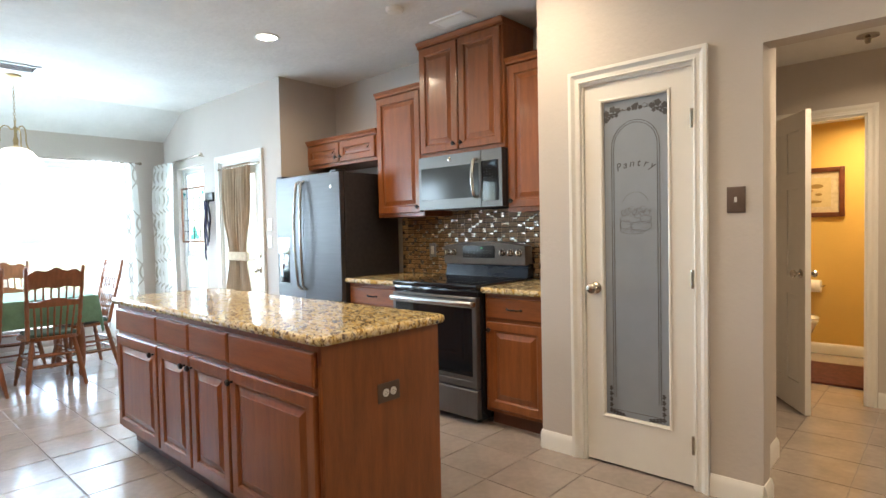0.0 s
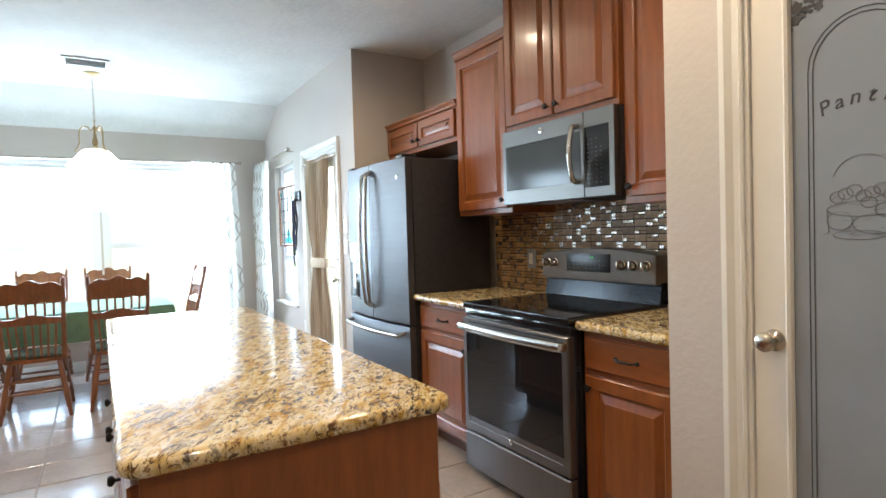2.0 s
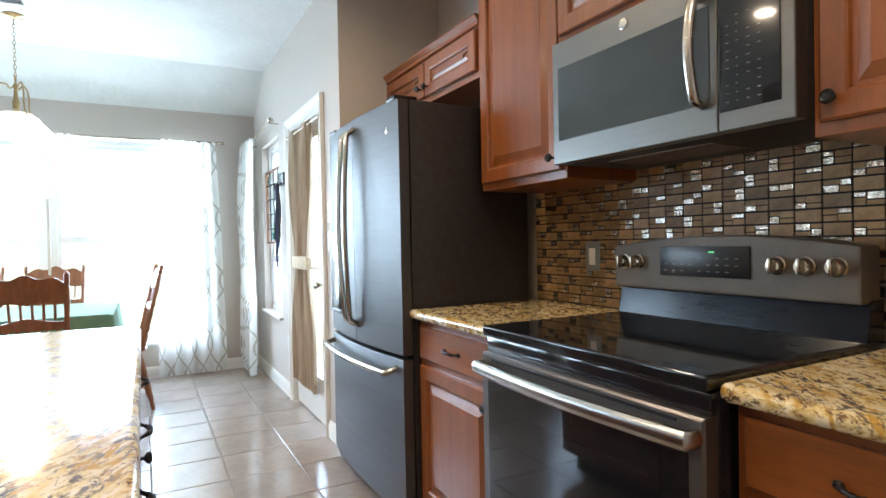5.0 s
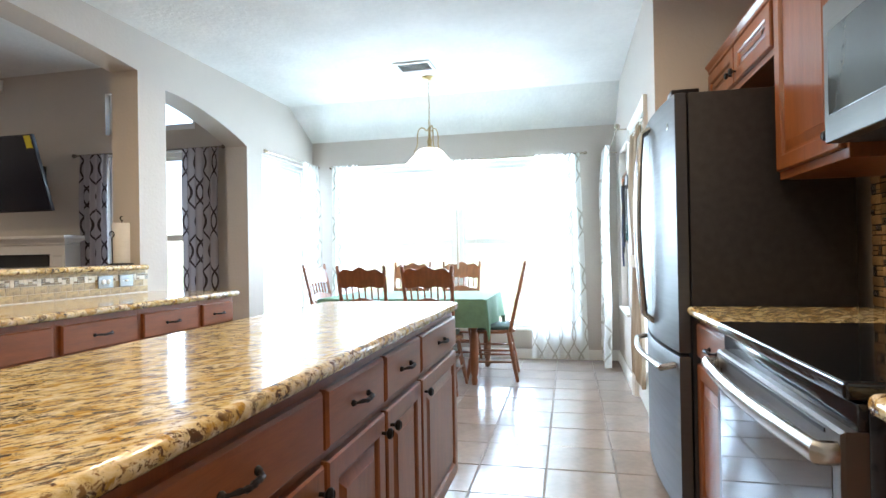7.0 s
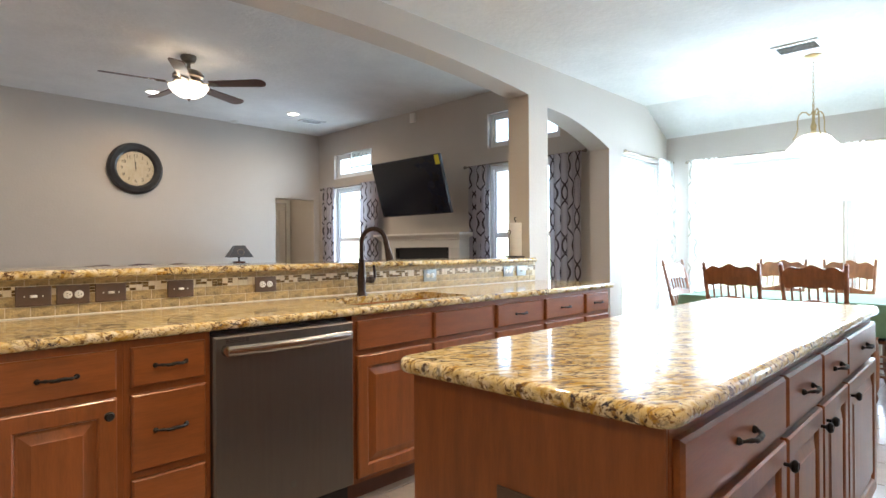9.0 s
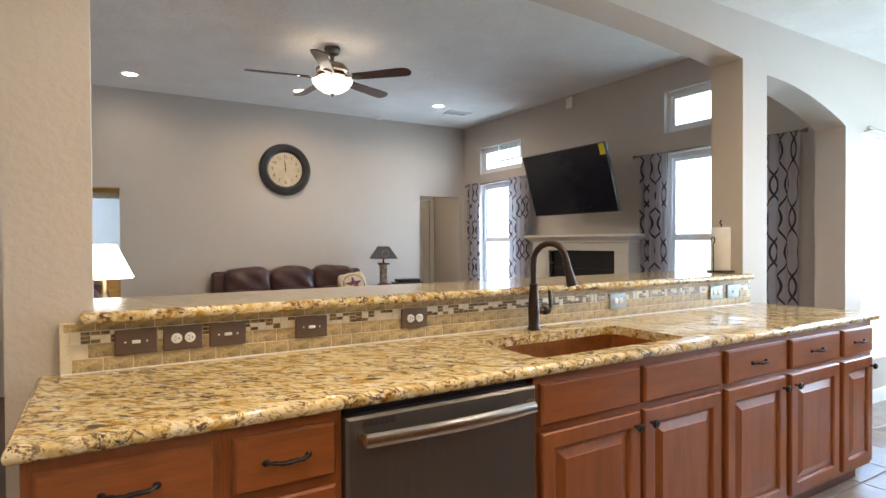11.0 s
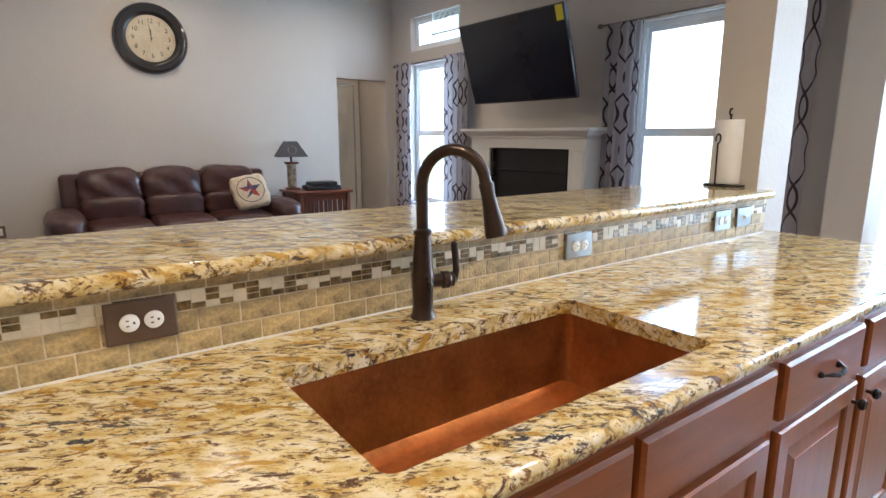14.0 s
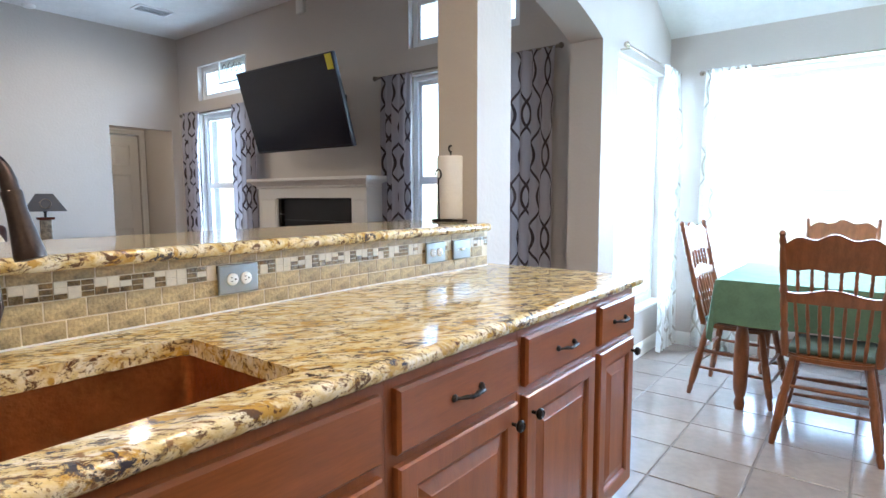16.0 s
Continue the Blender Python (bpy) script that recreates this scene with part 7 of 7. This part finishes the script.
for px, pz, rx, rz in ((0.03, 0.06, 0.06, 0.022), (-0.04, 0.02, 0.045, 0.018), (0.05, -0.02, 0.03, 0.014), (0.0, -0.09, 0.08, 0.015)):
    part("leaf", prism(bmesh.new(), [(px + rx * math.cos(a), pz + rz * math.sin(a)) for a in [2 * math.pi * i / 12 for i in range(12)]], "xz", -0.0135, -0.012), LEAFP, pr)
tp = thing("toilet_roll_holder", "toilet roll on a wall holder", "toilet paper", Matrix.Translation((-0.93, BY, 0.67)))
part("roll", lathe(bmesh.new(), [(0.02, -0.055), (0.06, -0.055), (0.06, 0.055), (0.02, 0.055)], 24, Matrix.Translation((0, -0.075, 0)) @ Matrix.Rotation(radians(90), 4, "Y")), PAPER, tp)
part("arm", tube(bmesh.new(), [(0.075, 0, 0), (0.075, -0.075, 0), (-0.07, -0.075, 0)], 0.008, 8), NICKEL, tp)


def toilet():
    t = thing("toilet", "white porcelain toilet beside the wall", "toilet", Matrix.Translation((-1.20, 6.1, 0)) @ RZ(90))
    part("tank", box(-0.22, 0.22, 0.12, 0.33, 0.38, 0.74, 0.03, 3), PORC, t)
    part("tank_lid", box(-0.235, 0.235, 0.10, 0.34, 0.74, 0.775, 0.012), PORC, t)
    bm = bmesh.new()
    lathe(bm, [(0.12, 0), (0.13, 0.02), (0.10, 0.15), (0.15, 0.28), (0.19, 0.38), (0.185, 0.40), (0.12, 0.40), (0.10, 0.30), (0, 0.28)], 26)
    bmesh.ops.scale(bm, vec=(1, 1.3, 1), verts=bm.verts)
    bmesh.ops.translate(bm, vec=(0, -0.12, 0), verts=bm.verts)
    part("bowl", bm, PORC, t)
    bm = bmesh.new()
    lathe(bm, [(0, 0.402), (0.19, 0.402), (0.195, 0.412), (0.18, 0.425), (0, 0.43)], 26)
    bmesh.ops.scale(bm, vec=(1, 1.28, 1), verts=bm.verts)
    bmesh.ops.translate(bm, vec=(0, -0.12, 0), verts=bm.verts)
    part("lid", bm, PORC, t)


toilet()
solid("bath_rug", box(-1.05, -0.05, 5.28, 6.05, 0.0, 0.022, 0.008), RUG, "shaggy red-brown bath rug on the tile", "rug")


# ---- small things in the kitchen ----
def paper_towels():
    p = thing("paper_towel_holder", "paper towel roll on a black wire stand", "paper towels", Matrix.Translation((-4.51, -0.675, 1.105)))
    part("base", tube(bmesh.new(), [(0.085 * math.cos(a), 0.085 * math.sin(a), 0.006) for a in [2 * math.pi * i / 24 for i in range(25)]], 0.005, 6), IRON, p)
    part("cross_bars", tube(bmesh.new(), [(-0.085, 0, 0.008), (0.085, 0, 0.008)], 0.004, 6), IRON, p)
    part("post", tube(bmesh.new(), [(0, 0, 0.008), (0, 0, 0.31)] + [(0.014 * math.sin(a), 0, 0.325 - 0.014 * math.cos(a)) for a in [2 * math.pi * i / 12 for i in range(13)]], 0.004, 6), IRON, p, "wire post with a loop")
    part("side_wire", tube(bmesh.new(), [(0.085, 0, 0.008), (0.088, 0.0, 0.10), (0.09, 0, 0.19)] + [(0.09 - 0.02 * math.sin(a), 0, 0.21 - 0.02 * math.cos(a)) for a in [2 * math.pi * i / 12 for i in range(11)]], 0.0035, 6), IRON, p, "curled wire arm")
    part("roll", lathe(bmesh.new(), [(0.02, 0.014), (0.060, 0.014), (0.062, 0.018), (0.062, 0.288), (0.060, 0.292), (0.02, 0.292)], 32), PAPER, p, "white paper towel roll")


paper_towels()


def leash_rack():
    r = thing("leash_rack", "dark wall rack hung with black dog leashes", "wall rack", Matrix.Translation((-6.02, 2.875, 1.66)))
    part("board", box(-0.09, 0.09, -0.025, 0, 0, 0.10, 0.006), DARKP, r)
    for x in (-0.06, 0.0, 0.06):
        part("hook", tube(bmesh.new(), [(x, -0.02, 0.02), (x, -0.05, 0.0), (x, -0.06, 0.02)], 0.005, 6), IRON, r)
    for x, L, k in ((-0.06, 0.55, 1), (-0.02, 0.50, 2), (0.02, 0.46, 3), (0.05, 0.30, 4), (0.06, 0.40, 5), (-0.045, 0.66, 6)):
        part("leash", tube(bmesh.new(), [(x + 0.012 * math.sin(k + i * 0.8), -0.05 - 0.004 * math.cos(i + k), 0.01 - L * i / 8) for i in range(9)], 0.009, 6), DARKP if k % 2 else STARB, r)


leash_rack()

def pot_holder():
    """A quilted cloth square hung by one corner, with a bound edge."""
    p = thing("pot_holder", "red printed quilted pot holder leaning against the mosaic", "pot holder", Matrix.Translation((-1.90, FR - 0.03, 0.917)) @ Matrix.Rotation(radians(-5), 4, "X"))
    bm = bmesh.new()
    n = 10
    rows = []
    for i in range(n + 1):
        for j in range(n + 1):
            u, v = i / n, j / n
            x = (u - 0.5) * (0.10 + 0.11 * v)
            rows.append(bm.verts.new((x, -0.010 - 0.006 * math.sin(math.pi * u) - 0.003 * math.cos(u * 19) * math.cos(v * 19), 0.235 * v + 0.02 * (u - 0.5) ** 2)))
    for i in range(n):
        for j in range(n):
            k = i * (n + 1) + j
            bm.faces.new((rows[k], rows[k + n + 1], rows[k + n + 2], rows[k + 1]))
    ob = part("cloth", bm, REDC, p, "red cloth with a pale print")
    ob.modifiers.new("thickness", "SOLIDIFY").thickness = 0.008
    part("binding", tube(bmesh.new(), [(-0.05, -0.012, 0.0), (-0.078, -0.012, 0.12), (-0.105, -0.012, 0.237), (0.0, -0.018, 0.237), (0.105, -0.012, 0.237), (0.078, -0.012, 0.12), (0.05, -0.012, 0.0)], 0.0055, 6), REDB, p, "dark red bound edge")


REDC = mat("red_print_cloth", (0.42, 0.035, 0.05), 0.9, var=0.3, scale=45, color2=(0.62, 0.30, 0.30), bump=0.2, bscale=200)
REDB = mat("dark_red_binding", (0.30, 0.012, 0.02), 0.85, var=0.15, scale=40)
pot_holder()

# ---- tiles and mosaic ----
# floor tiles
TP, JX, JY = 0.3545, -3.825, 0.468
tile_bm = bmesh.new()
bx(tile_bm, -TP / 2 + 0.0035, TP / 2 - 0.0035, -TP / 2 + 0.0035, TP / 2 - 0.0035, -0.006, 0.0, 0.0025, 1)
tile_me = mesh_of("tile", tile_bm, TILE, 0)
rng = random.Random(11)
far = bmesh.new()
for i in range(-11, 19):
    for j in range(-4, 18):
        x, y = JX + (i + 0.5) * TP, JY + (j + 0.5) * TP
        if x < NX - 0.1 or x > 2.6 or y < AW1 + 0.05 or y > 6.6 or (y > 3.5 and not -1.6 < x < 0.8):
            continue
        near = x < 0.1 and y < 2.9 and not (-3.6 < x < -1.8 and 1.3 < y < 1.75) and not (-4.5 < x < -1.0 and y < -0.15)
        if near:
            t = new("tile", tile_me)
            t.parent = FLOOR
            t.location = (x, y, rng.uniform(-0.0006, 0.0006))
        else:
            bx(far, x - TP / 2 + 0.0035, x + TP / 2 - 0.0035, y - TP / 2 + 0.0035, y + TP / 2 - 0.0035, -0.006, 0.0)
part("far_tiles", far, TILE, FLOOR, smooth=0)["kind"] = "stuff"

# mosaic behind the range
MOS = structure("backsplash_mosaic", box(-3.62, -1.706, FR - 0.008, FR, 0.916, 1.47), MGROUT, "mosaic backsplash of slate and glass pieces", "backsplash")
CWD, CHT = 0.0742, 0.0385
big = mesh_of("mosaic_tile", box(-CWD / 2 + 0.0028, CWD / 2 - 0.0028, -0.006, 0.0, -CHT / 2 + 0.0028, CHT / 2 - 0.0028, 0.001, 1), STONE, 0)
chips, slates = bmesh.new(), bmesh.new()
for c in range(27):
    for r in range(14):
        x, z = -3.617 + CWD * (c + 0.5), 0.918 + CHT * (r + 0.5)
        if z > 1.44 or x > -1.73:
            continue
        if (c + r) % 2 == 0:
            t = new("mosaic_tile", big)
            t.parent = MOS
            t.location = (x, FR - 0.008, z)
        else:
            w2, h2 = CWD / 2, CHT / 2
            split = rng.choice((0.42, 0.5, 0.58)) * CWD
            shiny = rng.choice(((0, 3), (1, 2), (0, 1), (2, 3), (1, 3), (0,), (3,)))
            for side, (a, b) in enumerate(((-w2, -w2 + split), (-w2 + split, w2))):
                cut = rng.choice((0.42, 0.5, 0.58)) * CHT
                for level, (p, q) in enumerate(((-h2, -h2 + cut), (-h2 + cut, h2))):
                    bits = chips if side * 2 + level in shiny else slates
                    y = FR - 0.008 - rng.uniform(0.003, 0.0065)
                    bx(bits, x + a + (0.003 if side == 0 else 0.002), x + b - (0.002 if side == 0 else 0.003), y, FR - 0.008, z + p + (0.003 if level == 0 else 0.0018), z + q - (0.0018 if level == 0 else 0.003))
part("stone_chips", slates, STONE, MOS, "small slate pieces", smooth=0)["kind"] = "stuff"
part("glass_chips", chips, CHIP, MOS, "small shiny glass pieces", smooth=0)["kind"] = "stuff"

# travertine behind the sink
TRX0, TRX1 = -4.55, -0.935
TRB = structure("backsplash_travertine", box(TRX0, TRX1, AW0 - 0.010, AW0 + 0.029, 0.916, 1.069), TGROUT, "travertine tile backsplash with a mosaic band", "backsplash")
TL = 0.0815
trav = {}
for nm, h in (("low", 0.044), ("top", 0.026)):
    b_ = box(-TL / 2 + 0.0016, TL / 2 - 0.0016, 0.0, 0.0016, -h / 2 + 0.0016, h / 2 - 0.0016, 0.0006, 1)
    trav[nm] = mesh_of("travertine_tile", b_, TRAV, 0)
for row, (z, nm, off) in enumerate(((0.9385, "low", 0.0), (0.9825, "low", 0.5), (1.0555, "top", 0.25))):
    n = int((TRX1 - TRX0) / TL)
    for k in range(n):
        x = TRX0 + TL * (k + 0.5 + off)
        if x + TL / 2 > TRX1:
            continue
        t = new("travertine_tile", trav[nm])
        t.parent = TRB
        t.location = (x, AW0 + 0.029, z)
CS = 0.0262
light_chips, dark_chips = bmesh.new(), bmesh.new()
k = 0
x = TRX0
while x < TRX1 - CS:
    if k % 3 == 0:
        pieces = ((0.0, 0.0127, 0.15), (0.0127, 0.0254, 0.15), (0.0254, 0.038, 0.25))
    elif k % 3 == 1:
        pieces = ((0.0, 0.0254, 1.0), (0.0254, 0.038, 0.3)) if k % 2 else ((0.0, 0.0127, 0.3), (0.0127, 0.038, 1.0))
    else:
        pieces = ((0.0, 0.019, 0.35), (0.019, 0.038, 0.75)) if k % 2 else ((0.0, 0.0127, 0.2), (0.0127, 0.0254, 0.6), (0.0254, 0.038, 0.2))
    for c, e, pale in pieces:
        target = light_chips if rng.random() < pale else dark_chips
        bx(target, x + 0.001, x + CS - 0.001, AW0 + 0.028, AW0 + 0.0306 + rng.uniform(-0.0006, 0.0006), 1.0045 + c + 0.001, 1.0045 + e - 0.001)
    x += CS
    k += 1
part("caulk", box(TRX0, TRX1, AW0 + 0.028, AW0 + 0.033, 0.9155, 0.9195), TRIM, TRB, "white caulk joint", smooth=0)
part("cream_chips", light_chips, TCHIPL, TRB, "cream stone mosaic pieces", smooth=0)["kind"] = "stuff"
part("amber_chips", dark_chips, TCHIPD, TRB, "brown and amber glass mosaic pieces", smooth=0)["kind"] = "stuff"
